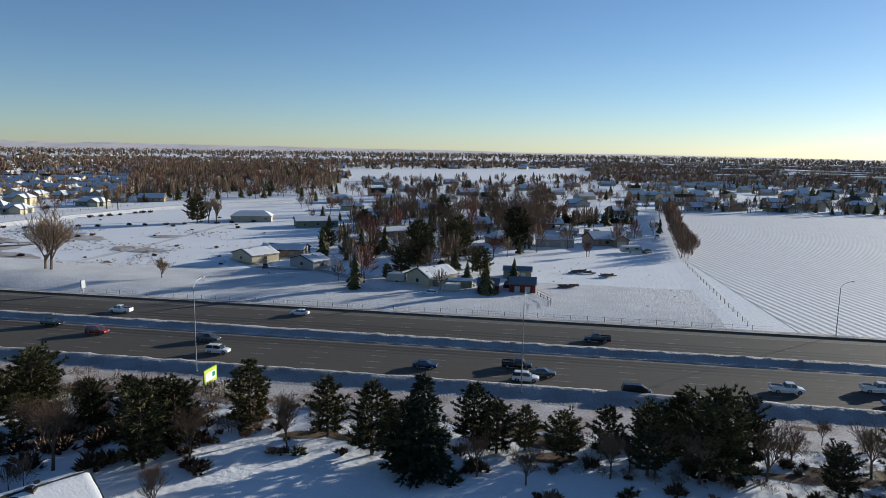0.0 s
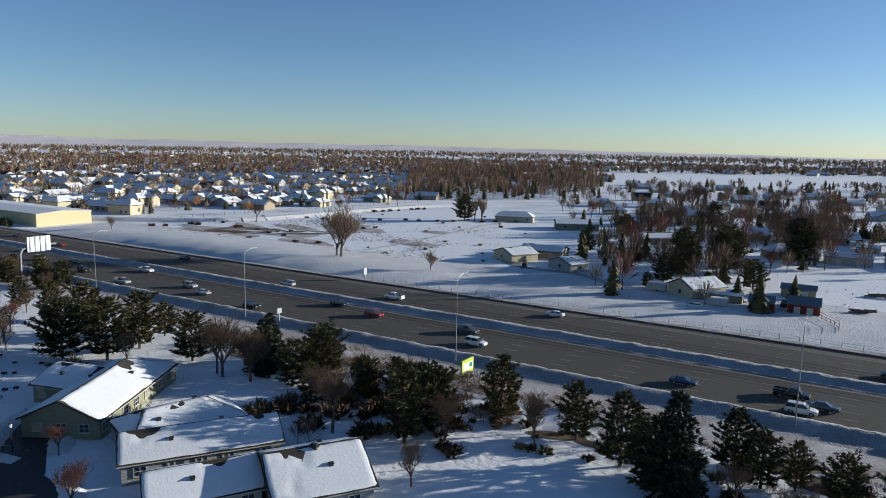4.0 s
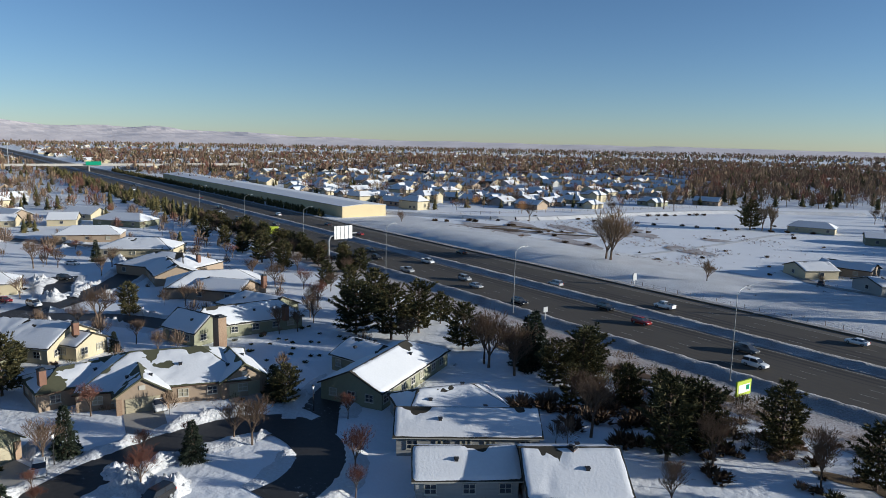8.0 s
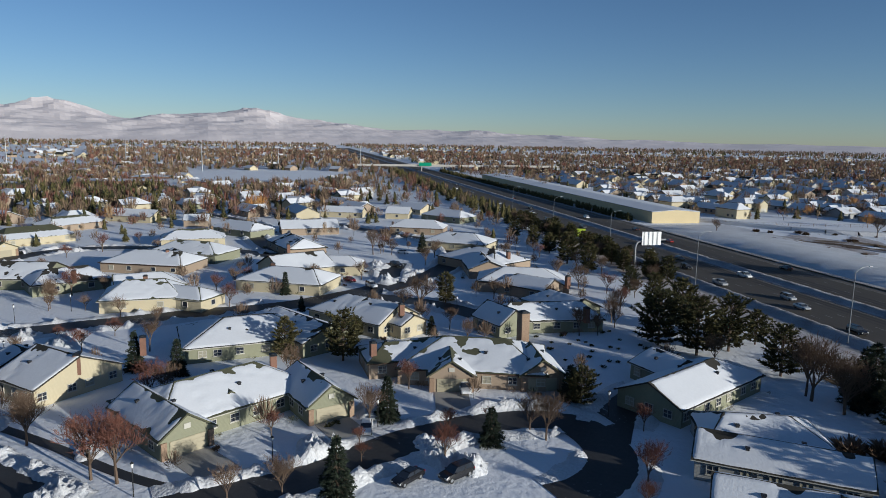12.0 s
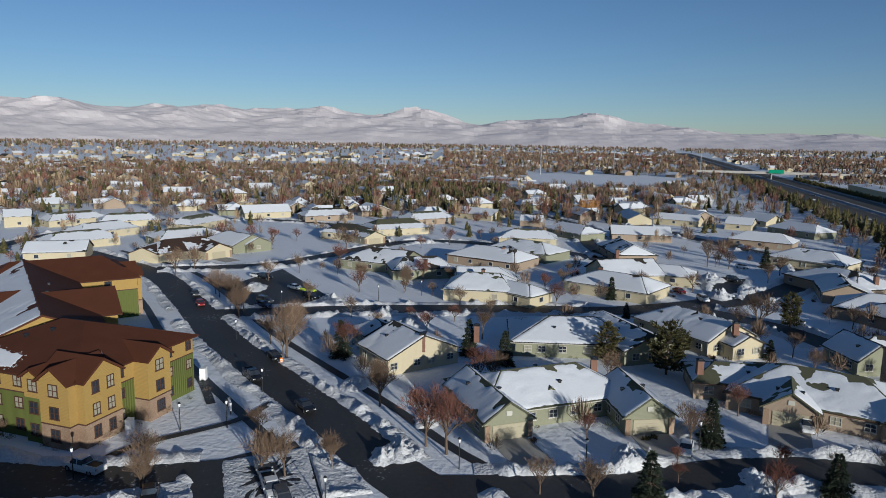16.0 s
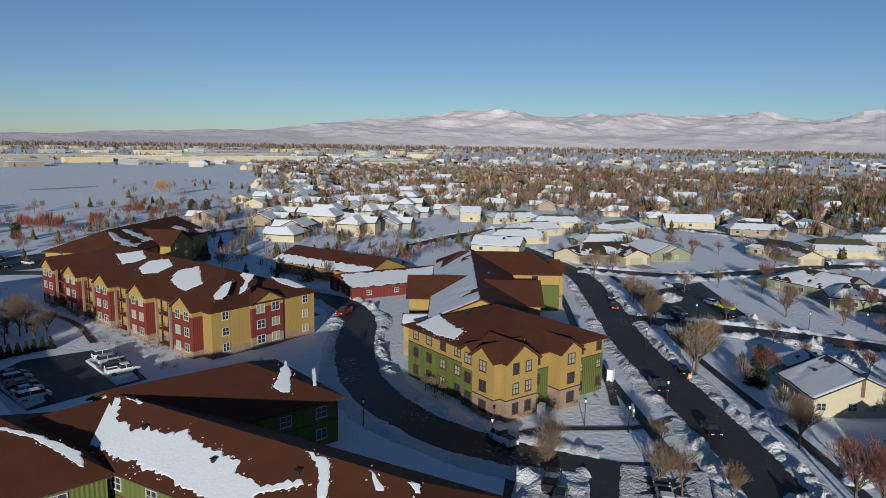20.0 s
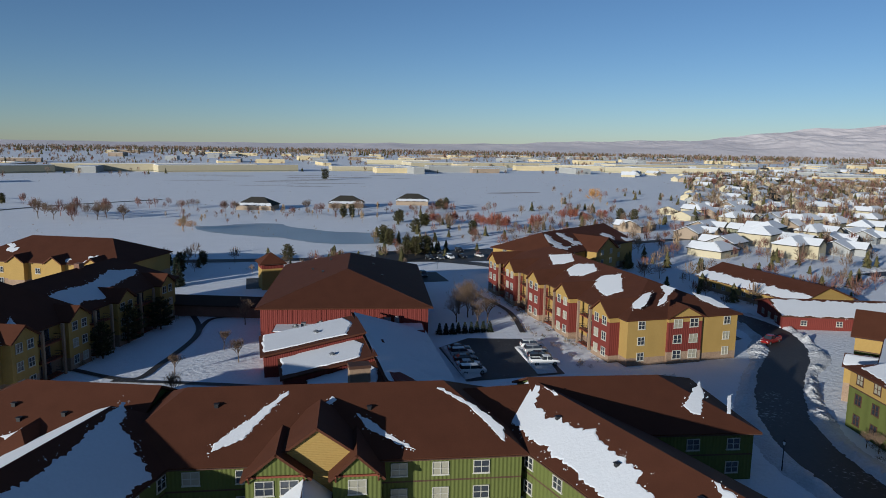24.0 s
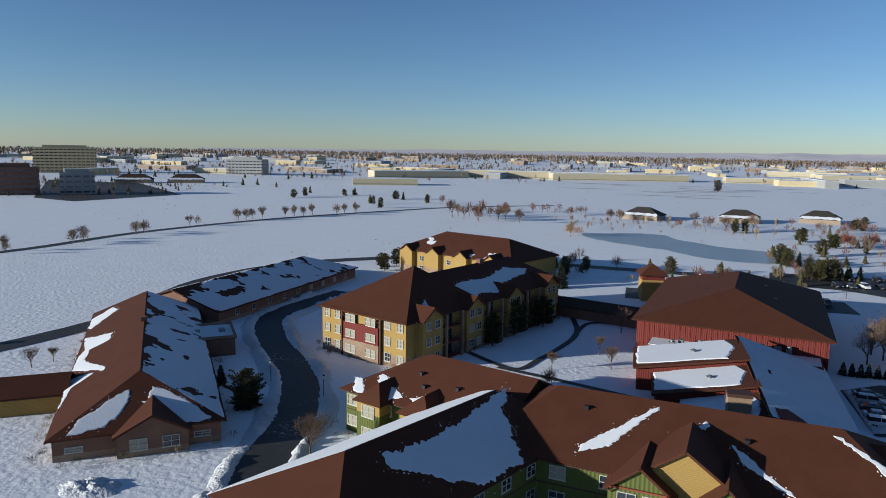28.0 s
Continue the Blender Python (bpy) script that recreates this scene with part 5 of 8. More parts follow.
house(SAGE, SHINGLE, 1, [(-82.2, 65.9, -90.5, 89.5, 5.6, 3.0, 5.6, 0.0, 6.0), (-98.5, 79.1, -90.6, 80.0, 5.0, 3.0, 5.0, 0.0, 0.0)], (), [])
house(GREYW, SHINGLE, 1, [(-67.2, 62.2, -53.7, 75.7, 4.6, 2.9, 5.0, 0.0, 0.0), (-71.3, 66.1, -63.9, 79.8, 5.0, 3.0, 5.2, 3.0, 4.0)], (), [])
house(GREYW, SHINGLE, 1, [(-56.6, 55.3, -48.4, 64.1, 4.2, 2.9, 5.0, 0.0, 0.0), (-46.3, 63.1, -38.5, 71.1, 6.6, 3.0, 5.8, 0.0, 0.0)], (), [(-42.0, 67.0, 6.6, 0)])
house(CREAM, SHINGLE, 1, [(-70.8, 242.4, -63.3, 251.1, 6.0, 2.9, 4.8, 0.0, 0.0)], (), [])
house(GREYW, SHINGLE, 1, [(-47.5, 231.8, -42.5, 238.0, 6.0, 2.9, 4.6, 0.0, 0.0)], (), [])
house(BEIGE, SHINGLE, 1, [(-67.1, 259.9, -51.0, 258.9, 5.0, 2.9, 4.6, 0.0, 0.0)], (), [])
house(SAGE, SHINGLE, 1, [(-75.6, 354.1, -55.2, 360.3, 7.0, 3.4, 5.0, 0.0, 0.0)], (), [])
house(BEIGE, GREENSH, 0.9, [(-31.6, 317.6, -12.2, 327.9, 6.0, 3.0, 5.0, 4.0, 4.0)], (), [])
house(CREAM, SHINGLE, 1, [(-114.8, 378.0, -94.1, 381.7, 7.0, 3.0, 5.4, 4.0, 4.0)], (), [])
house(CREAM, SHINGLE, 1, [(-7.1, 205.5, 1.6, 213.9, 5.0, 3.2, 5.4, 0.0, 0.0)], (), [])# ---- trees ----
def tuft(acc, p, d, size, rnd, n=9, spread=0.9):
    """A spray of thin pointed needles round a direction."""
    d = Vector(d).normalized()
    a = d.orthogonal().normalized()
    b = d.cross(a)
    for _ in range(n):
        th = rnd.uniform(0, 6.283)
        w = (d + (a * math.cos(th) + b * math.sin(th)) * rnd.uniform(0.1, spread)).normalized()
        s = w.orthogonal().normalized()
        s = (s * math.cos(th * 3) + w.cross(s) * math.sin(th * 3)) * size * rnd.uniform(0.12, 0.23)
        q = p + w * size * rnd.uniform(0.5, 1.15)
        acc.face([p + s, p - s, q])


def conifer(seed, spread, kind, fine=9):
    """Unit tree 1 m high: tapered trunk, tiers of boughs that carry needle sprays. spread: crown width at the foot."""
    rnd = random.Random(seed)
    tr, cr = Acc(), Acc()
    tr.tube((0, 0, -0.02), (0, 0, 0.55), 0.022, 0.012, 6)
    tr.tube((0, 0, 0.55), (rnd.uniform(-.01, .01), 0, 0.98), 0.012, 0.003, 5)
    spruce = kind == "spruce"
    levels = 16 if spruce else 11
    for i in range(levels):
        f = i / (levels - 1)
        z = (0.05 if spruce else 0.12) + f * (0.89 if spruce else 0.82)
        if spruce:
            reach = spread * (1 - f) ** 0.85 + 0.02
        else:
            reach = spread * (0.5 + 0.62 * math.sin(math.pi * (0.25 + 0.74 * f))) * (1 if f < 0.85 else 0.55) * rnd.uniform(0.8, 1.15)
        n = int(7 + 7 * (1 - f)) if spruce else int(5 + 5 * (1 - f))
        for k in range(n):
            th = 6.283 * k / n + rnd.uniform(-0.5, 0.5) + i
            r = reach * rnd.uniform(0.55, 1.15)
            rise = (-0.30 if spruce else 0.16 + 0.5 * f) + rnd.uniform(-0.14, 0.14)
            d = Vector((math.cos(th), math.sin(th), rise))
            p = Vector((0, 0, z + rnd.uniform(-0.025, 0.025)))
            tr.tube(p, p + d * r * 0.85, 0.006, 0.002, 3, cap=False)
            steps = max(2, int(r / 0.045))
            for s in range(1, steps + 1):
                q = p + d * r * (0.25 + 0.75 * s / steps) + Vector((0, 0, 0.35 * r * (s / steps) ** 2 * (0.1 if spruce else 0.5)))
                side = Vector((-d.y, d.x, 0.1))
                for hand in (-1, 1):
                    w = 0.05 * (1.15 - 0.7 * s / steps)
                    dirv = d + side * hand * rnd.uniform(0.3, 1.1) + Vector((0, 0, rnd.uniform(-0.15, 0.15) if spruce else rnd.uniform(0.1, 0.7)))
                    tuft(cr, q + side * hand * w * rnd.uniform(0.2, 1.2), dirv, (0.06 if spruce else 0.07) * (1 if fine > 6 else 1.35), rnd, fine, 1.1)
    tuft(cr, Vector((0, 0, 0.9)), (0, 0, 1), 0.1, rnd, 10, 0.4)
    return tr, cr


def bare(seed, wide, twiggy):
    """Unit leafless tree 1 m high: trunk, forking limbs and twigs."""
    rnd = random.Random(seed)
    tr, tw = Acc(), Acc()

    def grow(p, d, length, r, depth):
        q = p + d * length
        if depth >= 3:
            s = d.orthogonal().normalized() * r
            t = d.cross(s)
            tw.face([p + s, p - s, q])
            tw.face([p + t, p - t, q])
        else:
            tr.tube(p, q, r, r * 0.65, 5 if depth == 0 else 4, cap=False)
        if depth >= 5:
            return
        kids = (5, 5, 4, 3, twiggy)[depth]
        for k in range(kids):
            at = p + (q - p) * (rnd.uniform(0.35, 1.0) if depth else rnd.uniform(0.5, 1.0))
            a = d.orthogonal().normalized()
            b = d.cross(a)
            th = 6.283 * k / kids + rnd.uniform(-0.5, 0.5)
            lean = rnd.uniform(0.3, 0.85) * wide
            nd = (d + (a * math.cos(th) + b * math.sin(th)) * lean + Vector((0, 0, 0.42))).normalized()
            grow(at, nd, length * rnd.uniform(0.6, 0.85), max(r * 0.5, 0.0017), depth + 1)

    grow(Vector((0, 0, -0.02)), Vector((rnd.uniform(-.05, .05), rnd.uniform(-.05, .05), 1)).normalized(), 0.22, 0.012, 0)
    top = max(v[2] for v in tw.v)
    reach = sorted(math.hypot(v[0], v[1]) for v in tw.v)[int(len(tw.v) * 0.97)]
    k = (0.34 if wide > 0.8 else 0.2) / reach
    tr.v = [(x * k, y * k, z / top) for x, y, z in tr.v]
    tw.v = [(x * k, y * k, z / top) for x, y, z in tw.v]
    return tr, tw


TREES = {"pine": [], "spruce": [], "bare": [], "red": [], "poplar": [], "orange": []}
for k in range(5):
    for kind, sp, mat in (("pine", 0.26, NEEDLE), ("spruce", 0.26, SPRUCE)):
        t_, c_ = conifer(10 + k, sp * (0.9 + 0.12 * (k % 3)), kind, 9 if k < 3 else 4)
        TREES[kind].append((t_.mesh("trunk", BARK), c_.mesh("crown", mat)))
    for kind, wd, mat, tg in (("bare", 1.0, TWIG, 3), ("red", 1.05, TWIGRED, 3), ("poplar", 0.5, TWIGPALE, 3), ("orange", 1.0, TWIGPALE, 4)):
        t_, c_ = bare(40 + k + int(wd * 10), wd, tg if k < 3 else tg - 1)
        TREES[kind].append((t_.mesh("trunk", BARK), c_.mesh("crown", mat)))
TREEWORDS = {"pine": ("pine_tree", "dark green pine tree standing in snow"), "spruce": ("spruce_tree", "conical dark green spruce tree standing in snow"),
             "bare": ("bare_tree", "leafless brown deciduous tree standing in snow"), "red": ("bare_tree", "leafless reddish ornamental tree standing in snow"),
             "poplar": ("poplar_tree", "tall narrow leafless poplar tree"), "orange": ("bare_tree", "leafless golden willow by the frozen pond")}
TRND = random.Random(5)


def in_house(x, y, pad=0.5):
    for b in BLOCKS:
        dx, dy = x - b.p.x, y - b.p.y
        if -pad < dx * b.u.x + dy * b.u.y < b.L + pad and abs(dx * b.v.x + dy * b.v.y) < b.w + pad:
            return True
    return False


def plant(kind, group, rows):
    for x, y, h in rows:
        if in_house(x, y):
            continue
        name, label = TREEWORDS[kind]
        near = math.hypot(x, y) < 150
        tm, cm = TRND.choice(TREES[kind][:3] if near else TREES[kind][3:])
        ob = thing(name, x, y, 0, label, "tree", group)
        wd = TRND.uniform(0.92, 1.2)
        if kind == "pine":
            wd *= 1.12
        turn = TRND.uniform(0, 6.28)
        for nm, me in (("trunk", tm), ("crown", cm)):
            o = new(nm, me)
            o.parent = ob
            o.scale = (h * wd, h * wd, h)
            o.rotation_euler = (0, 0, turn)


for b in (Fc, Fl, Fl2, Fr, Fr2, Bf, Bw, Br, Cb, Cb2, Db, Db2, Eh, El, Lf, Lr, G1, G2):
    BLOCKS.append(b)
plant("pine", "front row", [
    (-65, 97, 8.0), (-64, 106, 8.8), (-51, 97, 6.9), (-46, 98, 7.3), (-38, 84, 11.5), (-36, 90, 9.7), (-28, 98, 9.9), (-16, 95, 8.6),
    (-9, 89, 10.0), (-4, 84, 9.5), (5, 93, 8.6), (8, 90, 7.5), (12, 91, 6.4), (17, 89, 6.2), (23, 89, 7.2), (30, 95, 5.6),
    (34, 92, 7.7), (-62, 101, 9.7), (-54, 102, 5.6), (-47, 102, 5.8), (-39, 91, 9.3), (35, 83, 11.9), (33, 90, 8.8), (41, 87, 9.4),
    (49, 79, 6.7), (27, 84, 9.5), (-57, 90, 7.2), (59, 82, 8.8),
])
plant("spruce", "front row", [
    (-74, 101, 10.4), (-2, 84, 13.5), (38, 90, 9.3),
])
plant("bare", "front row", [
    (-81, 97, 10.4), (-73, 96, 10.2), (-49, 83, 10.0), (-33, 87, 8.2), (-21, 91, 6.7), (-32, 73, 6.0), (5, 83, 5.7), (25, 85, 5.1),
    (35, 88, 4.4), (-53, 88, 8.6), (-34, 91, 6.5), (-34, 77, 4.2), (-22, 95, 6.8), (22, 83, 6.8), (28, 84, 7.6), (33, 82, 7.4),
    (42, 83, 8.2), (47, 87, 6.6), (55, 94, 4.2), (56, 84, 7.8), (11, 81, 5.2),
])
plant("pine", "highway edge", [
    (-157, 117, 7.4), (-139, 111, 9.1), (-122, 105, 11.3), (-105, 103, 11.4), (-105, 95, 11.6), (-90, 101, 9.5), (-202, 124, 10.5), (-186, 122, 9.3),
    (-223, 129, 7.4), (-107, 112, 7.3), (-113, 92, 11.3), (-245, 134, 7.3), (-264, 135, 7.2),
])
plant("spruce", "highway edge", [
    (-76, 106, 10.1),
])
plant("bare", "highway edge", [
    (-79, 96, 11.8), (-73, 96, 9.5), (-131, 93, 6.8), (-180, 123, 7.3),
])
plant("spruce", "garden conifers", [
    (-124, -32, 7.5), (-129, -8, 7.4), (-124, -1, 6.7), (-94, 28, 7.0), (-81, 39, 5.7), (-182, 26, 6.2), (-163, 27, 3.8), (-74, 16, 7.9),
    (-92, 58, 6.2), (-238, 84, 7.4), (-135, 50, 4.1), (-94, 60, 4.9),
])
plant("pine", "garden conifers", [
    (-128, 18, 7.8), (-123, 28, 9.7), (-137, 34, 4.5), (-160, 63, 7.8), (-90, 59, 6.1),
])
plant("bare", "street trees", [
    (-101, -20, 7.7), (-110, -22, 4.9), (-122, -42, 11.1), (-138, -46, 8.3), (-148, -62, 8.8), (-166, -72, 5.6), (-77, 4, 5.4), (-76, 10, 6.0),
    (-80, 47, 7.3), (-83, 46, 6.4), (-154, 54, 10.6), (-237, 65, 10.7), (-137, 55, 5.4), (-196, 14, 6.1), (-158, -5, 5.4), (-180, -29, 4.6),
    (-178, -21, 4.5), (-169, -13, 5.8), (-190, -43, 7.2), (-202, -53, 5.9), (-161, 77, 6.3), (-152, 89, 5.9), (-191, -99, 9.5), (-199, -97, 8.3),
    (-192, -9, 5.7), (-82, -31, 4.1), (-82, -23, 3.0), (-234, 3, 5.9), (-195, 50, 6.6), (-184, 36, 6.3),
])
plant("bare", "street trees", [
    (-77, -27, 6.4), (-77, -30, 6.4), (-80, -22, 4.2), (-151, -64, 7.7), (-134, -45, 7.9), (-167, -75, 6.2), (-77, -45, 5.7),
])
plant("red", "red trees", [
    (-88, -11, 9.6), (-86, -8, 9.2), (-93, 11, 4.7), (-87, 35, 4.0), (-82, 21, 3.1), (-152, -23, 3.9), (-105, 35, 5.6), (-153, -13, 4.6),
    (-89, 42, 2.4), (-78, 31, 5.8), (-110, 36, 5.7), (-64, 52, 6.8), (-59, 48, 4.4), (-78, 62, 4.5), (-87, 22, 2.9), (-172, 11, 7.1),
    (-198, 18, 5.8), (-216, -56, 7.9),
])
plant("pine", "far yard", [
    (-8, 242, 14.1), (-46, 279, 8.1),
    (-25, 259, 7.6), (-38, 338, 10.6), (4, 255, 12.8), (-129, 363, 14.9),
])
plant("bare", "far yard", [
    (-33, 258, 8.6), (58, 268, 6.7), (28, 287, 16.0), (35, 288, 16.0), (27, 372, 16.0), (44, 306, 16.0),
    (5, 321, 16.0), (-4, 367, 16.0), (-38, 570, 16.0), (-17, 365, 16.0), (46, 439, 16.0), (61, 377, 15.5), (-11, 576, 16.0), (22, 475, 16.0),
    (-222, 300, 12.3), (-253, 235, 8.3), (-215, 374, 8.8), (-92, 451, 10.5),
])
plant("poplar", "far yard", [
    (-136, 376, 15.4), (-123, 363, 16.0), (-119, 364, 14.9), (116, 432, 16.0),
    (-210, 432, 16.0), (-200, 426, 16.0),
])
plant("bare", "field trees", [
    (219, -263, 7.0), (220, -269, 5.8), (218, -301, 6.3), (211, -334, 6.9), (211, -341, 6.3), (209, -345, 6.7), (207, -353, 7.5), (196, -359, 7.5),
    (194, -367, 7.0), (191, -372, 6.7), (189, -380, 6.9), (176, -387, 6.2), (175, -396, 6.3), (170, -402, 6.8), (226, -239, 7.2), (223, -231, 6.6),
    (228, -203, 7.5), (64, -387, 9.6), (77, -391, 8.8), (98, -394, 9.3), (107, -401, 11.9), (89, -392, 10.5), (74, -399, 9.3), (15, -427, 7.5),
    (9, -423, 7.4), (-32, -416, 9.0), (-60, -399, 10.6), (-46, -393, 9.6),
])
plant("pine", "field trees", [
    (262, -514, 7.4), (264, -498, 6.7), (240, -542, 5.3), (230, -540, 5.2), (184, -467, 6.1), (169, -443, 7.0), (184, -516, 7.1), (152, -496, 6.4),
    (-81, -789, 12.0), (81, -216, 5.8), (81, -228, 5.7), (85, -223, 4.8), (22, -228, 6.6), (16, -241, 5.0), (-50, -389, 7.1), (-55, -391, 7.1),
    (-53, -281, 6.4), (-55, -279, 5.7), (-61, -260, 5.5), (-66, -259, 5.8), (-58, -258, 4.3), (-76, -358, 6.7), (-86, -342, 6.3), (-125, -443, 6.4),
    (-118, -430, 6.3), (58, -93, 6.1), (-12, -246, 5.9),
])
plant("pine", "park pines", [(-75, -361, 6), (-84, -341, 6), (-74, -313, 7), (-115, -426, 6), (-119, -423, 6), (-98, -301, 7), (-54, -289, 7), (-54, -276, 7), (-56, -252, 7), (-59, -250, 7), (-63, -252, 7), (-203, -352, 7), (-208, -345, 7)])
plant("orange", "field trees", [
    (30, -334, 8.7),
])
plant("bare", "court trees", [
    (-49, -160, 9.1), (-50, -156, 8.3), (-53, -150, 7.6), (-73, -43, 5.9), (-87, -34, 5.2), (-83, -73, 2.9), (-83, -71, 3.2), (-83, -69, 2.8),
    (40, -79, 7.1), (3, -132, 5.0), (13, -114, 5.0), (-54, -170, 7.6), (106, -98, 4.3), (105, -102, 3.3),
])
plant("spruce", "court trees", [
    (58, -93, 6.7), (21, -208, 8.7), (29, -145, 5.1), (22, -164, 4.2), (68, -101, 3.6), (-12, -89, 3.4),
])
# ---- neighbourhood streets ----
STREETS = []


def street(line, w, mat=None, name="road", label="wet black residential street between ploughed snow banks"):
    pts = smooth(line)
    a = Acc()
    strip(a, pts, w, 0.06 + 0.004 * len(STREETS))
    ob = solo(name, a, mat or STREET, label, "street", "structure")
    STREETS.append((pts, w))
    return ob


street([(-62, 6), (-79, -13), (-96, -27), (-116, -45), (-136, -62), (-166, -84), (-194, -108), (-225, -150)], 8.2)       # main street
street([(-76, -12), (-79.6, 12.0), (-82.8, 20.6), (-86.2, 29.2), (-87.9, 38.2), (-87.6, 47.3), (-84.1, 53.3), (-76.0, 53.9), (-69.6, 50.9), (-66.0, 45.4), (-65.3, 40.4)], 7.0)                                          # close
street([(-76.8, 55.2), (-84.2, 61.7), (-89.2, 68.2), (-91.4, 72.9)], 6.0)
street([(-150, -72), (-160, -40), (-165, -14), (-168, 4), (-169, 22), (-176, 44), (-196, 72), (-224, 92), (-250, 100)], 8)   # upper street
street([(-169, 24), (-184, 52), (-205, 62), (-218, 68)], 7)
street([(-176, 44), (-160, 60), (-146, 66)], 7)
street([(-200, -110), (-212, -80), (-232, -66), (-262, -50), (-276, -34), (-272, -8), (-262, 14), (-240, 34), (-222, 52)], 7.5)
street([(-262, -50), (-300, -66), (-320, -90), (-330, -130), (-318, -170), (-285, -185), (-240, -188), (-200, -182)], 7.5)
street([(-80, -26), (-74, -44), (-72, -62), (-78, -82), (-92, -100), (-108, -116), (-116, -134), (-112, -156), (-100, -196)], 8)   # drive through the home
street([(-80, -26), (-68, -36), (-52, -30), (-30, -32), (0, -34), (30, -48)], 8)
street([(30, -48), (44, -72), (49, -92), (58, -110), (76, -132), (84, -150), (80, -180)], 6.5)
street([(130, -80), (118, -130), (126, -180), (112, -222), (70, -250), (10, -250), (-60, -240), (-100, -200)], 6.5)
street([(-600, -330), (-330, -300), (-140, -262), (-100, -230)], 6)
street([(262, -110), (228, -199), (222, -270), (196, -350), (150, -432), (118, -476), (60, -520)], 5)
street([(-400, 30), (-350, 60), (-300, 80), (-262, 98)], 7)
street([(-240, 34), (-290, 30), (-330, 36), (-390, 10)], 6.5)
# yards and car parks
def lot(pts, z, mat, name, label, category):
    a = Acc()
    a.face([(x, y, z) for x, y in pts])
    return solo(name, a, mat, label, category, "structure")


lot([(-36, -112), (-36.5, -133), (-44.5, -138.5), (-58, -135), (-55, -112)], 0.05, STREET, "pavement", "wet asphalt court car park with ploughed edges", "car park")
lot([(-87, -29), (-71, -48), (-58, -40), (-66, -14)], 0.045, STREET, "pavement", "wet asphalt car park beside the street", "car park")
lot([(2, -200), (-58, -200), (-58, -216), (2, -216)], 0.045, STREET, "pavement", "wet asphalt car park behind the hall", "car park")
lot([(-91, -122), (-104, -125), (-106, -158), (-93, -156)], 0.047, STREET, "pavement", "wet asphalt car park beside the apartments", "car park")
lot([(-152, -57), (-176, -80), (-207, -72), (-173, -48)], 0.046, STREET, "pavement", "wet asphalt car park among bare trees", "car park")


def on_street(x, y, pad=0.0):
    for pts, w in STREETS:
        for p in pts[::2]:
            if (p.x - x) ** 2 + (p.y - y) ** 2 < (w / 2 + pad + 1.5) ** 2:
                return True
    return False


# ploughed banks along the streets: broken ridges of lumpy snow
brnd = random.Random(11)


def bank(line, w, side, h0):
    pts = [Vector(p) for p in line]
    a = Acc()
    rows = []
    dist = 0.0
    dense = []
    for p, q in zip(pts, pts[1:]):
        k = max(1, int((q - p).length / 0.55))
        dense += [p + (q - p) * i / k for i in range(k)]
    dense.append(pts[-1])
    for i, p in enumerate(dense):
        d = (dense[min(i + 1, len(dense) - 1)] - dense[max(i - 1, 0)]).normalized()
        n = Vector((-d.y, d.x)) * side
        hh = h0 * max(0.10, 0.5 + 1.2 * nz(p.x, p.y, 0.13, side) + 0.9 * nz(p.x, p.y, 0.55, 2))
        ww = 2.6 + 1.4 * nz(p.x, p.y, 0.1, 5)
        row = []
        for k, (f, zf) in enumerate(((-0.15, 0.0), (0.1, 0.55), (0.35, 1.0), (0.65, 0.8), (0.9, 0.3), (1.1, 0.0))):
            q = p + n * (w / 2 + ww * f + 0.45 * nz(p.x, p.y, 1.1, k))
            z = hh * zf * (1 + 0.9 * nz(q.x, q.y, 1.3, k) + 0.5 * nz(q.x, q.y, 3.1, k)) + (0.03 if 0 < k < 5 else -0.02)
            row.append((q.x, q.y, z))
        rows.append(row)
    for r0, r1, p in zip(rows, rows[1:], dense):
        if any((pp.x - p.x) ** 2 + (pp.y - p.y) ** 2 < (ww2 / 2 + 1) ** 2 for pts2, ww2 in STREETS if pts2 is not line for pp in pts2):
            continue
        for k in range(5):
            a.face([r0[k], r1[k], r1[k + 1], r0[k + 1]])
    if a.f:
        weld(solo("snow_bank", a, BANK, "ploughed ridge of lumpy snow along a street", "snow bank", "stuff"))


for pts, w in STREETS[:11] + STREETS[14:]:
    if len(pts) > 3:
        for side in (1, -1):
            bank(pts, w, side, 0.9)

# pavements beside the main street
a = Acc()
for off, ln in ((10.2, STREETS[0][0]),):
    pts = [p + Vector((-(q - p).y, (q - p).x)).normalized() * off for p, q in zip(ln, ln[1:])]
    strip(a, pts, 1.7, 0.055)
    pts = [p - Vector((-(q - p).y, (q - p).x)).normalized() * off for p, q in zip(ln, ln[1:])]
    strip(a, pts, 1.7, 0.055)
solo("sidewalk", a, ASPHALT, "cleared damp sidewalk between snow banks", "sidewalk", "structure")


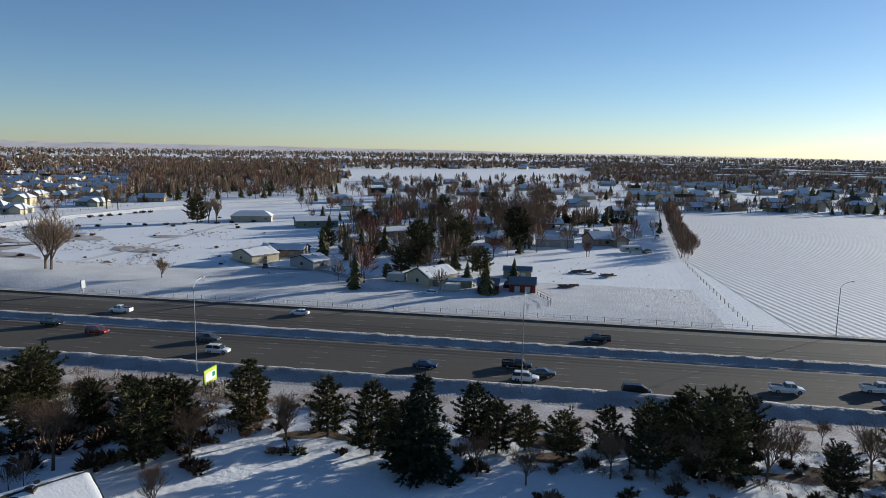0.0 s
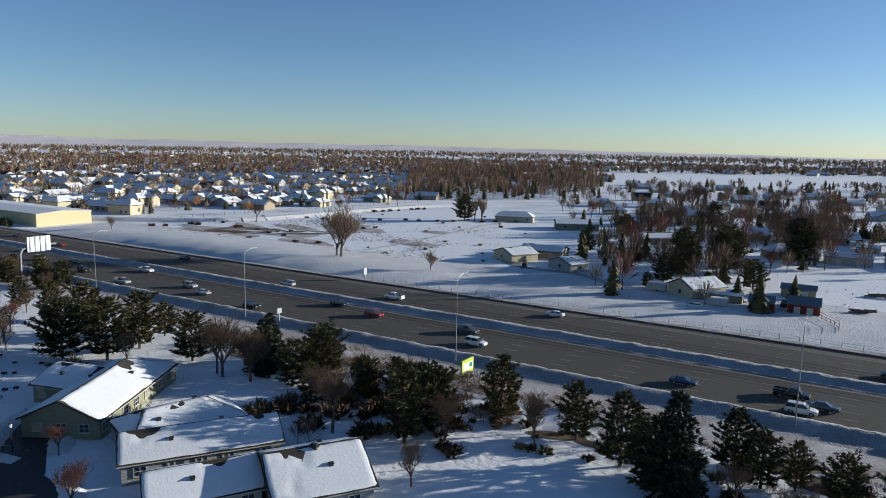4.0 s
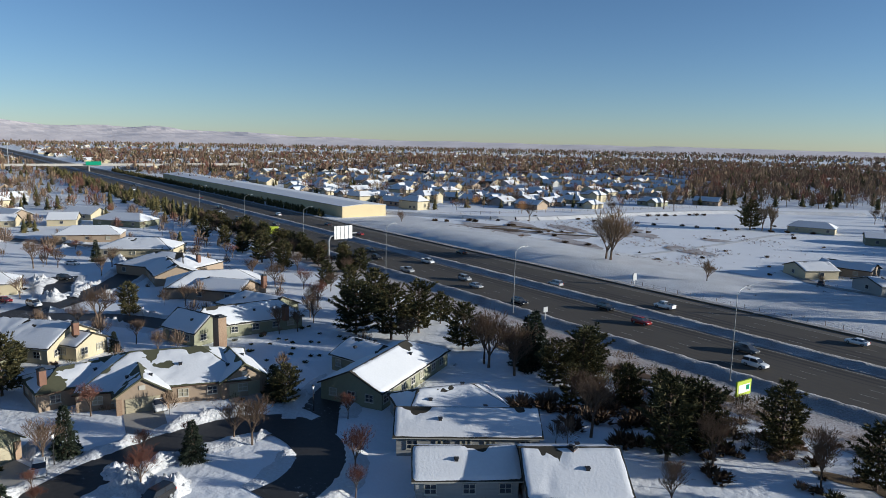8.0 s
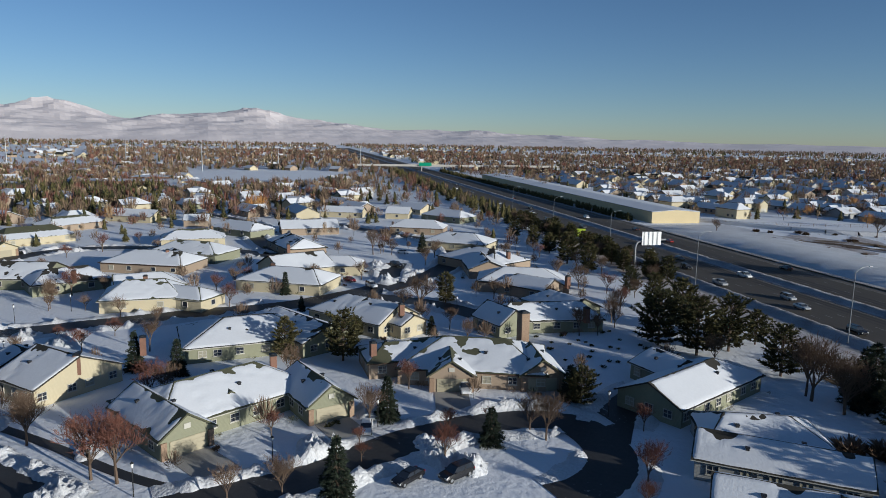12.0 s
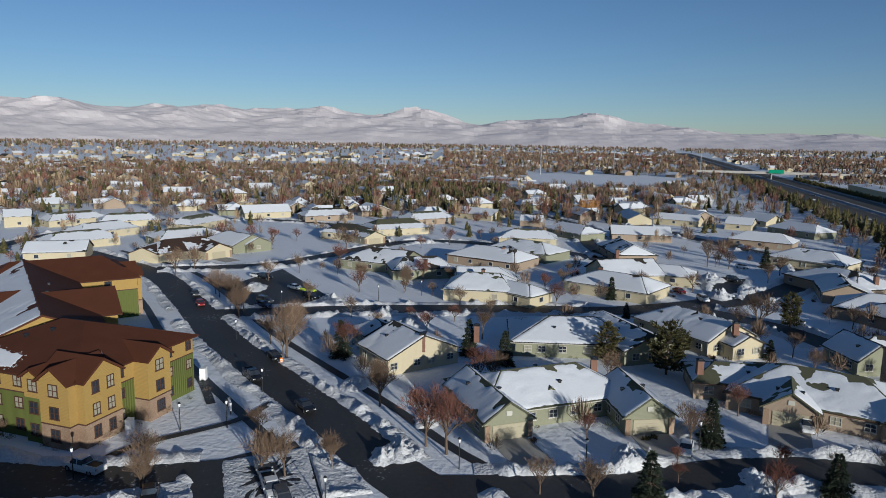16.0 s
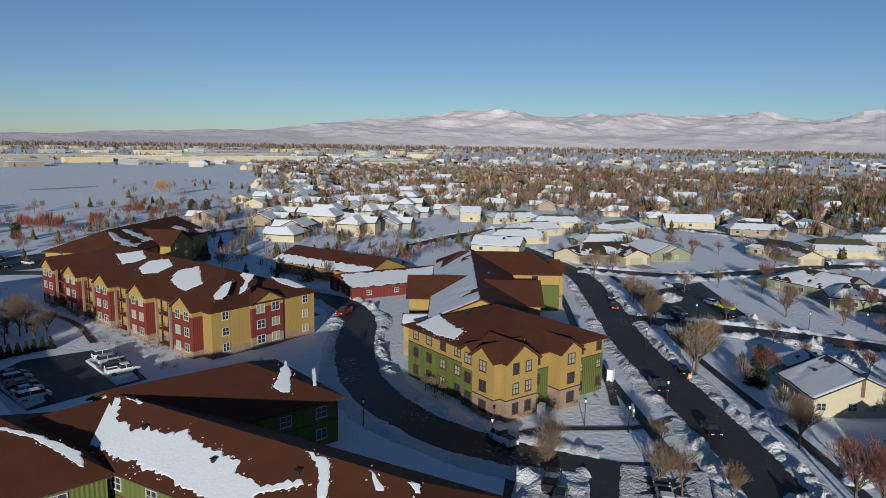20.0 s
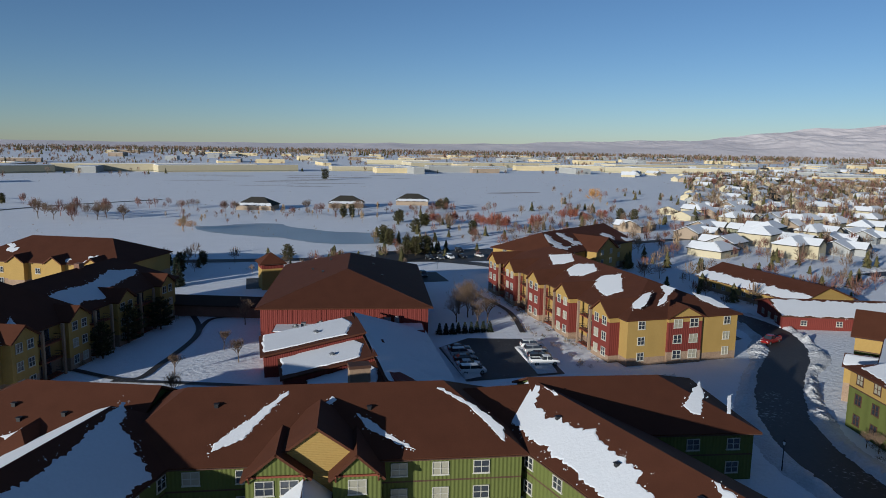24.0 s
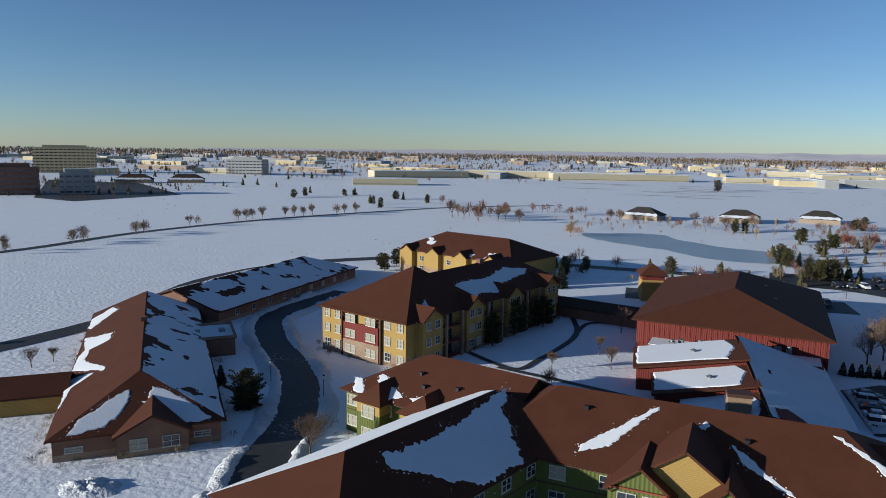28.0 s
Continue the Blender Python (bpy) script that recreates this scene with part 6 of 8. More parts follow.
# heaps where ploughs pushed the snow together
def heap(x, y, r, h):
    a = Acc()
    N, M = 26, 9
    rings = []
    for j in range(M + 1):
        f = j / M
        row = []
        for i in range(N):
            th = 6.283 * i / N
            rr = r * f * (1 + 0.35 * nz(math.cos(th) * 2 + x, math.sin(th) * 2 + y, 0.9, 1))
            px, py = x + rr * math.cos(th), y + rr * math.sin(th) * 0.7
            z = h * (1 - f ** 1.6) * (0.8 + 1.0 * nz(px, py, 0.9, 7) + 0.7 * nz(px, py, 2.4, 3))
            row.append((px, py, max(0.0, z) if f < 1 else -0.03))
        rings.append(row)
    for r0, r1 in zip(rings, rings[1:]):
        for i in range(N):
            a.face([r0[i], r1[i], r1[(i + 1) % N], r0[(i + 1) % N]])
    weld(solo("snow_mound", a, BANK, "rough heap of ploughed snow", "snow mound", "", "ploughed heaps"))


for x, y, r, h in ((-80, 31, 4.5, 1.9), (-76, 34, 3, 1.6), (-88, 16, 4, 1.5), (-84, 31, 3, 1.2), (-97, 26, 3.4, 1.4), (-152, 40, 6, 2.2), (-160, 46, 5, 1.9), (-148, 50, 5, 1.6), (-158, -30, 4, 1.5),
                   (-150, -22, 6, 2.0), (-168, -46, 5, 1.6), (-178, -70, 5, 1.6), (-86, -14, 4, 1.3), (-96, -12, 3, 1.0), (-110, -26, 4, 1.2), (-190, 56, 5, 1.8), (-104, -58, 3, 0.9),
                   (-84, -16, 3, 1.2), (40, -70, 3.5, 1.2), (46, -66, 3, 1.0), (-205, 40, 5, 1.6), (-214, 60, 6, 1.8), (-72, -104, 4, 1.0), (62, -64, 4, 0.8)):
    heap(x, y, r, h)


def island(pts, h, label):
    """A snowed-over planting island: lumpy top, sloped rim."""
    pts = [Vector(p) for p in pts]
    mid = sum(pts, Vector((0, 0))) / len(pts)
    ring = []
    for p, q in zip(pts, pts[1:] + pts[:1]):
        k = max(2, int((q - p).length / 0.6))
        ring += [p + (q - p) * i / k for i in range(k)]
    rows = []
    for f, zf in ((1.0, 0.0), (0.95, 0.7), (0.88, 1.0), (0.78, 0.8), (0.66, 0.6), (0.5, 0.5), (0.34, 0.5), (0.15, 0.5)):
        rows.append([(mid.x + (p.x - mid.x) * f, mid.y + (p.y - mid.y) * f, max(0.06, h * zf * (1 + 0.9 * nz(p.x * f, p.y * f, 0.9, 4) + 0.5 * nz(p.x * f, p.y * f, 2.3, 9)))) for p in ring])
    a = Acc()
    for r0, r1 in zip(rows, rows[1:]):
        for i in range(len(ring)):
            j = (i + 1) % len(ring)
            a.face([r0[i], r0[j], r1[j], r1[i]])
    a.face(rows[-1])
    weld(solo("snow_island", a, BANK, label, "snow bank", "", "car park islands"))


for pts in ([(-71, -46), (-75, -38), (-67.5, -34), (-63, -42)], [(-80, -36.5), (-85.5, -27), (-72.6, -21.4), (-68, -31)], [(-83, -25.8), (-80, -18.8), (-74.5, -15.5), (-72.5, -21)],
            [(-54, -113), (-50, -113), (-52, -130), (-57, -131)], [(-36, -113), (-39.5, -114), (-41, -135), (-37, -133)]):
    island(pts, 0.2 if pts[0][0] < -69 and pts[0][0] > -81 else 0.45, "snow-covered planting island at a car park")
# paths shovelled through the court
for k, (line, wd) in enumerate((([(32, -134), (21, -126), (17, -134), (12.4, -150), (12, -160), (14.3, -172)], 1.3), ([(24, -126), (13, -122.4), (6, -120), (-2, -117), (-8, -116)], 1.3), ([(12.4, -150), (10, -166), (3.4, -168)], 1.2),
                       ([(-98, -46), (-110, -54), (-118, -64)], 1.4), ([(-74, -52), (-82, -50), (-92, -40), (-100, -37)], 1.4), ([(-58, -140), (-62, -160), (-60, -180)], 1.3))):
    street(line, wd, None, "path", "shovelled path through a snowy court")
# ---- vehicles ----
PAINTS = {"white": (0.7, 0.7, 0.69), "black": (0.012, 0.012, 0.014), "silver": (0.38, 0.39, 0.40), "red": (0.22, 0.015, 0.012), "blue": (0.02, 0.035, 0.09), "grey": (0.09, 0.095, 0.10), "lime": (0.45, 0.6, 0.01),
          "green": (0.02, 0.05, 0.03)}
PAINTMAT = {k: material("car_paint_" + k, c, 0.25, 0.2 if k in ("silver", "grey", "blue") else 0.0, vary=0.04, spec=0.6) for k, c in PAINTS.items()}
LAMPRED = material("tail_lamp", (0.35, 0.01, 0.01), 0.3)
LAMPCLEAR = material("head_lamp", (0.6, 0.6, 0.58), 0.2)
SHAPES = {                                  # length, width, deck height, roof height, side profile of the cabin
    "sedan": (4.7, 1.8, 0.98, 1.45, (-1.75, -1.15, 0.35, 1.15)),
    "suv": (4.8, 1.9, 1.12, 1.78, (-2.3, -2.0, 0.45, 1.2)),
    "van": (5.0, 1.95, 1.15, 1.8, (-2.4, -2.15, 0.9, 1.85)),
    "pickup": (5.7, 1.95, 1.15, 1.85, (-0.55, -0.35, 1.05, 1.6)),
}
MADE = {}
CARRND = random.Random(21)


def car(kind, paint, x, y, deg, z=0.3, where="on the freeway", group="freeway traffic"):
    key = (kind, paint)
    label = f"{paint} {'pickup truck' if kind == 'pickup' else kind} {where}"
    if key in MADE:
        ob = copy_thing(MADE[key], pose(x, y, z, 0, 0, deg))
        return tagged(ob, label, "pickup truck" if kind == "pickup" else "car", group)
    L, W, deck, top, (c0, c1, c2, c3) = SHAPES[kind]
    ob = thing("pickup_truck" if kind == "pickup" else "car", 0, 0, 0, label, "pickup truck" if kind == "pickup" else "car", group)
    pm = PAINTMAT[paint]
    # body: rounded loft along the length
    a = Acc()
    secs = []
    for f, wz, zl, zh in ((-0.5, 0.86, 0.45, deck * 0.86), (-0.47, 0.96, 0.32, deck), (-0.3, 1.0, 0.28, deck), (0.15, 1.0, 0.28, deck), (0.38, 0.97, 0.3, deck * 0.9), (0.47, 0.9, 0.34, deck * 0.8), (0.5, 0.76, 0.45, deck * 0.66)):
        w = W / 2 * wz
        secs.append([(f * L, -w * 0.94, zl), (f * L, -w, (zl + zh) / 2), (f * L, -w * 0.9, zh), (f * L, w * 0.9, zh), (f * L, w, (zl + zh) / 2), (f * L, w * 0.94, zl)])
    for s0, s1 in zip(secs, secs[1:]):
        for i in range(6):
            j = (i + 1) % 6
            a.face([s0[i], s1[i], s1[j], s0[j]])
    a.face(secs[0])
    a.face(secs[-1][::-1])
    part("body", a, pm, ob)
    a = Acc()
    wl, wt = W / 2 * 0.88, W / 2 * 0.72
    a.hull([(c0, -wl, deck - 0.02), (c3, -wl, deck - 0.04), (c3, wl, deck - 0.04), (c0, wl, deck - 0.02)], [(c1, -wt, top - 0.06), (c2, -wt, top - 0.06), (c2, wt, top - 0.06), (c1, wt, top - 0.06)])
    part("glasshouse", a, GLASS, ob)
    a = Acc()
    a.hull([(c1 - 0.05, -wt - 0.03, top - 0.08), (c2 + 0.05, -wt - 0.03, top - 0.08), (c2 + 0.05, wt + 0.03, top - 0.08), (c1 - 0.05, wt + 0.03, top - 0.08)],
           [(c1 + 0.1, -wt + 0.08, top), (c2 - 0.1, -wt + 0.08, top), (c2 - 0.1, wt - 0.08, top), (c1 + 0.1, wt - 0.08, top)])
    part("car_roof", a, pm, ob)
    for xx in ((c1 + c2) / 2 - 0.05,):
        for s in (-1, 1):
            a = Acc()
            a.hull([(xx + 0.0, s * wl * 1.005, deck - 0.02), (xx + 0.1, s * wl * 1.005, deck - 0.02), (xx + 0.1, s * wl * 0.96, deck - 0.02), (xx, s * wl * 0.96, deck - 0.02)],
                   [(xx + 0.0, s * wt * 1.02, top - 0.07), (xx + 0.1, s * wt * 1.02, top - 0.07), (xx + 0.1, s * wt * 0.97, top - 0.07), (xx, s * wt * 0.97, top - 0.07)])
            part("pillar", a, pm, ob)
    if kind == "pickup":
        a = Acc()
        a.box(-1.75, 0, deck + 0.005, 1.9, W * 0.74, 0.02)
        part("bed_floor", a, BLACK, ob)
        for s in (-1, 1):
            a = Acc()
            a.box(-1.75, s * W * 0.42, deck - 0.05, 2.2, 0.1, 0.22)
            part("bed_side", a, pm, ob)
        a = Acc()
        a.box(-2.78, 0, deck - 0.3, 0.08, W * 0.8, 0.46)
        part("tailgate", a, pm, ob)
    for s in (-1, 1):
        a = Acc()
        a.box(L * 0.48, s * W * 0.34, deck * 0.6, 0.14, 0.4, 0.16)
        part("headlight", a, LAMPCLEAR, ob)
        a = Acc()
        a.box(-L * 0.49, s * W * 0.38, deck * 0.68, 0.1, 0.22, 0.25)
        part("tail_light", a, LAMPRED, ob)
        a = Acc()
        a.box(c3 - 0.25, s * W * 0.52, deck - 0.02, 0.14, 0.2, 0.14)
        part("mirror", a, pm, ob)
    for fx in (-0.3, 0.32):
        for s in (-1, 1):
            a = Acc()
            cx, cy, r = fx * L, s * (W / 2 - 0.12), 0.35 if kind in ("sedan",) else 0.39
            a.tube((cx, cy - 0.11, r), (cx, cy + 0.11, r), r, r, 14)
            wh = part("wheel", a, RUBBER, ob)
            a = Acc()
            a.tube((cx, cy + s * 0.10, r), (cx, cy + s * 0.125, r), r * 0.62, r * 0.55, 10)
            part("rim", a, METAL, wh)
    ob.location = (x, y, z)
    ob.rotation_euler = (0, 0, radians(deg))
    MADE[key] = ob
    return ob


HWDEG = math.degrees(HW)
# near carriageway flows east, far carriageway west: (kind, paint, s, n)
for kind, paint, s, n in (("suv", "black", -112, 137.5), ("suv", "red", -98, 133.6), ("suv", "grey", -72, 133.7), ("suv", "white", -66, 126.3), ("sedan", "blue", -24, 126.3), ("pickup", "black", -7, 130), ("sedan", "grey", -2, 126.4),
                          ("suv", "white", -5, 122.7), ("van", "black", 14, 119.9), ("pickup", "white", 40, 126.4), ("pickup", "white", 56, 130), ("sedan", "silver", 56, 122.6), ("pickup", "black", 68, 120.8), ("pickup", "black", 9, 157),
                          ("suv", "silver", -160, 130), ("pickup", "white", -190, 137.6), ("suv", "black", -205, 126.4), ("sedan", "grey", -222, 133.7), ("suv", "white", -236, 130), ("sedan", "silver", -150, 126.3), ("suv", "black", -128, 122.8),
                          ("pickup", "silver", -180, 122.6), ("sedan", "black", -258, 137.5), ("suv", "white", -290, 126.3), ("pickup", "grey", -310, 133.7), ("sedan", "red", -262, 157), ("suv", "silver", -140, 153.2), ("sedan", "white", -62, 164.5),
                          ("pickup", "white", -105, 157), ("sedan", "black", -200, 164.6), ("suv", "grey", -340, 126.3), ("sedan", "white", -375, 130), ("suv", "black", -400, 137.5), ("sedan", "silver", -430, 126), ("van", "white", -350, 157),
                          ("suv", "black", -470, 153.2), ("sedan", "grey", -520, 130), ("suv", "white", -560, 126.3), ("sedan", "black", -610, 137.5), ("suv", "grey", 95, 126.3), ("sedan", "black", -300, 160.8)):
    far = n > 146
    x, y, _ = hw(s, n - 2.6 if not far else 145.6 + (n - 153.2) * 1.02)
    car(kind, paint, x, y, HWDEG + (180 if far else 0), 0.31)
for kind, paint, x, y, deg in (("sedan", "white", -91, 24, -18), ("suv", "white", -101, 43.5, -15), ("sedan", "black", -75, 25, -60), ("suv", "black", -74, 31, -70), ("sedan", "black", -121, -44, 40), ("sedan", "black", -98, -31, 40),
                               ("pickup", "black", -110, -44, 40), ("sedan", "grey", -168, -82, 35), ("sedan", "red", -158, -76, 35), ("suv", "white", -184, 50, 10), ("sedan", "red", -193, 46, 20), ("suv", "black", -212, 66, 30),
                               ("pickup", "white", -75.2, -52, 255), ("pickup", "white", -73.4, -27.5, 30), ("sedan", "silver", -77.6, -30, 30), ("pickup", "black", -69.3, -40.3, 205), ("sedan", "black", -66.5, -37.5, 205), ("suv", "grey", -70.5, -25, 30),
                               ("sedan", "lime", -177, -54.5, 60), ("sedan", "white", -179.5, -59, 60), ("suv", "black", -169.2, -51.5, 60), ("sedan", "blue", -158.8, -60.2, 60), ("sedan", "white", -193, -75, 60), ("suv", "black", -191, -71.6, 60), ("suv", "grey", -163, -61.4, 60),
                               ("pickup", "white", -53.5, -118, 172), ("suv", "white", -55.5, -129, 172), ("suv", "silver", -54.8, -125.4, 172), ("sedan", "black", -54.2, -122, 172), ("sedan", "grey", -40, -130, 175), ("suv", "silver", -39.6, -126.6, 175),
                               ("sedan", "black", -39.2, -123.2, 175), ("sedan", "silver", -38.8, -119.8, 175), ("van", "white", -38.4, -116, 175), ("suv", "black", -94, -132, 100), ("pickup", "red", -108, -121, 20), ("suv", "silver", -96, -126, 100),
                               ("sedan", "black", -98, -140, 100), ("suv", "white", -10, -208, 90), ("sedan", "black", -16, -209, 90), ("suv", "grey", -22, -208, 90), ("sedan", "silver", -30, -209, 90), ("pickup", "black", -36, -208, 90),
                               ("suv", "black", -42, -209, 90), ("sedan", "white", -48, -208, 90), ("suv", "grey", -52, -209, 90), ("suv", "black", -62, -240, 100), ("sedan", "grey", -66, -240.5, 100), ("suv", "white", -70, -241, 100), ("sedan", "black", -75, -242, 100), ("suv", "grey", -64, -254, 100), ("sedan", "black", -69, -254.5, 100), ("sedan", "white", -82, -243, 100), ("suv", "black", -78, -256, 100), ("suv", "red", 130, -104, 50), ("pickup", "black", 134, -98, 50), ("sedan", "white", -236, 76, 30)):
    car(kind, paint, x, y, deg, 0.08, "parked among snow banks", "parked cars")


# ---- freeway lamps, signs, fences ----
def freeway_lamp(x, y, h, deg):
    ob = thing("street_lamp", x, y, 0, "tall galvanised freeway lamp with one curved arm", "street lamp", "freeway lamps")
    a = Acc()
    a.tube((x, y, 0), (x, y, h), 0.11, 0.06, 8)
    part("pole", a, METAL, ob)
    a = Acc()
    a.tube((x, y, -0.05), (x, y, 0.5), 0.3, 0.28, 8)
    part("footing", a, CONCRETE, ob)
    a = Acc()
    c, s = math.cos(radians(deg)), math.sin(radians(deg))
    pts = [(x + c * r, y + s * r, h + z) for r, z in ((0, 0), (0.8, 0.75), (2.0, 1.15), (3.2, 1.25))]
    for p, q in zip(pts, pts[1:]):
        a.tube(p, q, 0.045, 0.04, 6)
    part("arm", a, METAL, ob)
    a = Acc()
    a.box(pts[-1][0] + c * 0.3, pts[-1][1] + s * 0.3, h + 1.17, 0.8, 0.32, 0.16, radians(deg))
    part("lamp_head", a, METAL, ob)


for x, y, h, d in ((-44.3, 121.6, 16.0, 80), (13.9, 112.3, 16.0, 80), (90.5, 153.5, 11.5, 20), (-100.8, 131.2, 15.5, 80), (-158, 140.5, 15, 80), (-215.3, 150.1, 15, 80), (-276.8, 161.5, 15, 80), (-340, 172.5, 15, 80), (72, 102, 15, 80)):
    freeway_lamp(x, y, h, d)


def post_lamp(x, y):
    ob = thing("street_lamp", x, y, 0, "black post lamp with a lantern head in snow", "street lamp", "post lamps")
    a = Acc()
    a.tube((x, y, 0), (x, y, 3.6), 0.08, 0.05, 8)
    part("pole", a, BLACK, ob)
    a = Acc()
    a.tube((x, y, 3.6), (x, y, 4.1), 0.12, 0.2, 6)
    part("lantern", a, SIGNWHITE, ob)
    a = Acc()
    a.tube((x, y, 4.1), (x, y, 4.35), 0.26, 0.03, 6)
    part("lantern_cap", a, BLACK, ob)


for x, y in ((-92, 26), (-84, 60), (-88, -46), (-73, -52), (-66, -70), (-90, -40), (-104, -40), (-70, -20), (-82, -6), (-160, -56), (-170, -34), (-178, -24), (-140, -30), (60, -104), (48, -100), (-20, -226), (-60, -222),
             (36, -60), (-62, -16), (-84, 10), (-150, 62), (-132, -56)):
    post_lamp(x, y)


def board_sign(name, x, y, deg, w, h, z, mats, label, legs=2):
    ob = thing(name, x, y, 0, label, "sign")
    c, s = math.cos(radians(deg)), math.sin(radians(deg))
    for k in ((-1, 1) if legs == 2 else (0,)):
        a = Acc()
        a.box(x + c * k * w * 0.38, y + s * k * w * 0.38, 0, 0.16, 0.16, z + h, radians(deg))
        part("post", a, METAL if legs == 1 else WOOD, ob)
    a = Acc()
    a.box(x - s * 0.0, y + c * 0.0, z, w, 0.3, h, radians(deg))
    board = part("board", a, mats[0], ob)
    return ob, board, c, s


# lime billboard facing the freeway, blank plates on it
ob, board, c, s = board_sign("billboard", -38.8, 112.6, 78, 3.9, 2.5, 1.5, [SIGNLIME], "lime green billboard with a white panel on two posts")
for k in (-1, 1):
    a = Acc()
    a.box(-38.8 + s * 0.17 * k, 112.6 - c * 0.17 * k, 2.0, 3.1, 0.04, 1.4, radians(78))
    part("panel", a, SIGNWHITE, board)
    a = Acc()
    a.box(-38.8 + s * 0.2 * k + c * 0.9, 112.6 - c * 0.2 * k + s * 0.9, 2.4, 0.9, 0.03, 0.8, radians(78))
    part("emblem", a, SIGNGREEN, board)
ob, board, c, s = board_sign("billboard", *hw(-268, 112)[:2], 60, 4.6, 3.2, 2.4, [SIGNLIME], "lime green billboard beside the freeway hedge")

# cantilever sign over the shoulder, seen from its back
sx, sy, _ = hw(-214.5, 110)
can = thing("overhead_sign", sx, sy, 0, "cantilevered freeway sign on a curved steel mast, seen from the back", "road sign")
a = Acc()
pts = [hw(-214.5, 110, 0), hw(-214.5, 110, 6.5), hw(-214.5, 110.6, 7.9), hw(-214.5, 112.5, 8.6), hw(-214.5, 121, 8.8)]
for p, q in zip(pts, pts[1:]):
    a.tube(p, q, 0.35, 0.33, 10)
part("mast", a, METAL, can)
for k, (n0, w) in enumerate(((115.4, 7.0),)):
    a = Acc()
    x, y, _ = hw(-213.9, n0)
    a.box(x, y, 7.0, 0.2, w, 4.6, HW)
    pn = part("sign_panel", a, SIGNWHITE, can)
    for j in range(4):
        a = Acc()
        x2, y2, _ = hw(-213.6, n0 - w / 2 + 0.8 + j * 1.6)
        a.box(x2, y2, 7.0, 0.12, 0.14, 4.6, HW)
        part("stiffener", a, METAL, pn)
for s_, n_, w_, h_, z_, lab in ((-128, 166.5, 1.6, 2.2, 1.8, "small white freeway sign seen from the back"), (-112, 113.5, 1.4, 1.2, 2.6, "small white freeway sign beside the near lanes"), (86, 166.5, 1.3, 2.0, 1.0, "small white sign at the field corner")):
    x, y, _ = hw(s_, n_)
    board_sign("road_sign", x, y, 90 + HWDEG, w_, h_, z_, [METAL], lab, 1)
# monument sign by the corner building
ob, board, c, s = board_sign("notice_board", -95.5, -41.9, 30, 2.4, 1.2, 0.7, [SIGNWHITE], "white notice board on the snowy lawn")
bar = thing("traffic_barrel", -119, -42, 0, "orange traffic barrel in the snow bank", "barrel")
a = Acc()
a.tube((-119, -42, 0), (-119, -42, 1.0), 0.32, 0.26, 10)
part("drum", a, ORANGE, bar)
for z in (0.35, 0.65):
    a = Acc()
    a.tube((-119, -42, z), (-119, -42, z + 0.12), 0.31, 0.3, 10)
    part("band", a, SIGNWHITE, bar)


def fence(line, h, gap, mat, label, rails=2, thick=0.04):
    x0, y0 = line[0]
    ob = thing("fence", x0, y0, 0, label, "fence")
    for (xa, ya), (xb, yb) in zip(line, line[1:]):
        d = Vector((xb - xa, yb - ya))
        k = max(1, int(d.length / gap))
        for i in range(k):
            p = Vector((xa, ya)) + d * i / k
            a = Acc()
            a.box(p.x, p.y, 0, thick * 2 + 0.06, thick * 2 + 0.06, h)
            part("post", a, mat, ob)
        for r in range(rails):
            a = Acc()
            z = h * (0.45 + 0.45 * r)
            a.tube((xa, ya, z), (xb, yb, z), thick, thick, 4)
            part("rail", a, mat, ob)


fence([(-100, 188), (-60, 180.5), (0, 171), (60, 160.5), (78, 157.5)], 1.3, 4, WOOD, "weathered post and wire fence along the freeway verge", 2, 0.012)
fence([(74, 162), (92, 262), (122, 370), (150, 465)], 1.3, 5, WOOD, "weathered fence along the furrowed field", 2, 0.02)
fence([(26, 196), (30, 184), (29, 178)], 1.5, 2, WOOD, "weathered corral fence beside the red sheds", 3)
fence([(-300, 250), (-273, 276), (-235, 370), (-198, 466)], 1.8, 6, WOOD, "long weathered fence along the canal bank")
# ---- the town round about ----
def inside(poly, x, y):
    c = False
    j = len(poly) - 1
    for i in range(len(poly)):
        (xi, yi), (xj, yj) = poly[i], poly[j]
        if (yi > y) != (yj > y) and x < (xj - xi) * (y - yi) / (yj - yi) + xi:
            c = not c
        j = i
    return c


Z_NORTH = [(-310, 275), (-245, 385), (-200, 500), (-225, 560), (-480, 1180), (-900, 1150), (-900, 470), (-670, 360)]
Z_WOODS = [(-225, 470), (-160, 520), (-95, 560), (-100, 720), (-230, 1260), (-500, 1180)]
Z_FARM = [(-60, 300), (60, 260), (140, 400), (180, 800), (-90, 830), (-95, 480)]
Z_EAST = [(150, 478), (620, 440), (1600, 900), (1500, 2300), (330, 2300), (330, 1500), (210, 960)]
Z_WEST = [(-350, -240), (-350, 95), (-560, 150), (-870, 190), (-900, -500), (-420, -330), (-300, -240)]
Z_SW = [(-215, -225), (-235, -330), (-390, -560), (-640, -930), (-900, -950), (-900, -480), (-420, -330), (-300, -240)]
Z_SCHOOL = [(-590, 10), (-860, 10), (-860, 180), (-740, 190), (-590, 110)]
Z_PLAIN = [(-184, 1238), (312, 1496), (206, 948), (-111, 839)]
BARREN = [[(130, -200), (420, -350), (560, -700), (-140, -900), (-260, -620), (-190, -400), (-150, -300), (-40, -240)], Z_SCHOOL, Z_PLAIN]
trnd = random.Random(77)


def hwn(x, y):
    return -x * math.sin(HW) + y * math.cos(HW)


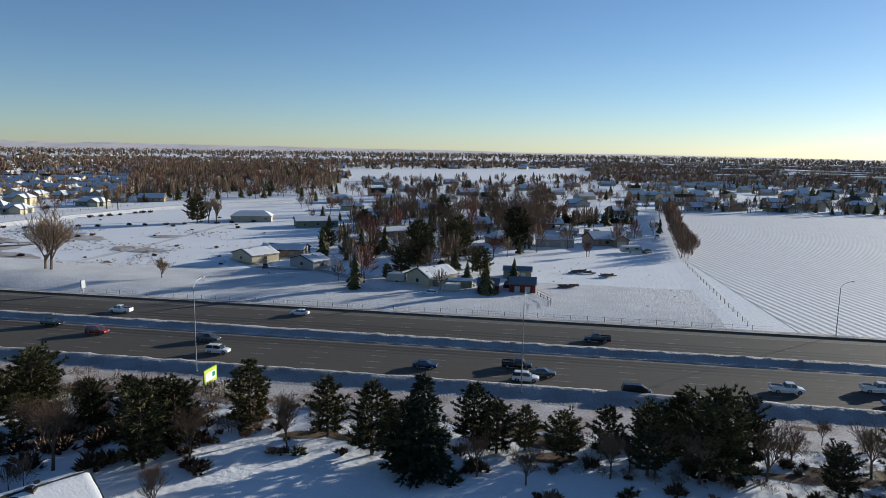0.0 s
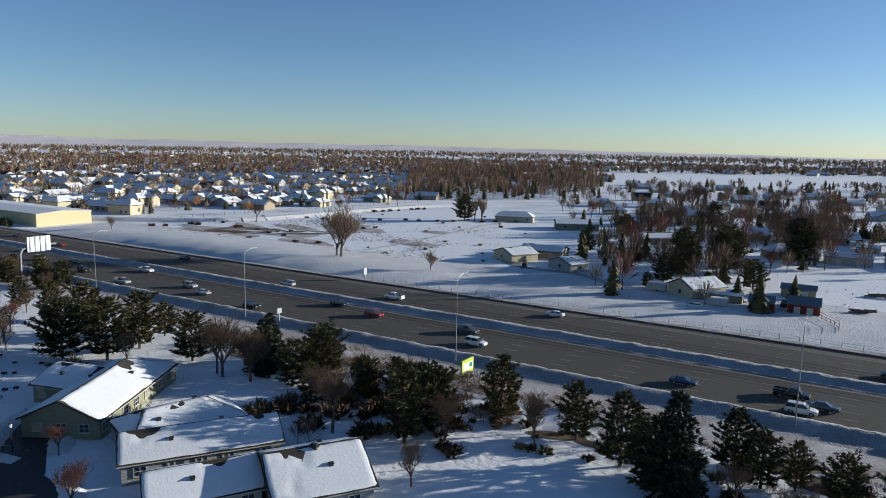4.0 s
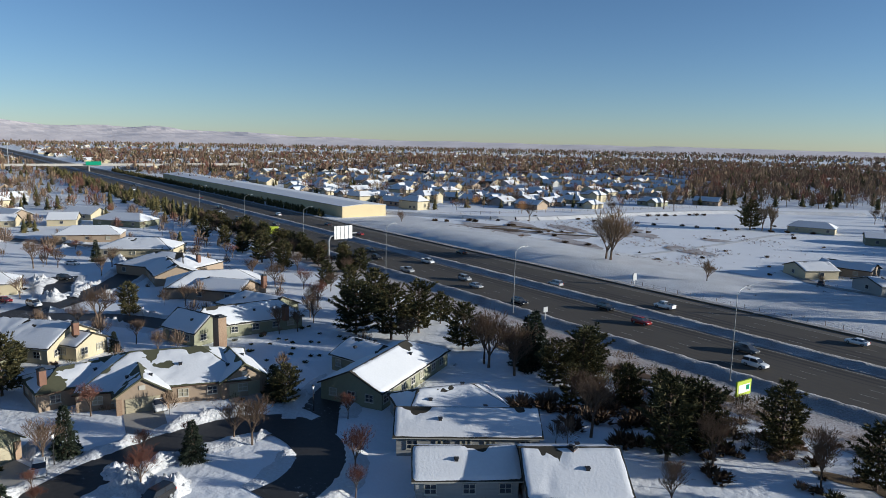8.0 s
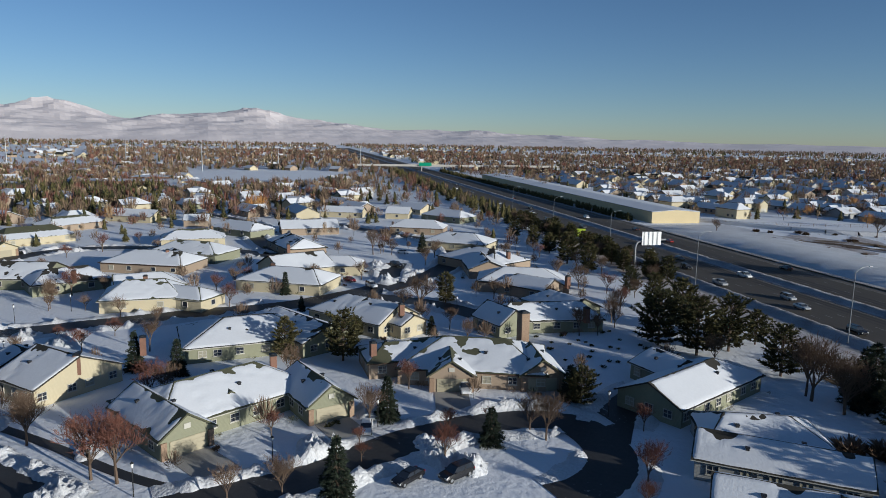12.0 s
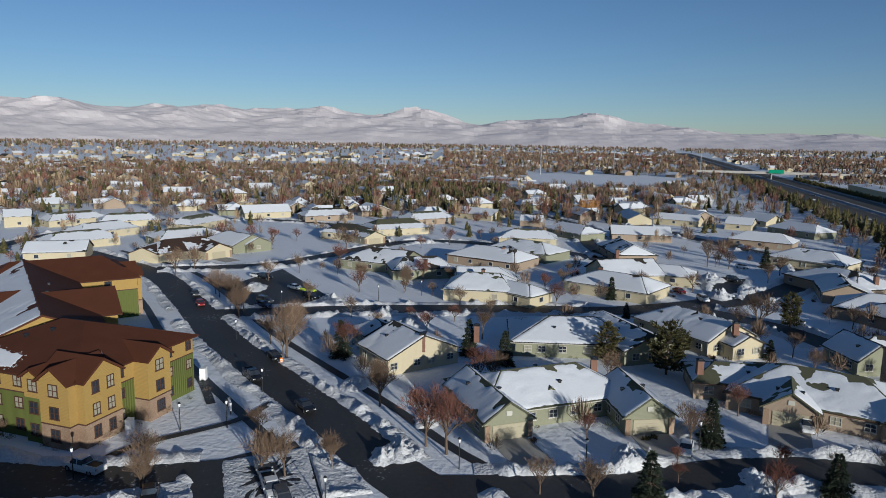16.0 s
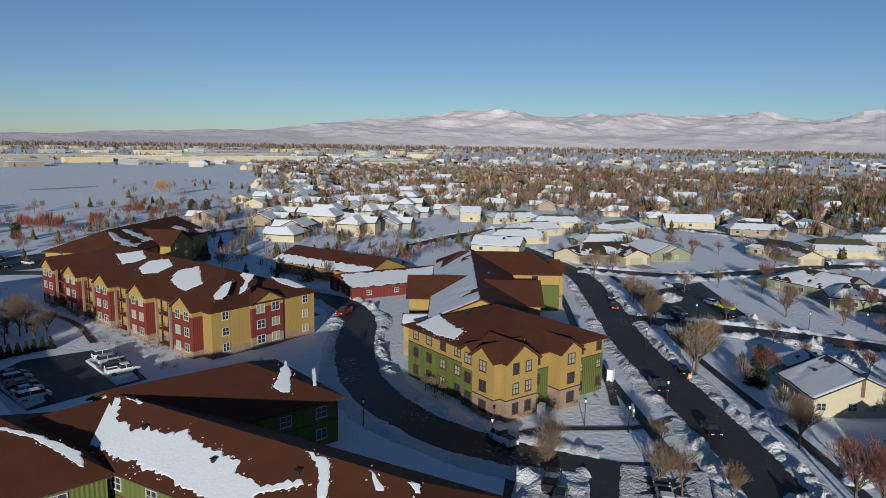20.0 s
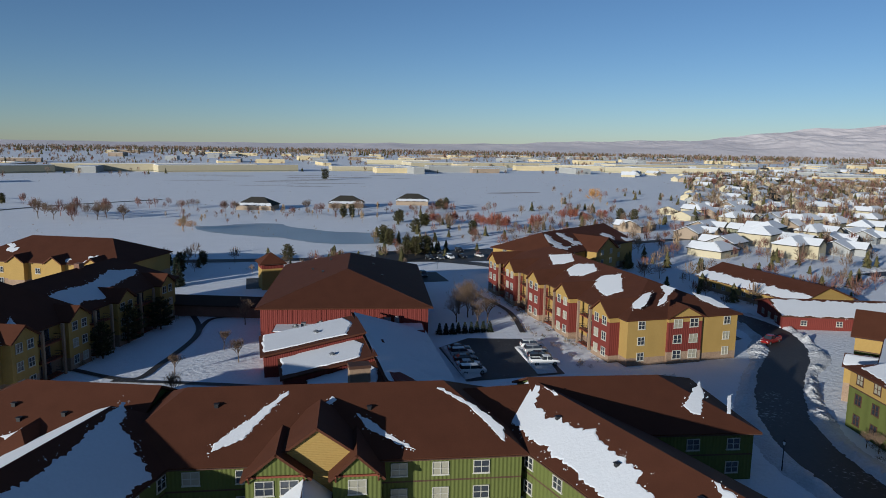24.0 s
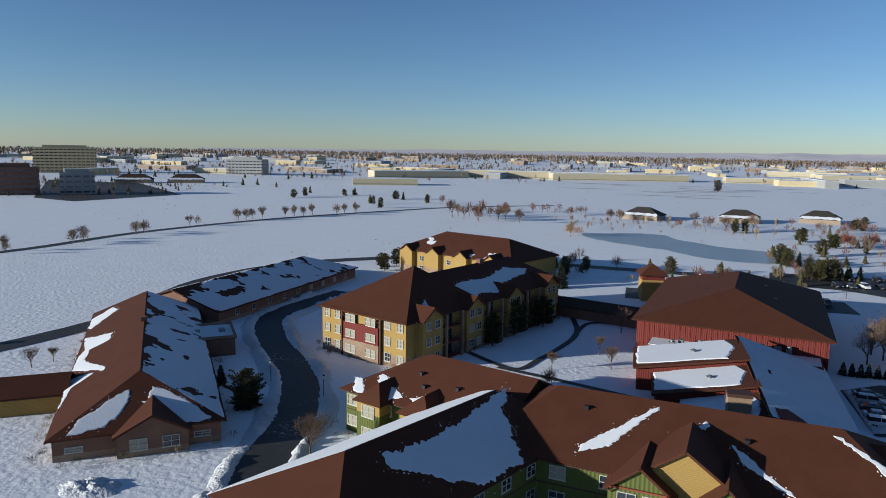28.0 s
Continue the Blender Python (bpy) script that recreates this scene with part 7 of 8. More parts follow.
def free(x, y):
    n = hwn(x, y)
    if 106 < n < 182:
        return False
    return not any(inside(z, x, y) for z in BARREN)


# medium houses: a few patterns, copied
PATTERN = []
for k in range(6):
    L, w, e = 14 + 2 * (k % 3), 5.2 + 0.6 * (k % 2), 3.0 if k != 4 else 5.4
    ob = thing("house", 0, 0, -60, "snow-roofed suburban house among bare trees", "house", "suburb houses")
    ob.location = (0, 0, 0)
    a, r, s = Acc(), Acc(), Acc()
    b1 = Block((-L / 2, 0), (L / 2, 0), w, e, e + 2.7, 0 if k % 2 else 4, 0 if k % 2 else 4, 0.5)
    b2 = Block((L * 0.2, 1), (L * 0.2, -w - 4), 3.4, e, e + 2.1, 0, 0, 0.5)
    for b in (b1, b2):
        b.add_walls(a)
        b.add_roof(r)
        for name, pts in b.faces().items():
            mid = sum((Vector(q) for q in pts), Vector((0, 0))) / len(pts)
            pts = [Vector(q) * 0.96 + mid * 0.04 for q in pts]
            s.slab([b.at(q.x, q.y, b.plane_z(name, q.x, q.y) + 0.34) for q in pts], 0.2)
    part("wall", a, (CREAM, BEIGE, SAGE, GREYW, CREAM, BEIGE)[k], ob)
    part("roof", r, SHINGLE, ob)
    part("roof_snow", s, ROOFSNOW, ob)
    a = Acc()
    a.box(L * 0.2, -w - 4.02, 0.1, 4.4, 0.1, 2.2)
    part("garage_door", a, TRIM, ob)
    a = Acc()
    for x in (-L * 0.32, -L * 0.1):
        a.box(x, -w - 0.02, 1.0, 1.5, 0.1, 1.3)
        a.box(x, w + 0.02, 1.0, 1.5, 0.1, 1.3)
    part("panes", a, GLASS, ob, "dark windows")
    PATTERN.append([ob, False])


def suburb(poly, x0, y0, turn, dx, dy, keep, limit, near):
    """Rows of houses on a street grid; those beyond the limit are joined."""
    n = 0
    c, s = math.cos(turn), math.sin(turn)
    xs = [p[0] for p in poly]
    ys = [p[1] for p in poly]
    R = max(max(xs) - min(xs), max(ys) - min(ys))
    spots = []
    for i in range(int(-R / dx), int(R / dx)):
        for j in range(int(-R / dy), int(R / dy)):
            u = i * dx + trnd.uniform(-2, 2)
            v = j * dy + (8 if i % 2 else 0) + 6 * nz(i, j, 0.2) + trnd.uniform(-2, 2)
            x, y = x0 + c * u - s * v, y0 + s * u + c * v
            if inside(poly, x, y) and free(x, y) and not in_house(x, y, 9) and not on_street(x, y, 6) and trnd.random() < keep:
                spots.append((math.hypot(x, y), x, y, turn + (0 if j % 2 else math.pi) + (math.pi / 2 if trnd.random() < 0.2 else 0) + trnd.uniform(-0.15, 0.15)))
    spots.sort()
    for d, x, y, a in spots:
        if n < limit and d < near:
            slot = trnd.choice(PATTERN)
            if slot[1]:
                copy_thing(slot[0], pose(x, y, 0, 0, 0, math.degrees(a)))
            else:
                slot[0].location, slot[0].rotation_euler, slot[1] = (x, y, 0), (0, 0, a), True
            n += 1
        else:
            FARSPOTS.append((x, y, a))


FARSPOTS = []
suburb(Z_NORTH, -520, 640, HW + 0.25, 23, 30, 0.75, 44, 800)
suburb(Z_WEST, -600, -100, 0.5, 24, 32, 0.8, 38, 640)
suburb(Z_SW, -500, -550, 0.35, 24, 31, 0.85, 28, 620)
suburb([(-150, -232), (-225, -200), (-300, -262), (-270, -420), (-190, -330)], -220, -300, 0.5, 25, 30, 0.8, 14, 520)
suburb(Z_EAST, 400, 900, 0.05, 30, 44, 0.6, 14, 700)
suburb(Z_FARM, 20, 480, 0.3, 42, 60, 0.6, 16, 800)


# far houses and commercial blocks, joined
def far_house(acc, x, y, a, L, w, e, r):
    b = Block((x - math.cos(a) * L / 2, y - math.sin(a) * L / 2), (x + math.cos(a) * L / 2, y + math.sin(a) * L / 2), w, e, r, 0, 0, 0.4)
    b.add_walls(acc, mi=trnd.choice((0, 0, 1, 2)))
    for name, pts in b.faces().items():
        acc.face([b.at(px, py, b.plane_z(name, px, py) + 0.2) for px, py in pts], 3 if trnd.random() < 0.85 else 4)


def belt(r0, r1, a0, a1, n):
    out = []
    for _ in range(n):
        r = math.sqrt(trnd.uniform(r0 * r0, r1 * r1))
        th = radians(90 + trnd.uniform(a0, a1))
        x, y = r * math.cos(th), r * math.sin(th)
        if free(x, y):
            out.append((x, y))
    return out


a = Acc()
for x, y, an in FARSPOTS:
    far_house(a, x, y, an, trnd.uniform(12, 18), trnd.uniform(4.5, 6.5), 3.0, trnd.uniform(5.2, 6.4))
for x, y in belt(900, 2000, -40, 96, 850) + belt(900, 1700, 96, 150, 160) + belt(2000, 3300, -40, 130, 450):
    far_house(a, x, y, trnd.uniform(0, 6.28), trnd.uniform(12, 20), trnd.uniform(5, 8), 3.2, trnd.uniform(5.2, 7.5))
solo("far_houses", a, [CREAM, BEIGE, GREYW, ROOFSNOW, SHINGLE], "far suburb of small snow-roofed houses", "houses", "stuff")
a = Acc()
for x, y in belt(950, 2600, 128, 234, 190) + belt(1100, 2400, -42, -18, 60):
    L, w, h = trnd.uniform(30, 110), trnd.uniform(15, 35), trnd.uniform(5, 10)
    an = radians(trnd.choice((0, 90)) + trnd.uniform(-6, 6))
    a.box(x, y, 0, L, w, h, an, trnd.choice((0, 0, 1, 2)))
    a.box(x, y, h, L - 1, w - 1, 0.3, an, 3)
solo("far_sheds", a, [TAN, GREYW, BEIGE, ROOFSNOW], "far flat-roofed commercial buildings with snow on top", "buildings", "stuff")


# far trees, joined: upright sprays of twigs, and dark conifers
def far_tree(acc, x, y, h, n, wide):
    """A leafless crown: a stem, and thin twigs that fan out to a rounded outline."""
    c = Vector((x, y, 0))
    acc.face([c + Vector((-0.02 * h, 0, 0)), c + Vector((0.02 * h, 0, 0)), c + Vector((0, 0, h * 0.6))])
    thick = h * (0.012 + 0.26 / n if n > 9 else 0.085)
    for _ in range(int(n * 2.6)):
        th, el = trnd.uniform(0, 6.283), trnd.uniform(-0.25, 1.45)
        out = Vector((math.cos(th), math.sin(th), 0))
        q = c + out * (wide * h * math.cos(el) * trnd.uniform(0.75, 1.05)) + Vector((0, 0, h * (0.48 + 0.5 * math.sin(el) * trnd.uniform(0.85, 1.05))))
        p = c + Vector((0, 0, h * trnd.uniform(0.18, 0.5))) + out * wide * h * trnd.uniform(0, 0.35)
        s = (q - p).cross(Vector((trnd.uniform(-1, 1), trnd.uniform(-1, 1), trnd.uniform(-1, 1)))).normalized() * thick
        m = p + (q - p) * trnd.uniform(0.45, 0.8)
        acc.face([p, m + s, q])


def far_conifer(acc, x, y, h):
    near = x * x + y * y < 650 ** 2
    levels, sides = (9, 7) if near else (5, 5)
    for k in range(levels):
        f = k / levels
        z0, r = h * (0.08 + 0.78 * f), (h * 0.21 * (1 - f) ** 0.8 + 0.25) * trnd.uniform(0.8, 1.15)
        for j in range(sides):
            th = 6.283 * j / sides + k + trnd.uniform(-0.4, 0.4)
            rr = r * trnd.uniform(0.6, 1.2)
            p = Vector((x + math.cos(th) * rr, y + math.sin(th) * rr, z0 - h * trnd.uniform(0.0, 0.08)))
            s = Vector((-math.sin(th), math.cos(th), trnd.uniform(-0.2, 0.2))) * rr * (0.5 if near else 0.7)
            acc.face([p - s, p + s, Vector((x, y, z0 + h * (0.16 if near else 0.28)))])


groves = {"brown": Acc(), "pale": Acc(), "red": Acc(), "dark": Acc(), "gold": Acc(), "rust": Acc()}


def grove(spots, h0, h1, shares, n=9):
    kinds = list(shares)
    for x, y in spots:
        if in_house(x, y, 1) or on_street(x, y, 1):
            continue
        k = trnd.choices(kinds, [shares[q] for q in kinds])[0]
        h = trnd.uniform(h0, h1)
        if k == "dark":
            far_conifer(groves[k], x, y, h * 0.9)
        else:
            far_tree(groves[k], x, y, h, n, 0.22 if k == "pale" else 0.42)


def scatter(poly, n):
    xs, ys = [p[0] for p in poly], [p[1] for p in poly]
    out = []
    while n > 0:
        x, y = trnd.uniform(min(xs), max(xs)), trnd.uniform(min(ys), max(ys))
        n -= 1
        if inside(poly, x, y) and free(x, y):
            out.append((x, y))
    return out


MIX = {"brown": 5, "pale": 1.3, "red": 1.5, "dark": 1.6}
grove(scatter(Z_NORTH, 3600), 5, 10, MIX, 16)
grove(scatter(Z_WOODS, 2600), 9, 15, {"brown": 6, "red": 1.2, "dark": 2.8, "pale": 1}, 18)
grove([(96 + 0.285 * k + trnd.uniform(-2.5, 2.5), 266 + k + trnd.uniform(-1, 1)) for k in range(0, 200, 2)] , 6, 11, {"brown": 4, "red": 2}, 40)
grove(scatter(Z_FARM, 420), 6, 13, {"brown": 5, "red": 1, "dark": 1.8, "pale": 0.6}, 26)
grove(scatter([(-50, 200), (20, 190), (40, 330), (90, 380), (60, 480), (-40, 470)], 260), 6, 14, {"brown": 5, "red": 1, "dark": 2.2, "pale": 0.3}, 36)
grove(scatter(Z_WEST, 4200), 6, 11, {"brown": 5, "pale": 1.5, "red": 2, "dark": 3.5}, 14)
grove(scatter(Z_SW, 3000), 6, 11, {"brown": 5, "pale": 1.5, "red": 2, "dark": 3.5}, 14)
grove([(trnd.uniform(-560, -385), trnd.uniform(-120, -8)) for i in range(230)], 8, 13, {"dark": 1}, 14)
grove(belt(760, 1500, 185, 234, 500), 6, 11, MIX, 10)
grove(scatter(Z_EAST, 4200), 7, 13, {"brown": 6, "pale": 1, "dark": 3}, 12)
grove(belt(420, 950, 60, 138, 3200), 6, 11, MIX, 12)
grove(belt(850, 1900, -42, 96, 12000), 8, 14, MIX, 7)
grove(belt(850, 1900, 96, 135, 700), 6, 11, MIX, 7)
grove(belt(1900, 3450, -42, 234, 7200), 11, 18, MIX, 5)
grove(belt(1000, 2000, 135, 234, 900), 6, 10, MIX, 8)
grove(belt(260, 420, 60, 130, 300), 4, 8.5, MIX, 24)
# tree line beyond the furrowed field
grove([(150 + i * 2.6 + trnd.uniform(-2, 2), 478 + trnd.uniform(-6, 22) - i * 0.08) for i in range(180)], 6, 13, {"brown": 5, "dark": 2, "pale": 1}, 16)
grove(scatter([(-150, -260), (-230, -330), (-380, -560), (-260, -600), (-170, -380)], 150), 4, 8, {"red": 3, "brown": 3, "dark": 2, "pale": 1}, 20)
# pond-side scrub
grove([(-15 + trnd.uniform(-95, 60), -385 + trnd.uniform(-40, 18)) for i in range(60)], 2, 5, {"red": 4, "pale": 2, "brown": 2}, 16)
grove([(-90 + trnd.uniform(-90, 40), -300 + trnd.uniform(-70, 60)) for i in range(46)], 3, 6, {"red": 4, "brown": 2, "dark": 2}, 16)
grove([(60 + trnd.uniform(-30, 40), -455 + trnd.uniform(-12, 12)) for i in range(20)], 4, 7, {"red": 3, "brown": 3}, 18)
grove(belt(2500, 4100, -42, 234, 9000), 13, 20, {"brown": 4, "dark": 3}, 5)
grove([(394, -599), (389, -626), (377, -634), (342, -610), (264, -498), (268, -526), (277, -553), (236, -537), (232, -547), (190, -476), (170, -443), (189, -527), (179, -519), (152, -496)], 6, 9, {"dark": 1}, 14)
grove([(222, -198), (218, -225), (218, -231), (215, -258), (215, -264), (215, -296), (214, -302), (210, -331), (207, -336), (209, -345), (207, -353), (197, -361), (193, -364), (191, -372), (190, -380), (175, -384), (175, -396), (172, -405)], 5.5, 8, {"pale": 1, "brown": 1}, 40)
grove([(138, -488), (119, -439), (106, -412), (99, -412), (93, -420), (85, -407), (80, -409), (78, -418), (67, -402), (87, -385), (91, -400), (110, -425)], 7, 11, {"brown": 2, "red": 1}, 40)
grove([(16, -428), (10, -427), (-18, -414), (-23, -398), (-31, -397), (-37, -412), (-40, -412), (-48, -411), (-63, -431), (-56, -360), (-86, -436), (-117, -426), (-75, -420), (-95, -415), (-105, -400)], 5, 9, {"red": 3, "brown": 2, "pale": 1}, 30)
grove([(-50, -389), (-55, -388), (-73, -349), (-53, -286), (-55, -279), (-58, -258), (-61, -258), (-65, -257), (-74, -310), (-86, -343), (-95, -330), (-100, -350), (-112, -340)], 4, 7, {"dark": 1}, 14)
grove([(trnd.uniform(380, 600), trnd.uniform(-600, -400)) for i in range(190)], 2, 6, {"brown": 3, "dark": 2}, 12)
grove([(-62 + trnd.uniform(-12, 10), -250 + trnd.uniform(-60, 10)) for i in range(26)], 3, 6, {"dark": 2, "brown": 2, "red": 1}, 20)
grove([(trnd.uniform(-330, -90), trnd.uniform(-420, -235)) for i in range(230)], 3, 8, {"brown": 5, "red": 4, "dark": 0.6, "pale": 1}, 30)
for x, y, h in [(-104, -348, 7), (-114, -334, 8), (-115, -326, 8), (-118, -322, 9), (-122, -319, 8), (-138, -318, 8), (-172, -359, 8), (-178, -359, 7), (-179, -345, 7), (-194, -355, 7), (-94, -348, 6), (-187, -238, 6)]:                          # trees that kept their russet leaves
    for k in range(2):
        far_tree(groves["rust"], x + 2.5 * k, y + trnd.uniform(-2, 2), h * trnd.uniform(0.8, 1.1), 70, 0.42)
for x, y, h, wd in ((-243, -460, 13, 0.6), (31, -340, 6, 0.75), (27, -342, 5, 0.7), (-386, 39, 11, 0.5), (-390, 44, 10, 0.5), (-360, -30, 8, 0.5), (-250, 330, 9, 0.5), (-300, 345, 8, 0.5), (-330, 420, 9, 0.5)):
    far_tree(groves["gold"], x, y, h, 60, wd)
for i in range(2600):                           # weeds and grass heads in the open fields
    r, th = math.sqrt(trnd.uniform(210 ** 2, 900 ** 2)), radians(90 + trnd.uniform(138, 234))
    x, y = r * math.cos(th), r * math.sin(th)
    if nz(x, y, 0.012, 3) > 0.05 and not in_house(x, y, 2):
        far_tree(groves["pale" if i % 3 else "brown"], x, y, trnd.uniform(0.4, 1.0), 5, 0.9)
for i in range(900):                            # the same beyond the freeway
    x, y = trnd.uniform(-240, 70), trnd.uniform(180, 330)
    if hwn(x, y) > 170 and nz(x, y, 0.03, 5) > -0.05 and not in_house(x, y, 1):
        far_tree(groves["brown" if i % 3 else "pale"], x, y, trnd.uniform(0.3, 0.9), 6, 0.9)
for i in range(900):                            # thicket below the freeway
    x = trnd.uniform(-95, 62)
    y = 103 - 0.172 * x + trnd.uniform(-13, 4) - (4 if x > 0 else 0)
    if not in_house(x, y, 1):
        far_tree(groves["brown" if i % 4 else "dark"], x, y, trnd.uniform(0.7, 2.8 if x < -25 else 1.6), 24, 0.8)
for i in range(1500):                           # a rough weedy strip beside the canal bank
    x, y = trnd.uniform(-235, -100), trnd.uniform(226, 326)
    if hwn(x, y) > 190 and nz(x, y, 0.025, 8) > 0.0:
        far_tree(groves["brown" if i % 3 else "red"], x, y, trnd.uniform(0.4, 1.1), 7, 1.1)
grove([(trnd.uniform(-235, -118), trnd.uniform(-265, -150)) for i in range(150)], 3, 8, {"brown": 3, "red": 2, "dark": 2}, 24)
grove([(trnd.uniform(-60, 30), trnd.uniform(-262, -222)) for i in range(50)], 3, 7, {"brown": 2, "red": 1, "dark": 3}, 24)
grnd = random.Random(77)
yard = {"brown": Acc(), "dark": Acc()}
for b in list(BLOCKS):                          # planting round the near houses
    d = math.hypot(b.p.x, b.p.y)
    if not (d < 330 and b.e < 5.5 and b.p.x < -25 and -110 < b.p.y < 120):
        continue
    for i in range(7):
        u, side = grnd.uniform(-1, b.L + 1), grnd.choice((-1, 1))
        p = b.at(u, side * (b.w + grnd.uniform(1.0, 2.2)), 0)
        if not in_house(p.x, p.y, 0.3) and not on_street(p.x, p.y, -1.5):
            far_tree(yard[grnd.choice(("brown", "brown", "dark"))], p.x, p.y, grnd.uniform(0.8, 1.7), 18, 0.75)
    for i in range(2):
        u, side = grnd.uniform(-4, b.L + 4), grnd.choice((-1, 1))
        p = b.at(u, side * (b.w + grnd.uniform(4, 8)), 0)
        if not in_house(p.x, p.y, 1) and not on_street(p.x, p.y, 0.0):
            far_tree(yard["brown"], p.x, p.y, grnd.uniform(3.5, 6.5), 40, 0.4)
org, d, n, length = Cb.side("l")
for i in range(90):                             # planting in front of the apartments
    p = org + d * grnd.uniform(0, length) + n * grnd.choice((grnd.uniform(3.0, 4.2), grnd.uniform(7, 9)))
    far_tree(yard[grnd.choice(("brown", "brown", "dark"))], p.x, p.y, grnd.uniform(0.6, 1.3), 18, 0.8)
for blk in (Bf, Fl2, Db, Lf, G1, Fr, Fc):
    for f in "lrse":
        org, d, n, length = blk.side(f)
        for i in range(int(length / 2.2)):
            p = org + d * grnd.uniform(0, length) + n * grnd.uniform(1.2, 3.0)
            if not in_house(p.x, p.y, 0.3) and not on_street(p.x, p.y, -1):
                far_tree(yard[grnd.choice(("brown", "dark"))], p.x, p.y, grnd.uniform(0.6, 1.6), 18, 0.75)
solo("bare_shrubbery", yard["brown"], TWIG, "leafless brown shrubs and saplings in snowy gardens", "shrubs", "stuff")
solo("evergreen_shrubbery", yard["dark"], NEEDLE, "dark evergreen shrubs along house fronts", "shrubs", "stuff")
for k, m, lab in (("brown", TWIG, "far leafless brown trees"), ("pale", TWIGPALE, "far pale leafless trees"), ("red", TWIGRED, "far reddish leafless trees"), ("dark", NEEDLE, "far dark conifers"), ("gold", TWIGGOLD, "golden leafless willows"), ("rust", RUST, "russet trees in a snowy park")):
    solo(k + "_grove", groves[k], m, lab, "trees", "stuff")

# conifer belts along the freeway: near side hedge of trees, and low evergreens by the long shed
s = -185
row = []
while s > -850:
    for n in (102, 107):
        x, y, _ = hw(s + trnd.uniform(-3, 3), n + trnd.uniform(-3, 3))
        row.append((x, y))
    s -= 6.5
g1 = Acc()
for k, (x, y) in enumerate(row):
    if k < 46:
        plant("pine" if k % 4 else "bare", "freeway tree belt", [(x, y, trnd.uniform(5.5, 8.5))])
    else:
        far_conifer(g1, x, y, trnd.uniform(6, 9))
        far_tree(g1, x, y, trnd.uniform(5, 8), 10, 0.4)
s = -338
while s > -860:
    for n in (168.5, 171):
        x, y, _ = hw(s + trnd.uniform(-2, 2), n + trnd.uniform(-0.8, 0.8))
        far_conifer(g1, x, y, trnd.uniform(3.2, 5.0))
        far_tree(g1, x, y, trnd.uniform(3, 4.6), 22, 0.6)
    s -= 3.5
solo("evergreen_belt", g1, NEEDLE, "dark evergreen belts along the freeway", "trees", "stuff")

# long storage shed
shed = thing("warehouse", -301, 241, 0, "long low warehouse with tan end wall and snowy roof", "building")
shed.location = hw(-328, 190)
Wb = Block(hw(-328, 190)[:2], hw(-690, 193)[:2], 13.5, 6.0, 7.0, 0, 0, 0.3)
a = Acc()
Wb.add_walls(a)
part("wall", a, TAN, shed)
a = Acc()
Wb.add_roof(a)
part("roof", a, METAL, shed)
for f in ("l", "r"):
    snow_full(shed, Wb, f, 1.0, 0.25, 3)
# overpass
ov = thing("overpass", -880, 290, 0, "concrete road overpass across the freeway", "bridge")
a = Acc()
p, q = Vector(hw(-872, 60)), Vector(hw(-872, 330))
ang = math.atan2((q - p).y, (q - p).x)
mid = (p + q) / 2
a.box(mid.x, mid.y, 6.2, (q - p).length, 12, 1.3, ang)
part("deck", a, CONCRETE, ov)
for n in (112, 146, 174):
    a = Acc()
    x, y, _ = hw(-872, n)
    a.box(x, y, 0, 1.2, 9, 6.2, ang)
    part("pier", a, CONCRETE, ov)
for side in (-1, 1):
    a = Acc()
    off = Vector((-math.sin(ang), math.cos(ang), 0)) * 5.8 * side
    a.box(mid.x + off.x, mid.y + off.y, 7.5, (q - p).length, 0.3, 1.0, ang)
    part("parapet", a, CONCRETE, ov)
x, y, _ = hw(-864, 150)
a = Acc()
a.box(x, y, 7.2, 0.3, 16, 4.2, HW)
part("sign_panel", a, SIGNGREEN, ov, "green freeway sign panel")

# office blocks to the south-east
def office(x, y, deg, L, w, floors, mat, label):
    ob = thing("office_building", x, y, 0, label, "building")
    a = Acc()
    a.box(x, y, 0, L, w, floors * 4.0 + 1, radians(deg))
    part("wall", a, mat, ob)
    a = Acc()
    a.box(x, y, floors * 4.0 + 1, L * 0.7, w * 0.7, 3, radians(deg))
    part("penthouse", a, mat, ob)
    for f in range(floors):
        a = Acc()
        a.box(x, y, 1.5 + f * 4.0, L + 0.2, w + 0.2, 1.4, radians(deg))
        part("window_band", a, GLASS, ob)
        n = int(L / 5)
        a = Acc()
        for k in range(n):
            t = (k + 0.5) / n - 0.5
            c, s_ = math.cos(radians(deg)), math.sin(radians(deg))
            for sd in (-1, 1):
                a.box(x + c * t * L - s_ * sd * (w / 2 + 0.1), y + s_ * t * L + c * sd * (w / 2 + 0.1), 1.2 + f * 4.0, 1.2, 0.5, 1.9, radians(deg))
        part("mullion", a, mat, ob)


office(742, -762, 44, 74, 34, 8, TAN, "tan office block with dark window bands")
for x, y, deg in ((503, -605, 30), (461, -634, 30)):
    ob = thing("house", x, y, 0, "brown lodge with a dark hipped roof beside a car park", "house", "car park lodges")
    b = Block((x - 15, y - 9), (x + 15, y + 9), 11, 4, 9, 8, 8)
    a = Acc()
    b.add_walls(a)
    part("wall", a, BEIGE, ob)
    a = Acc()
    b.add_roof(a)
    part("roof", a, ROOF2, ob)
    snow_full(ob, b, "l", 0.3, 0.2, 7, 0.6)
lot([(613, -605), (488, -596), (356, -482), (377, -392), (426, -406)], 0.05, STREET, "pavement", "slushy office car park beyond the field", "car park")
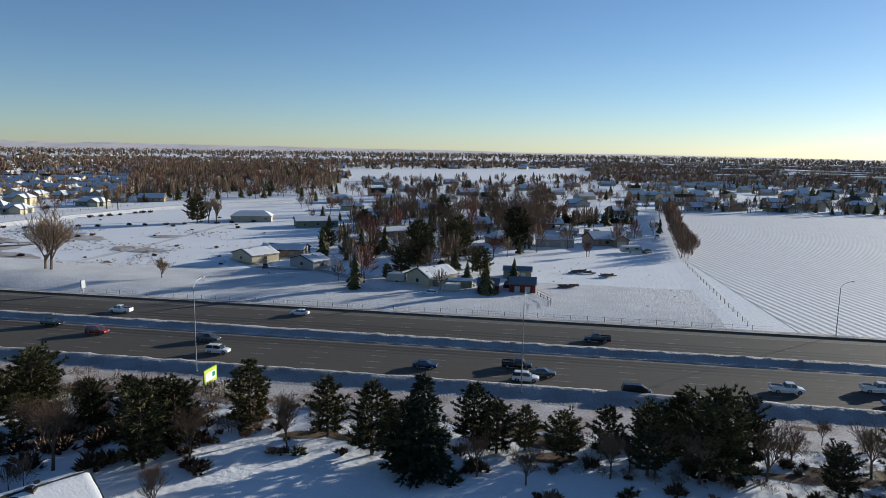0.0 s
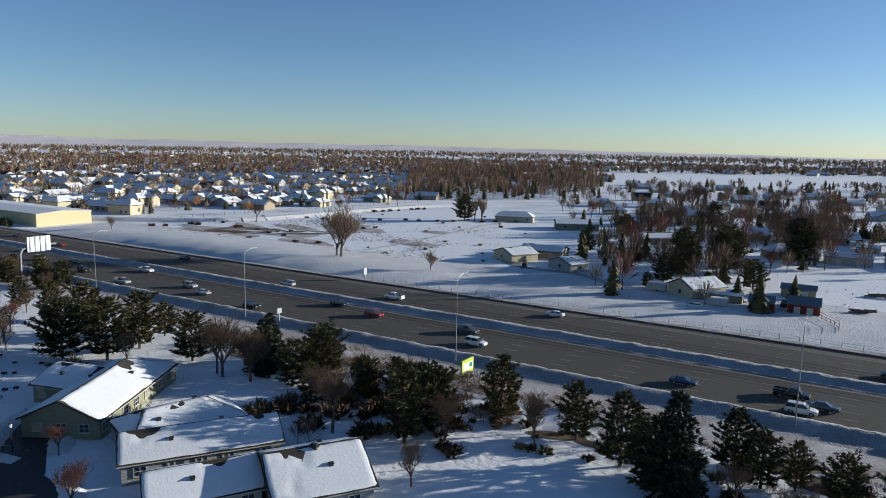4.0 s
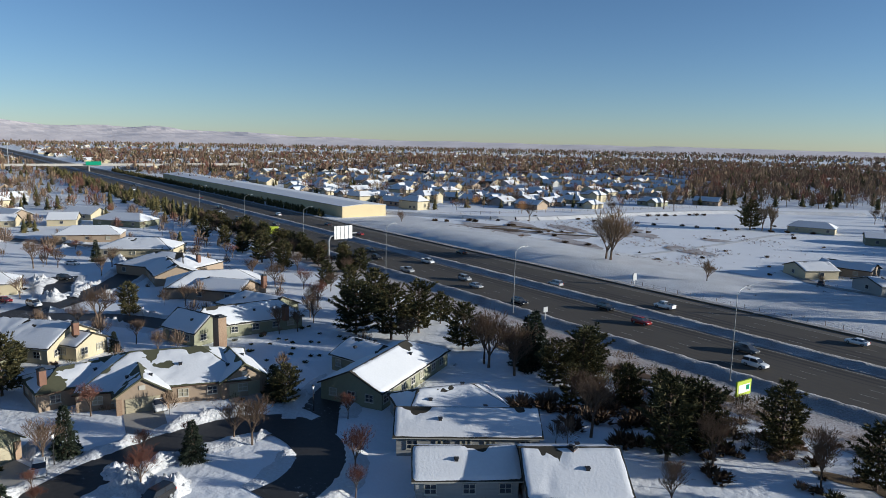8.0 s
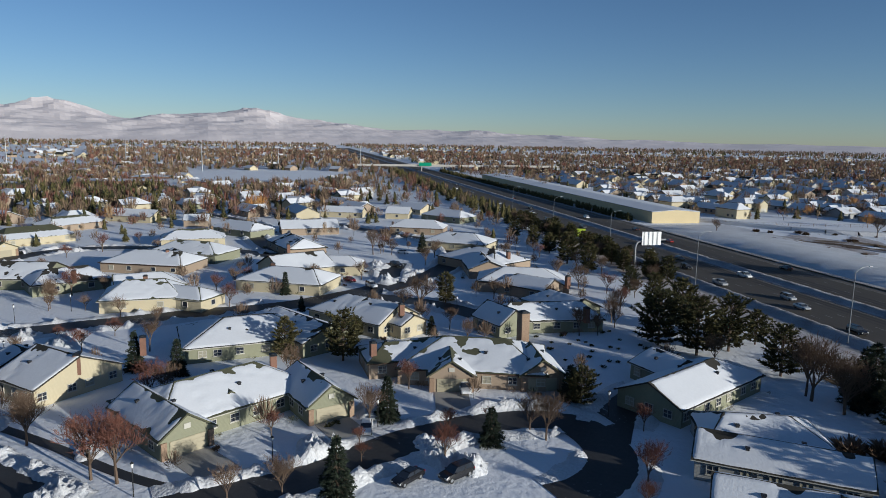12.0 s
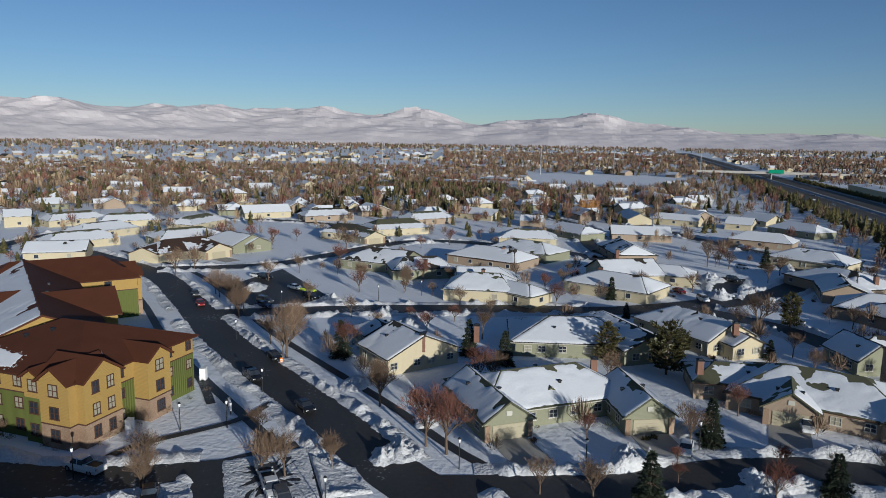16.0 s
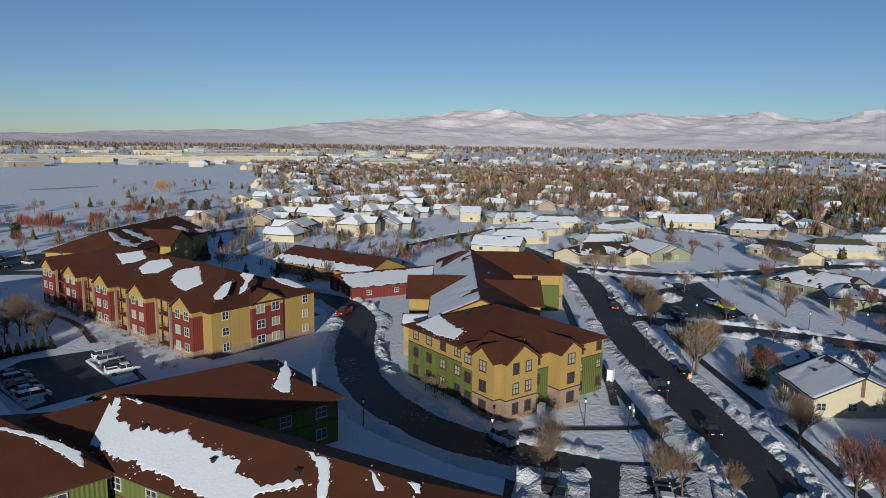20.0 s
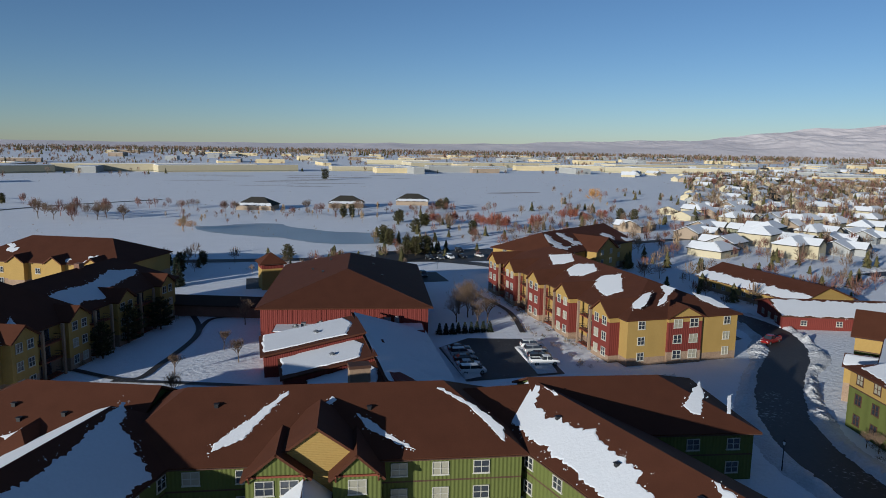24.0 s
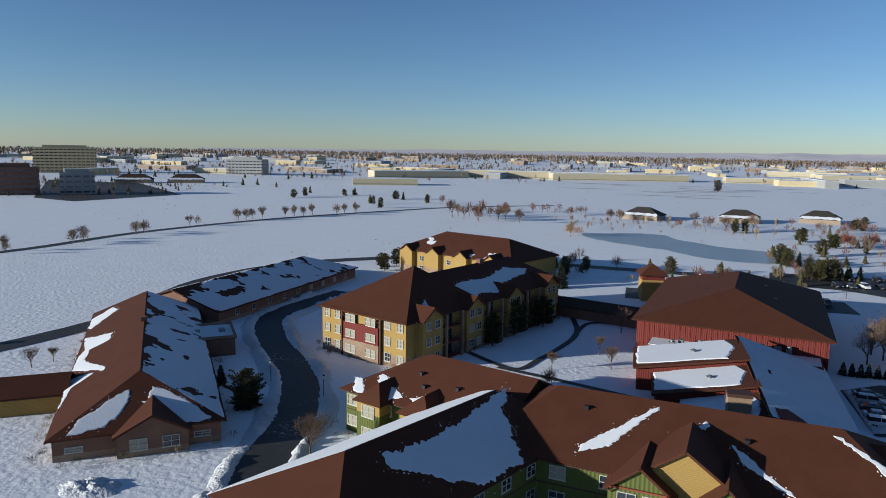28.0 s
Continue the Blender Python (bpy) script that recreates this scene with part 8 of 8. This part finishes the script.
lot([(-42, -238), (-92, -232), (-98, -262), (-46, -262)], 0.05, STREET, "pavement", "slushy car park beyond the apartments", "car park")
office(468, -425, 46, 40, 22, 5, BRICK, "brick and grey office block with dark windows")
office(430, -452, 46, 24, 20, 4, GREYW, "grey office wing with dark windows")
office(520, -850, 10, 50, 26, 5, GREYW, "distant grey office block")
sheds = [((119, -1011), -173.5, 254, 36, 10), ((-549, -1129), 164.1, 112, 36, 9), ((-686, -1014), 162.7, 246, 36, 9), ((-290, -1387), 168.1, 126, 36, 9), ((295, -920), -144.4, 135, 36, 9), ((30, -1010), 18, 190, 40, 9), ((560, -870), 5, 90, 36, 7), ((-420, -1250), 8, 300, 50, 9), ((-800, -1230), 5, 260, 50, 9), ((270, -720), 24, 70, 26, 7), ((-160, -1050), 5, 90, 26, 7)]
for (x, y), deg, L, w, h in sheds:
    ob = thing("warehouse", x, y, 0, "long cream warehouse with a flat snowy roof", "building", "far warehouses")
    a = Acc()
    a.box(x, y, 0, L, w, h, radians(deg))
    part("wall", a, CREAM, ob)
    a = Acc()
    a.box(x, y, h, L - 1, w - 1, 0.4, radians(deg))
    part("roof_snow", a, ROOFSNOW, ob)
    a = Acc()
    a.box(x, y, 1, L + 0.3, w + 0.3, 0.8, radians(deg))
    part("dock_band", a, SAGE, ob)
# pavilions by the pond
for (x, y), deg in (((-4, -444), -20), ((-108, -468), -15), ((-60, -452), -10)):
    ob = thing("house", x, y, 0, "brown lodge with a snowy hipped roof near the pond", "house", "pond lodges")
    b = Block((x - 11 * math.cos(radians(deg)), y - 11 * math.sin(radians(deg))), (x + 11 * math.cos(radians(deg)), y + 11 * math.sin(radians(deg))), 8, 3.2, 7.4, 7, 7)
    a = Acc()
    b.add_walls(a)
    part("wall", a, BEIGE, ob)
    a = Acc()
    b.add_roof(a)
    part("roof", a, SHINGLE, ob)
    snow_full(ob, b, "l", 0.28, 0.2, 5, 0.6)
    snow_full(ob, b, "r", 0.3, 0.2, 6, 0.6)

# ---- fields ----
FURROW = striped(material("furrowed_snow", (0.73, 0.745, 0.77), 0.75, tint=(0.64, 0.635, 0.63), scale=1.2, bump=0.08, bscale=0.8), (0, 0, radians(-3)), 2.4, 0.07)
a = Acc()
a.face([(84, 157, 0.05), (340, 60, 0.05), (620, 130, 0.05), (640, 438, 0.05), (300, 456, 0.05), (154, 466, 0.05), (122, 368, 0.05), (94, 262, 0.05)])
solo("field", a, FURROW, "snow-covered furrowed field beside the freeway", "field", "structure")


def blotch(name, x, y, rx, ry, mat, z, seed, label, deg=0.0, n=40):
    """A patch of ground with an uneven rim."""
    pts = []
    c, s = math.cos(radians(deg)), math.sin(radians(deg))
    for i in range(n):
        th = 6.283 * i / n
        f = 1 + 0.35 * noise.noise(Vector((math.cos(th) * 1.5, math.sin(th) * 1.5, seed))) + 0.15 * noise.noise(Vector((math.cos(th) * 5, math.sin(th) * 5, seed)))
        u, v = rx * f * math.cos(th), ry * f * math.sin(th)
        pts.append((x + c * u - s * v, y + s * u + c * v, z))
    a = Acc()
    a.face(pts)
    return solo(name, a, mat, label, "ground", "stuff")


rim = smooth([(27, -353), (8, -360), (-10, -363), (-20, -345), (-38, -325), (-60, -316), (-64, -300), (-51, -283), (-26, -288), (-13, -306), (6, -318), (20, -334), (27, -353)], 5)
a = Acc()
a.face([(p.x + 2.5 * nz(p.x, p.y, 0.1, 4), p.y + 2.5 * nz(p.x, p.y, 0.1, 9), 0.06) for p in rim[:-1]])
solo("pond", a, ICE, "frozen grey pond with snowy banks", "pond", "structure")
brnd2 = random.Random(9)
for k in range(14):                         # bare soil and weeds showing through the snow beyond the freeway
    blotch("weed_patch", brnd2.uniform(-225, -110), brnd2.uniform(232, 318), brnd2.uniform(6, 22), brnd2.uniform(3, 8), VERGEMIX, 0.10 + 0.004 * k, k, "dry weeds poking through thin snow", brnd2.uniform(-30, 40), 44)
for k in range(16):                         # a browner strip along the ploughed bank
    blotch("weed_patch", -250 + 5.2 * k + brnd2.uniform(-6, 6), 246 + 1.6 * k + brnd2.uniform(-6, 14), brnd2.uniform(5, 14), brnd2.uniform(1.5, 4.5), (VERGEMIX, DRYGRASS, SCRUB)[k % 3], 0.16 + 0.004 * k, 200 + k, "brown weeds and soil showing through thin snow", brnd2.uniform(0, 40), 44)
for k in range(16):
    blotch("weed_patch", brnd2.uniform(-230, 60), brnd2.uniform(-900, -560), brnd2.uniform(12, 40), brnd2.uniform(3, 7), VERGEMIX, 0.03 + 0.001 * k, 50 + k, "dry grass showing through thin snow", brnd2.uniform(-10, 10), 26)
for k in range(14):
    blotch("churned_snow", brnd2.uniform(-30, 0), brnd2.uniform(196, 214), brnd2.uniform(1.5, 5), brnd2.uniform(0.7, 2), SLUSH, 0.03 + 0.001 * k, 80 + k, "churned muddy snow in a farmyard", brnd2.uniform(-30, 40), 22)
street([(-128, 232), (-122, 262), (-116, 305), (-111, 354), (-98, 380)], 3.2, BANK, "track", "ploughed farm track across the snow")
street([(-118, 240), (-107, 226), (-95, 211)], 1.6, SOIL, "track", "dark ditch line across the snowy paddock")
street([(-20, 200), (-38, 226), (-60, 232), (-76, 250)], 3.5, SLUSH, "track", "muddy farm drive across the snow")
# embankment along the far verge and canal bank
a = Acc()
for i in range(90):
    s0, s1 = -320 + i * 4.0, -316 + i * 4.0
    h0, h1 = 2.2 * max(0.15, math.sin((s0 + 330) / 240 * 3.14)) + 0.3 * nz(s0, 1, 0.1), 2.2 * max(0.15, math.sin((s1 + 330) / 240 * 3.14)) + 0.3 * nz(s1, 1, 0.1)
    if s0 > -95:
        h0 = h1 = 0.5
    for (n0, f0), (n1, f1) in zip(((168, 0), (175, 1), (188, 1), (215, 0)), ((175, 1), (188, 1), (215, 0))):
        a.face([hw(s0, n0, h0 * f0 + 0.01), hw(s1, n0, h1 * f0 + 0.01), hw(s1, n1, h1 * f1 + 0.01), hw(s0, n1, h0 * f1 + 0.01)])
weld(solo("embankment", a, BANK, "snowy embankment between freeway and fields", "embankment", "structure"))
a = Acc()
for w_, z in ((9, 0.0),):
    pts = smooth([(-300, 262), (-232, 300), (-206, 372), (-172, 446), (-110, 505)])
    for p, q in zip(pts, pts[1:]):
        d = (q - p).normalized()
        n = Vector((-d.y, d.x))
        for (o0, z0), (o1, z1) in zip(((-5, 0), (-2, 1.6), (2, 1.6), (5, 0)), ((-2, 1.6), (2, 1.6), (5, 0))):
            a.face([(*(p + n * o0), z0), (*(q + n * o0), z0), (*(q + n * o1), z1), (*(p + n * o1), z1)])
solo("canal_bank", a, BANK, "snowy canal bank between fields and suburb", "bank", "structure")


# school, transmission poles and a long board fence to the west
school = thing("school_building", -598, 5, 0, "long low brick school with a snowy flat roof", "building")
for xa, ya, xb, yb, w_, h_ in ((-604, -66, -596, 20, 16, 5.0), (-594, 20, -588, 76, 13, 4.2), (-612, -20, -640, -16, 14, 6.5)):
    b = Block((xa, ya), (xb, yb), w_, h_, h_ + 0.3, 0, 0, 0.4)
    BLOCKS.append(b)
    a = Acc()
    b.add_walls(a)
    part("wall", a, BRICK, school)
    a = Acc()
    b.add_roof(a)
    part("roof", a, METAL, school)
    for f in ("l", "r"):
        snow_full(school, b, f, 1.0, 0.2, 5)
    windows(school, b, "r" if xa < xb else "l", [(k + 0.5) / 9 for k in range(9)], (1.2,), 3.0, 1.6, TRIM, [GLASS], bars=False)
for x, y, h in ((-842, 29, 31), (-856, 218, 30), (-997, -194, 36), (-880, 120, 28), (-1010, -60, 34)):
    ob = thing("transmission_pole", x, y, 0, "tall slender steel transmission pole above the suburb", "power pole", "transmission poles")
    a = Acc()
    a.tube((x, y, 0), (x, y, h), 0.75, 0.35, 8)
    part("pole", a, METAL, ob)
    for z in (h - 2, h - 6, h - 10):
        a = Acc()
        a.tube((x - 0.6, y - 2.6, z), (x + 0.6, y + 2.6, z), 0.16, 0.16, 5)
        part("cross_arm", a, METAL, ob)
ob = thing("fence", -378, -302, 0, "long tan board fence behind the suburb gardens", "fence")
FLINE = [(-366, -340), (-378, -302), (-390, -204), (-399, -117)]
for p, q in zip(FLINE, FLINE[1:]):
    p, q = Vector(p), Vector(q)
    k = int((q - p).length / 6)
    for i in range(k):
        c = p + (q - p) * ((i + 0.5) / k)
        a = Acc()
        a.box(c.x, c.y, 0, (q - p).length / k - 0.12, 0.1, 1.8, math.atan2((q - p).y, (q - p).x))
        part("panel", a, TAN, ob)
        e = p + (q - p) * (i / k)
        a = Acc()
        a.box(e.x, e.y, 0, 0.2, 0.2, 2.0)
        part("post", a, TAN, ob)


# farm sheds
def shed_box(x, y, deg, L, w, e, r, wall, roof, label, snow=False):
    ob = thing("shed", x, y, 0, label, "shed", "farm sheds")
    c, s = math.cos(radians(deg)) * L / 2, math.sin(radians(deg)) * L / 2
    b = Block((x - c, y - s), (x + c, y + s), w / 2, e, r, 0, 0, 0.3)
    BLOCKS.append(b)
    a = Acc()
    b.add_walls(a)
    part("wall", a, wall, ob)
    a = Acc()
    b.add_roof(a, 0.15)
    part("roof", a, roof, ob)
    a = Acc()
    org, d, n, length = b.side("r")
    for t in (0.3, 0.7):
        p = org + d * (t * length) + n * 0.04
        a = Acc()
        a.box(p.x, p.y, 0.1, 1.5, 0.1, 2.0, math.atan2(d.y, d.x))
        part("door", a, TRIM, ob)
    if snow:
        snow_full(ob, b, "l", 1.0, 0.15, 1)
        snow_full(ob, b, "r", 1.0, 0.15, 2)


shed_box(24, 199, -8, 7.5, 6, 2.8, 4.4, RED, TINROOF, "small red barn with a grey tin roof beside a corral")
shed_box(14, 199, -8, 6, 6, 2.4, 3.8, RED, TINROOF, "small red shed with a grey tin roof")
shed_box(25, 222, -8, 9, 6, 2.6, 3.6, SAGE, TINROOF, "green metal shed in a snowy yard")
shed_box(3, 204, -8, 13, 3.4, 2.5, 2.9, SAGE, ROOFSNOW, "pale green trailer home in a snowy yard")
shed_box(49, 297, -6, 16, 8, 3.2, 4.4, GREYW, METAL, "grey metal barn on a snowy paddock", True)
shed_box(62, 336, -6, 8, 5, 2.5, 3.4, BEIGE, SHINGLE, "low beige shed with snowy roof", True)
shed_box(30, 345, 10, 9, 5, 2.5, 3.6, CREAM, SHINGLE, "low cream shed with snowy roof", True)
for x, y in ((46, 231), (50, 230), (54, 224), (57, 226), (48, 233), (37, 205), (40, 206)):
    ob = thing("woodpile", x, y, 0, "dark heap of timber and scrap on snow", "woodpile", "farm heaps")
    for k in range(8):
        a = Acc()
        px, py = x + trnd.uniform(-1.8, 1.8), y + trnd.uniform(-0.8, 0.8)
        a.tube((px - 1.2, py, trnd.uniform(0.2, 1.0)), (px + 1.2, py + trnd.uniform(-0.6, 0.6), trnd.uniform(0.2, 1.0)), 0.22, 0.2, 6)
        part("log", a, WOOD, ob)
def trailer(x, y, deg, L, w, h, mat, label):
    """A boxy camper or trailer: body with a sloped nose, windows, wheels and snow on top."""
    ob = thing("trailer", 0, 0, 0, label, "trailer", "yard trailers")
    a = Acc()
    a.hull([(-L / 2, -w / 2, 0.5), (L / 2, -w / 2, 0.5), (L / 2, w / 2, 0.5), (-L / 2, w / 2, 0.5)],
           [(-L / 2, -w / 2, h), (L / 2 - 0.6, -w / 2, h), (L / 2 - 0.6, w / 2, h), (-L / 2, w / 2, h)])
    part("body", a, mat, ob)
    a = Acc()
    a.box(-0.3, 0, h, L - 0.9, w - 0.2, 0.18)
    part("snow_cover", a, ROOFSNOW, ob)
    for sx in (-0.25, 0.2):
        a = Acc()
        a.box(sx * L, -w / 2 - 0.02, h * 0.55, L * 0.18, 0.06, h * 0.22)
        part("window", a, GLASS, ob)
    for sy in (-1, 1):
        a = Acc()
        a.tube((-0.1 * L, sy * (w / 2 - 0.2), 0.35), (-0.1 * L, sy * (w / 2), 0.35), 0.35, 0.35, 8)
        part("wheel", a, RUBBER, ob)
    a = Acc()
    a.tube((L / 2 - 0.2, 0, 0.5), (L / 2 + 1.1, 0, 0.45), 0.06, 0.05, 4)
    part("tow_bar", a, BLACK, ob)
    ob.location = (x, y, 0)
    ob.rotation_euler = (0, 0, radians(deg))


for x, y, deg, L, h, m in ((59, 351, 80, 7, 2.9, TRIM), (62, 347, 82, 6, 2.8, GREYW), (67, 343, 85, 7, 3.0, TRIM), (72, 341, 84, 6.5, 2.7, BEIGE), (76, 338, 84, 7, 3.0, TRIM), (86, 332, 80, 7, 3.0, TRIM), (91, 333, 82, 6, 2.8, TRIM),
                           (96, 334, 82, 7, 3.1, TRIM), (78, 281, 10, 9, 2.6, TRIM), (3, 197, 175, 5, 2.4, TRIM), (-14, 211, 170, 6, 2.6, TRIM)):
    trailer(x, y, deg, L, 2.4, h, m, "snow-topped camper trailer parked in a farmyard")
for kind, paint, x, y, deg in (("sedan", "white", -3, 192.5, 175), ("pickup", "grey", 84, 279, 40), ("suv", "black", 81, 336, 85), ("pickup", "black", 20, 205, 80), ("sedan", "grey", -60, 233, 100), ("pickup", "white", 103, 328, 80)):
    car(kind, paint, x, y, deg, 0.05, "parked in a snowy farmyard", "farmyard vehicles")
plant("pine", "farm trees", [(-48, 281, 8.1), (-38, 339, 10.5), (-26, 261, 7.6), (-13, 225, 9.5), (-8, 236, 16.1), (6, 254, 16.1), (13, 226, 9.3), (31, 285, 16.9), (0, 225, 4.6), (-17, 215, 4.9), (1, 398, 14.3), (84, 747, 12.5), (23, 642, 11.5), (5, 612, 8.2)])
plant("bare", "farm trees", [(-35, 265, 8.0), (37, 288, 24.5), (26, 319, 24.1), (60, 425, 21.8), (-32, 353, 15.7), (-11, 448, 26.7), (-46, 644, 18.5), (-40, 269, 3.6), (-25, 235, 5.3)])
plant("red", "farm trees", [(29, 287, 11), (45, 307, 12), (12, 285, 11), (20, 262, 10), (38, 330, 12), (5, 300, 12), (57, 268, 6), (-35, 272, 5.5)])
plant("bare", "paddock trees", [(113, 431, 14), (118, 424, 13)])
plant("orange", "bank trees", [(-122, 213, 23), (-125, 215, 19), (-85, 207, 8), (-60, 232, 4)])
hd = [(70 + i * 1.5, 392) for i in range(12)] + [(92 + i * 1.5, 394) for i in range(12)]
for x, y in hd:
    plant("spruce", "paddock hedge", [(x, y, 5.0)])

shed_box(-113, 110.5, -8, 3.2, 3.2, 2.6, 4.2, CREAM, SIGNGREEN, "small cream garden house with a green roof")

# ---- undergrowth ----
def bush_mesh(seed, n, size):
    rnd = random.Random(seed)
    a = Acc()
    for _ in range(n):
        th, r = rnd.uniform(0, 6.283), rnd.uniform(0, 0.8)
        p = Vector((math.cos(th) * r * 0.6, math.sin(th) * r * 0.6, rnd.uniform(0.0, 0.35)))
        tuft(a, p, (math.cos(th) * 0.8, math.sin(th) * 0.8, 1.0), size, rnd, 6, 0.8)
    return a


SHRUBS = [(bush_mesh(3, 26, 0.55).mesh("shrub", SCRUB)), (bush_mesh(4, 26, 0.5).mesh("shrub", NEEDLE)), (bush_mesh(5, 30, 0.6).mesh("shrub", TWIG))]


def shrub(x, y, s, k, label, group):
    if in_house(x, y, 0.3):
        return
    o = new("shrub", SHRUBS[k])
    o.location, o.scale, o.rotation_euler = (x, y, 0), (s, s, s * 0.85), (0, 0, trnd.uniform(0, 6.28))
    tagged(o, label, "shrub", group)


for k in range(100):                        # under the front pines
    x = trnd.uniform(-75, 58)
    y = 100 - 0.17 * x * 1.0 + trnd.uniform(-15, 4) - (6 if x > 0 else 0)
    shrub(x, y, trnd.uniform(0.8, 2.3), trnd.choice((0, 0, 1, 2)), "low brown scrub under the pines", "scrub under pines")
for k in range(60):                         # thicket
    shrub(-44 + trnd.uniform(-20, 14), 92 + trnd.uniform(-9, 8), trnd.uniform(1.4, 3.2), trnd.choice((0, 0, 2)), "dense brown thicket under the pines", "scrub under pines")
for k in range(30):                         # planting bed with small dark bushes
    shrub(-112 + trnd.uniform(-14, 12), 80 + trnd.uniform(-12, 10), trnd.uniform(0.6, 1.0), 1, "small dark evergreen bush in a snowy bed", "garden bushes")
for k in range(70):                         # along the house fronts
    b = BLOCKS[k % 40]
    f = trnd.choice("lrse")
    org, d, n, length = b.side(f)
    p = org + d * trnd.uniform(0, length) + n * trnd.uniform(1, 2)
    if not on_street(p.x, p.y, 0) and not in_house(p.x, p.y, 0.4):
        shrub(p.x, p.y, trnd.uniform(0.6, 1.2), trnd.choice((0, 1, 2)), "snow-dusted shrub beside a house", "garden shrubs")
for k in range(40):                         # beyond the freeway
    shrub(trnd.uniform(-230, -60), trnd.uniform(215, 400), trnd.uniform(0.9, 2.0), trnd.choice((0, 2)), "dry brown bush in a snowy field", "field bushes")
for x, y in [(-252, 258), (-247, 262), (-242, 274), (-233, 287), (-232, 300), (-189, 264), (-178, 260), (-194, 380), (-191, 386), (-188, 390), (-185, 396), (-181, 407), (-178, 410), (-175, 414), (-162, 245), (-152, 247), (-215, 274), (-237, 273)]:
    shrub(x, y, trnd.uniform(1.8, 2.8), 0, "dark reddish bush in a weedy paddock", "paddock bushes")
for s in range(14):
    x, y = -60 - s * 10 + trnd.uniform(-3, 3), 340 - s * 4 + trnd.uniform(-3, 3)
    shrub(x - 40, y + 30, 2.0, 0, "dry brown bush along the canal bank", "field bushes")
for k in range(44):                         # brown litter and weeds under the trees and on the verge
    x = brnd2.uniform(-85, 62)
    y = 104 - 0.17 * x + brnd2.uniform(-13, 6)
    blotch("leaf_litter", x, y, brnd2.uniform(1.5, 4.5), brnd2.uniform(0.8, 2.0), SOIL if k % 2 else DRYGRASS, 0.03 + 0.001 * k, 120 + k, "brown litter showing through snow under pines", brnd2.uniform(-30, 10), 20)
k = 0
while k < 55:                               # more leafless trees in the gardens
    r, th = trnd.uniform(95, 300), radians(90 + trnd.uniform(42, 112))
    x, y = r * math.cos(th), r * math.sin(th)
    if not in_house(x, y, 2) and not on_street(x, y, 1.5) and hwn(x, y) < 100:
        plant(trnd.choice(("bare", "bare", "red")), "garden trees", [(round(x), round(y), trnd.uniform(4.5, 8.5))])
        k += 1

# clipped evergreens round the court car park, and trees of the court
plant("spruce", "court hedge", [(-39.4 - 1.45 * i, -143 + 0.2 * (i % 3), 2.6) for i in range(9)])
plant("bare", "court trees", [(-46, -152, 8), (-50, -148, 7), (-52, -158, 9), (6, -141, 4.5), (14, -128, 4), (-6, -122, 3.5), (2, -160, 7)])
plant("bare", "street trees", [(-122.6, -42.9, 6.5), (-78.2, -30, 5), (-71.8, -42.7, 5), (-102.8, -20.3, 5.5), (-81.3, -22.4, 4.5), (-152.8, -62.8, 8), (-170.7, -77.6, 8), (-202, -65, 7), (-190.7, -29.9, 7), (-190, -43, 7), (-160, -68, 8), (-166, -72, 8), (-130, -48, 6)])
plant("pine", "court trees", [(28, -140, 7), (25, -150, 8), (30, -146, 6), (20, -160, 7), (24, -168, 8), (22, -176, 7)])
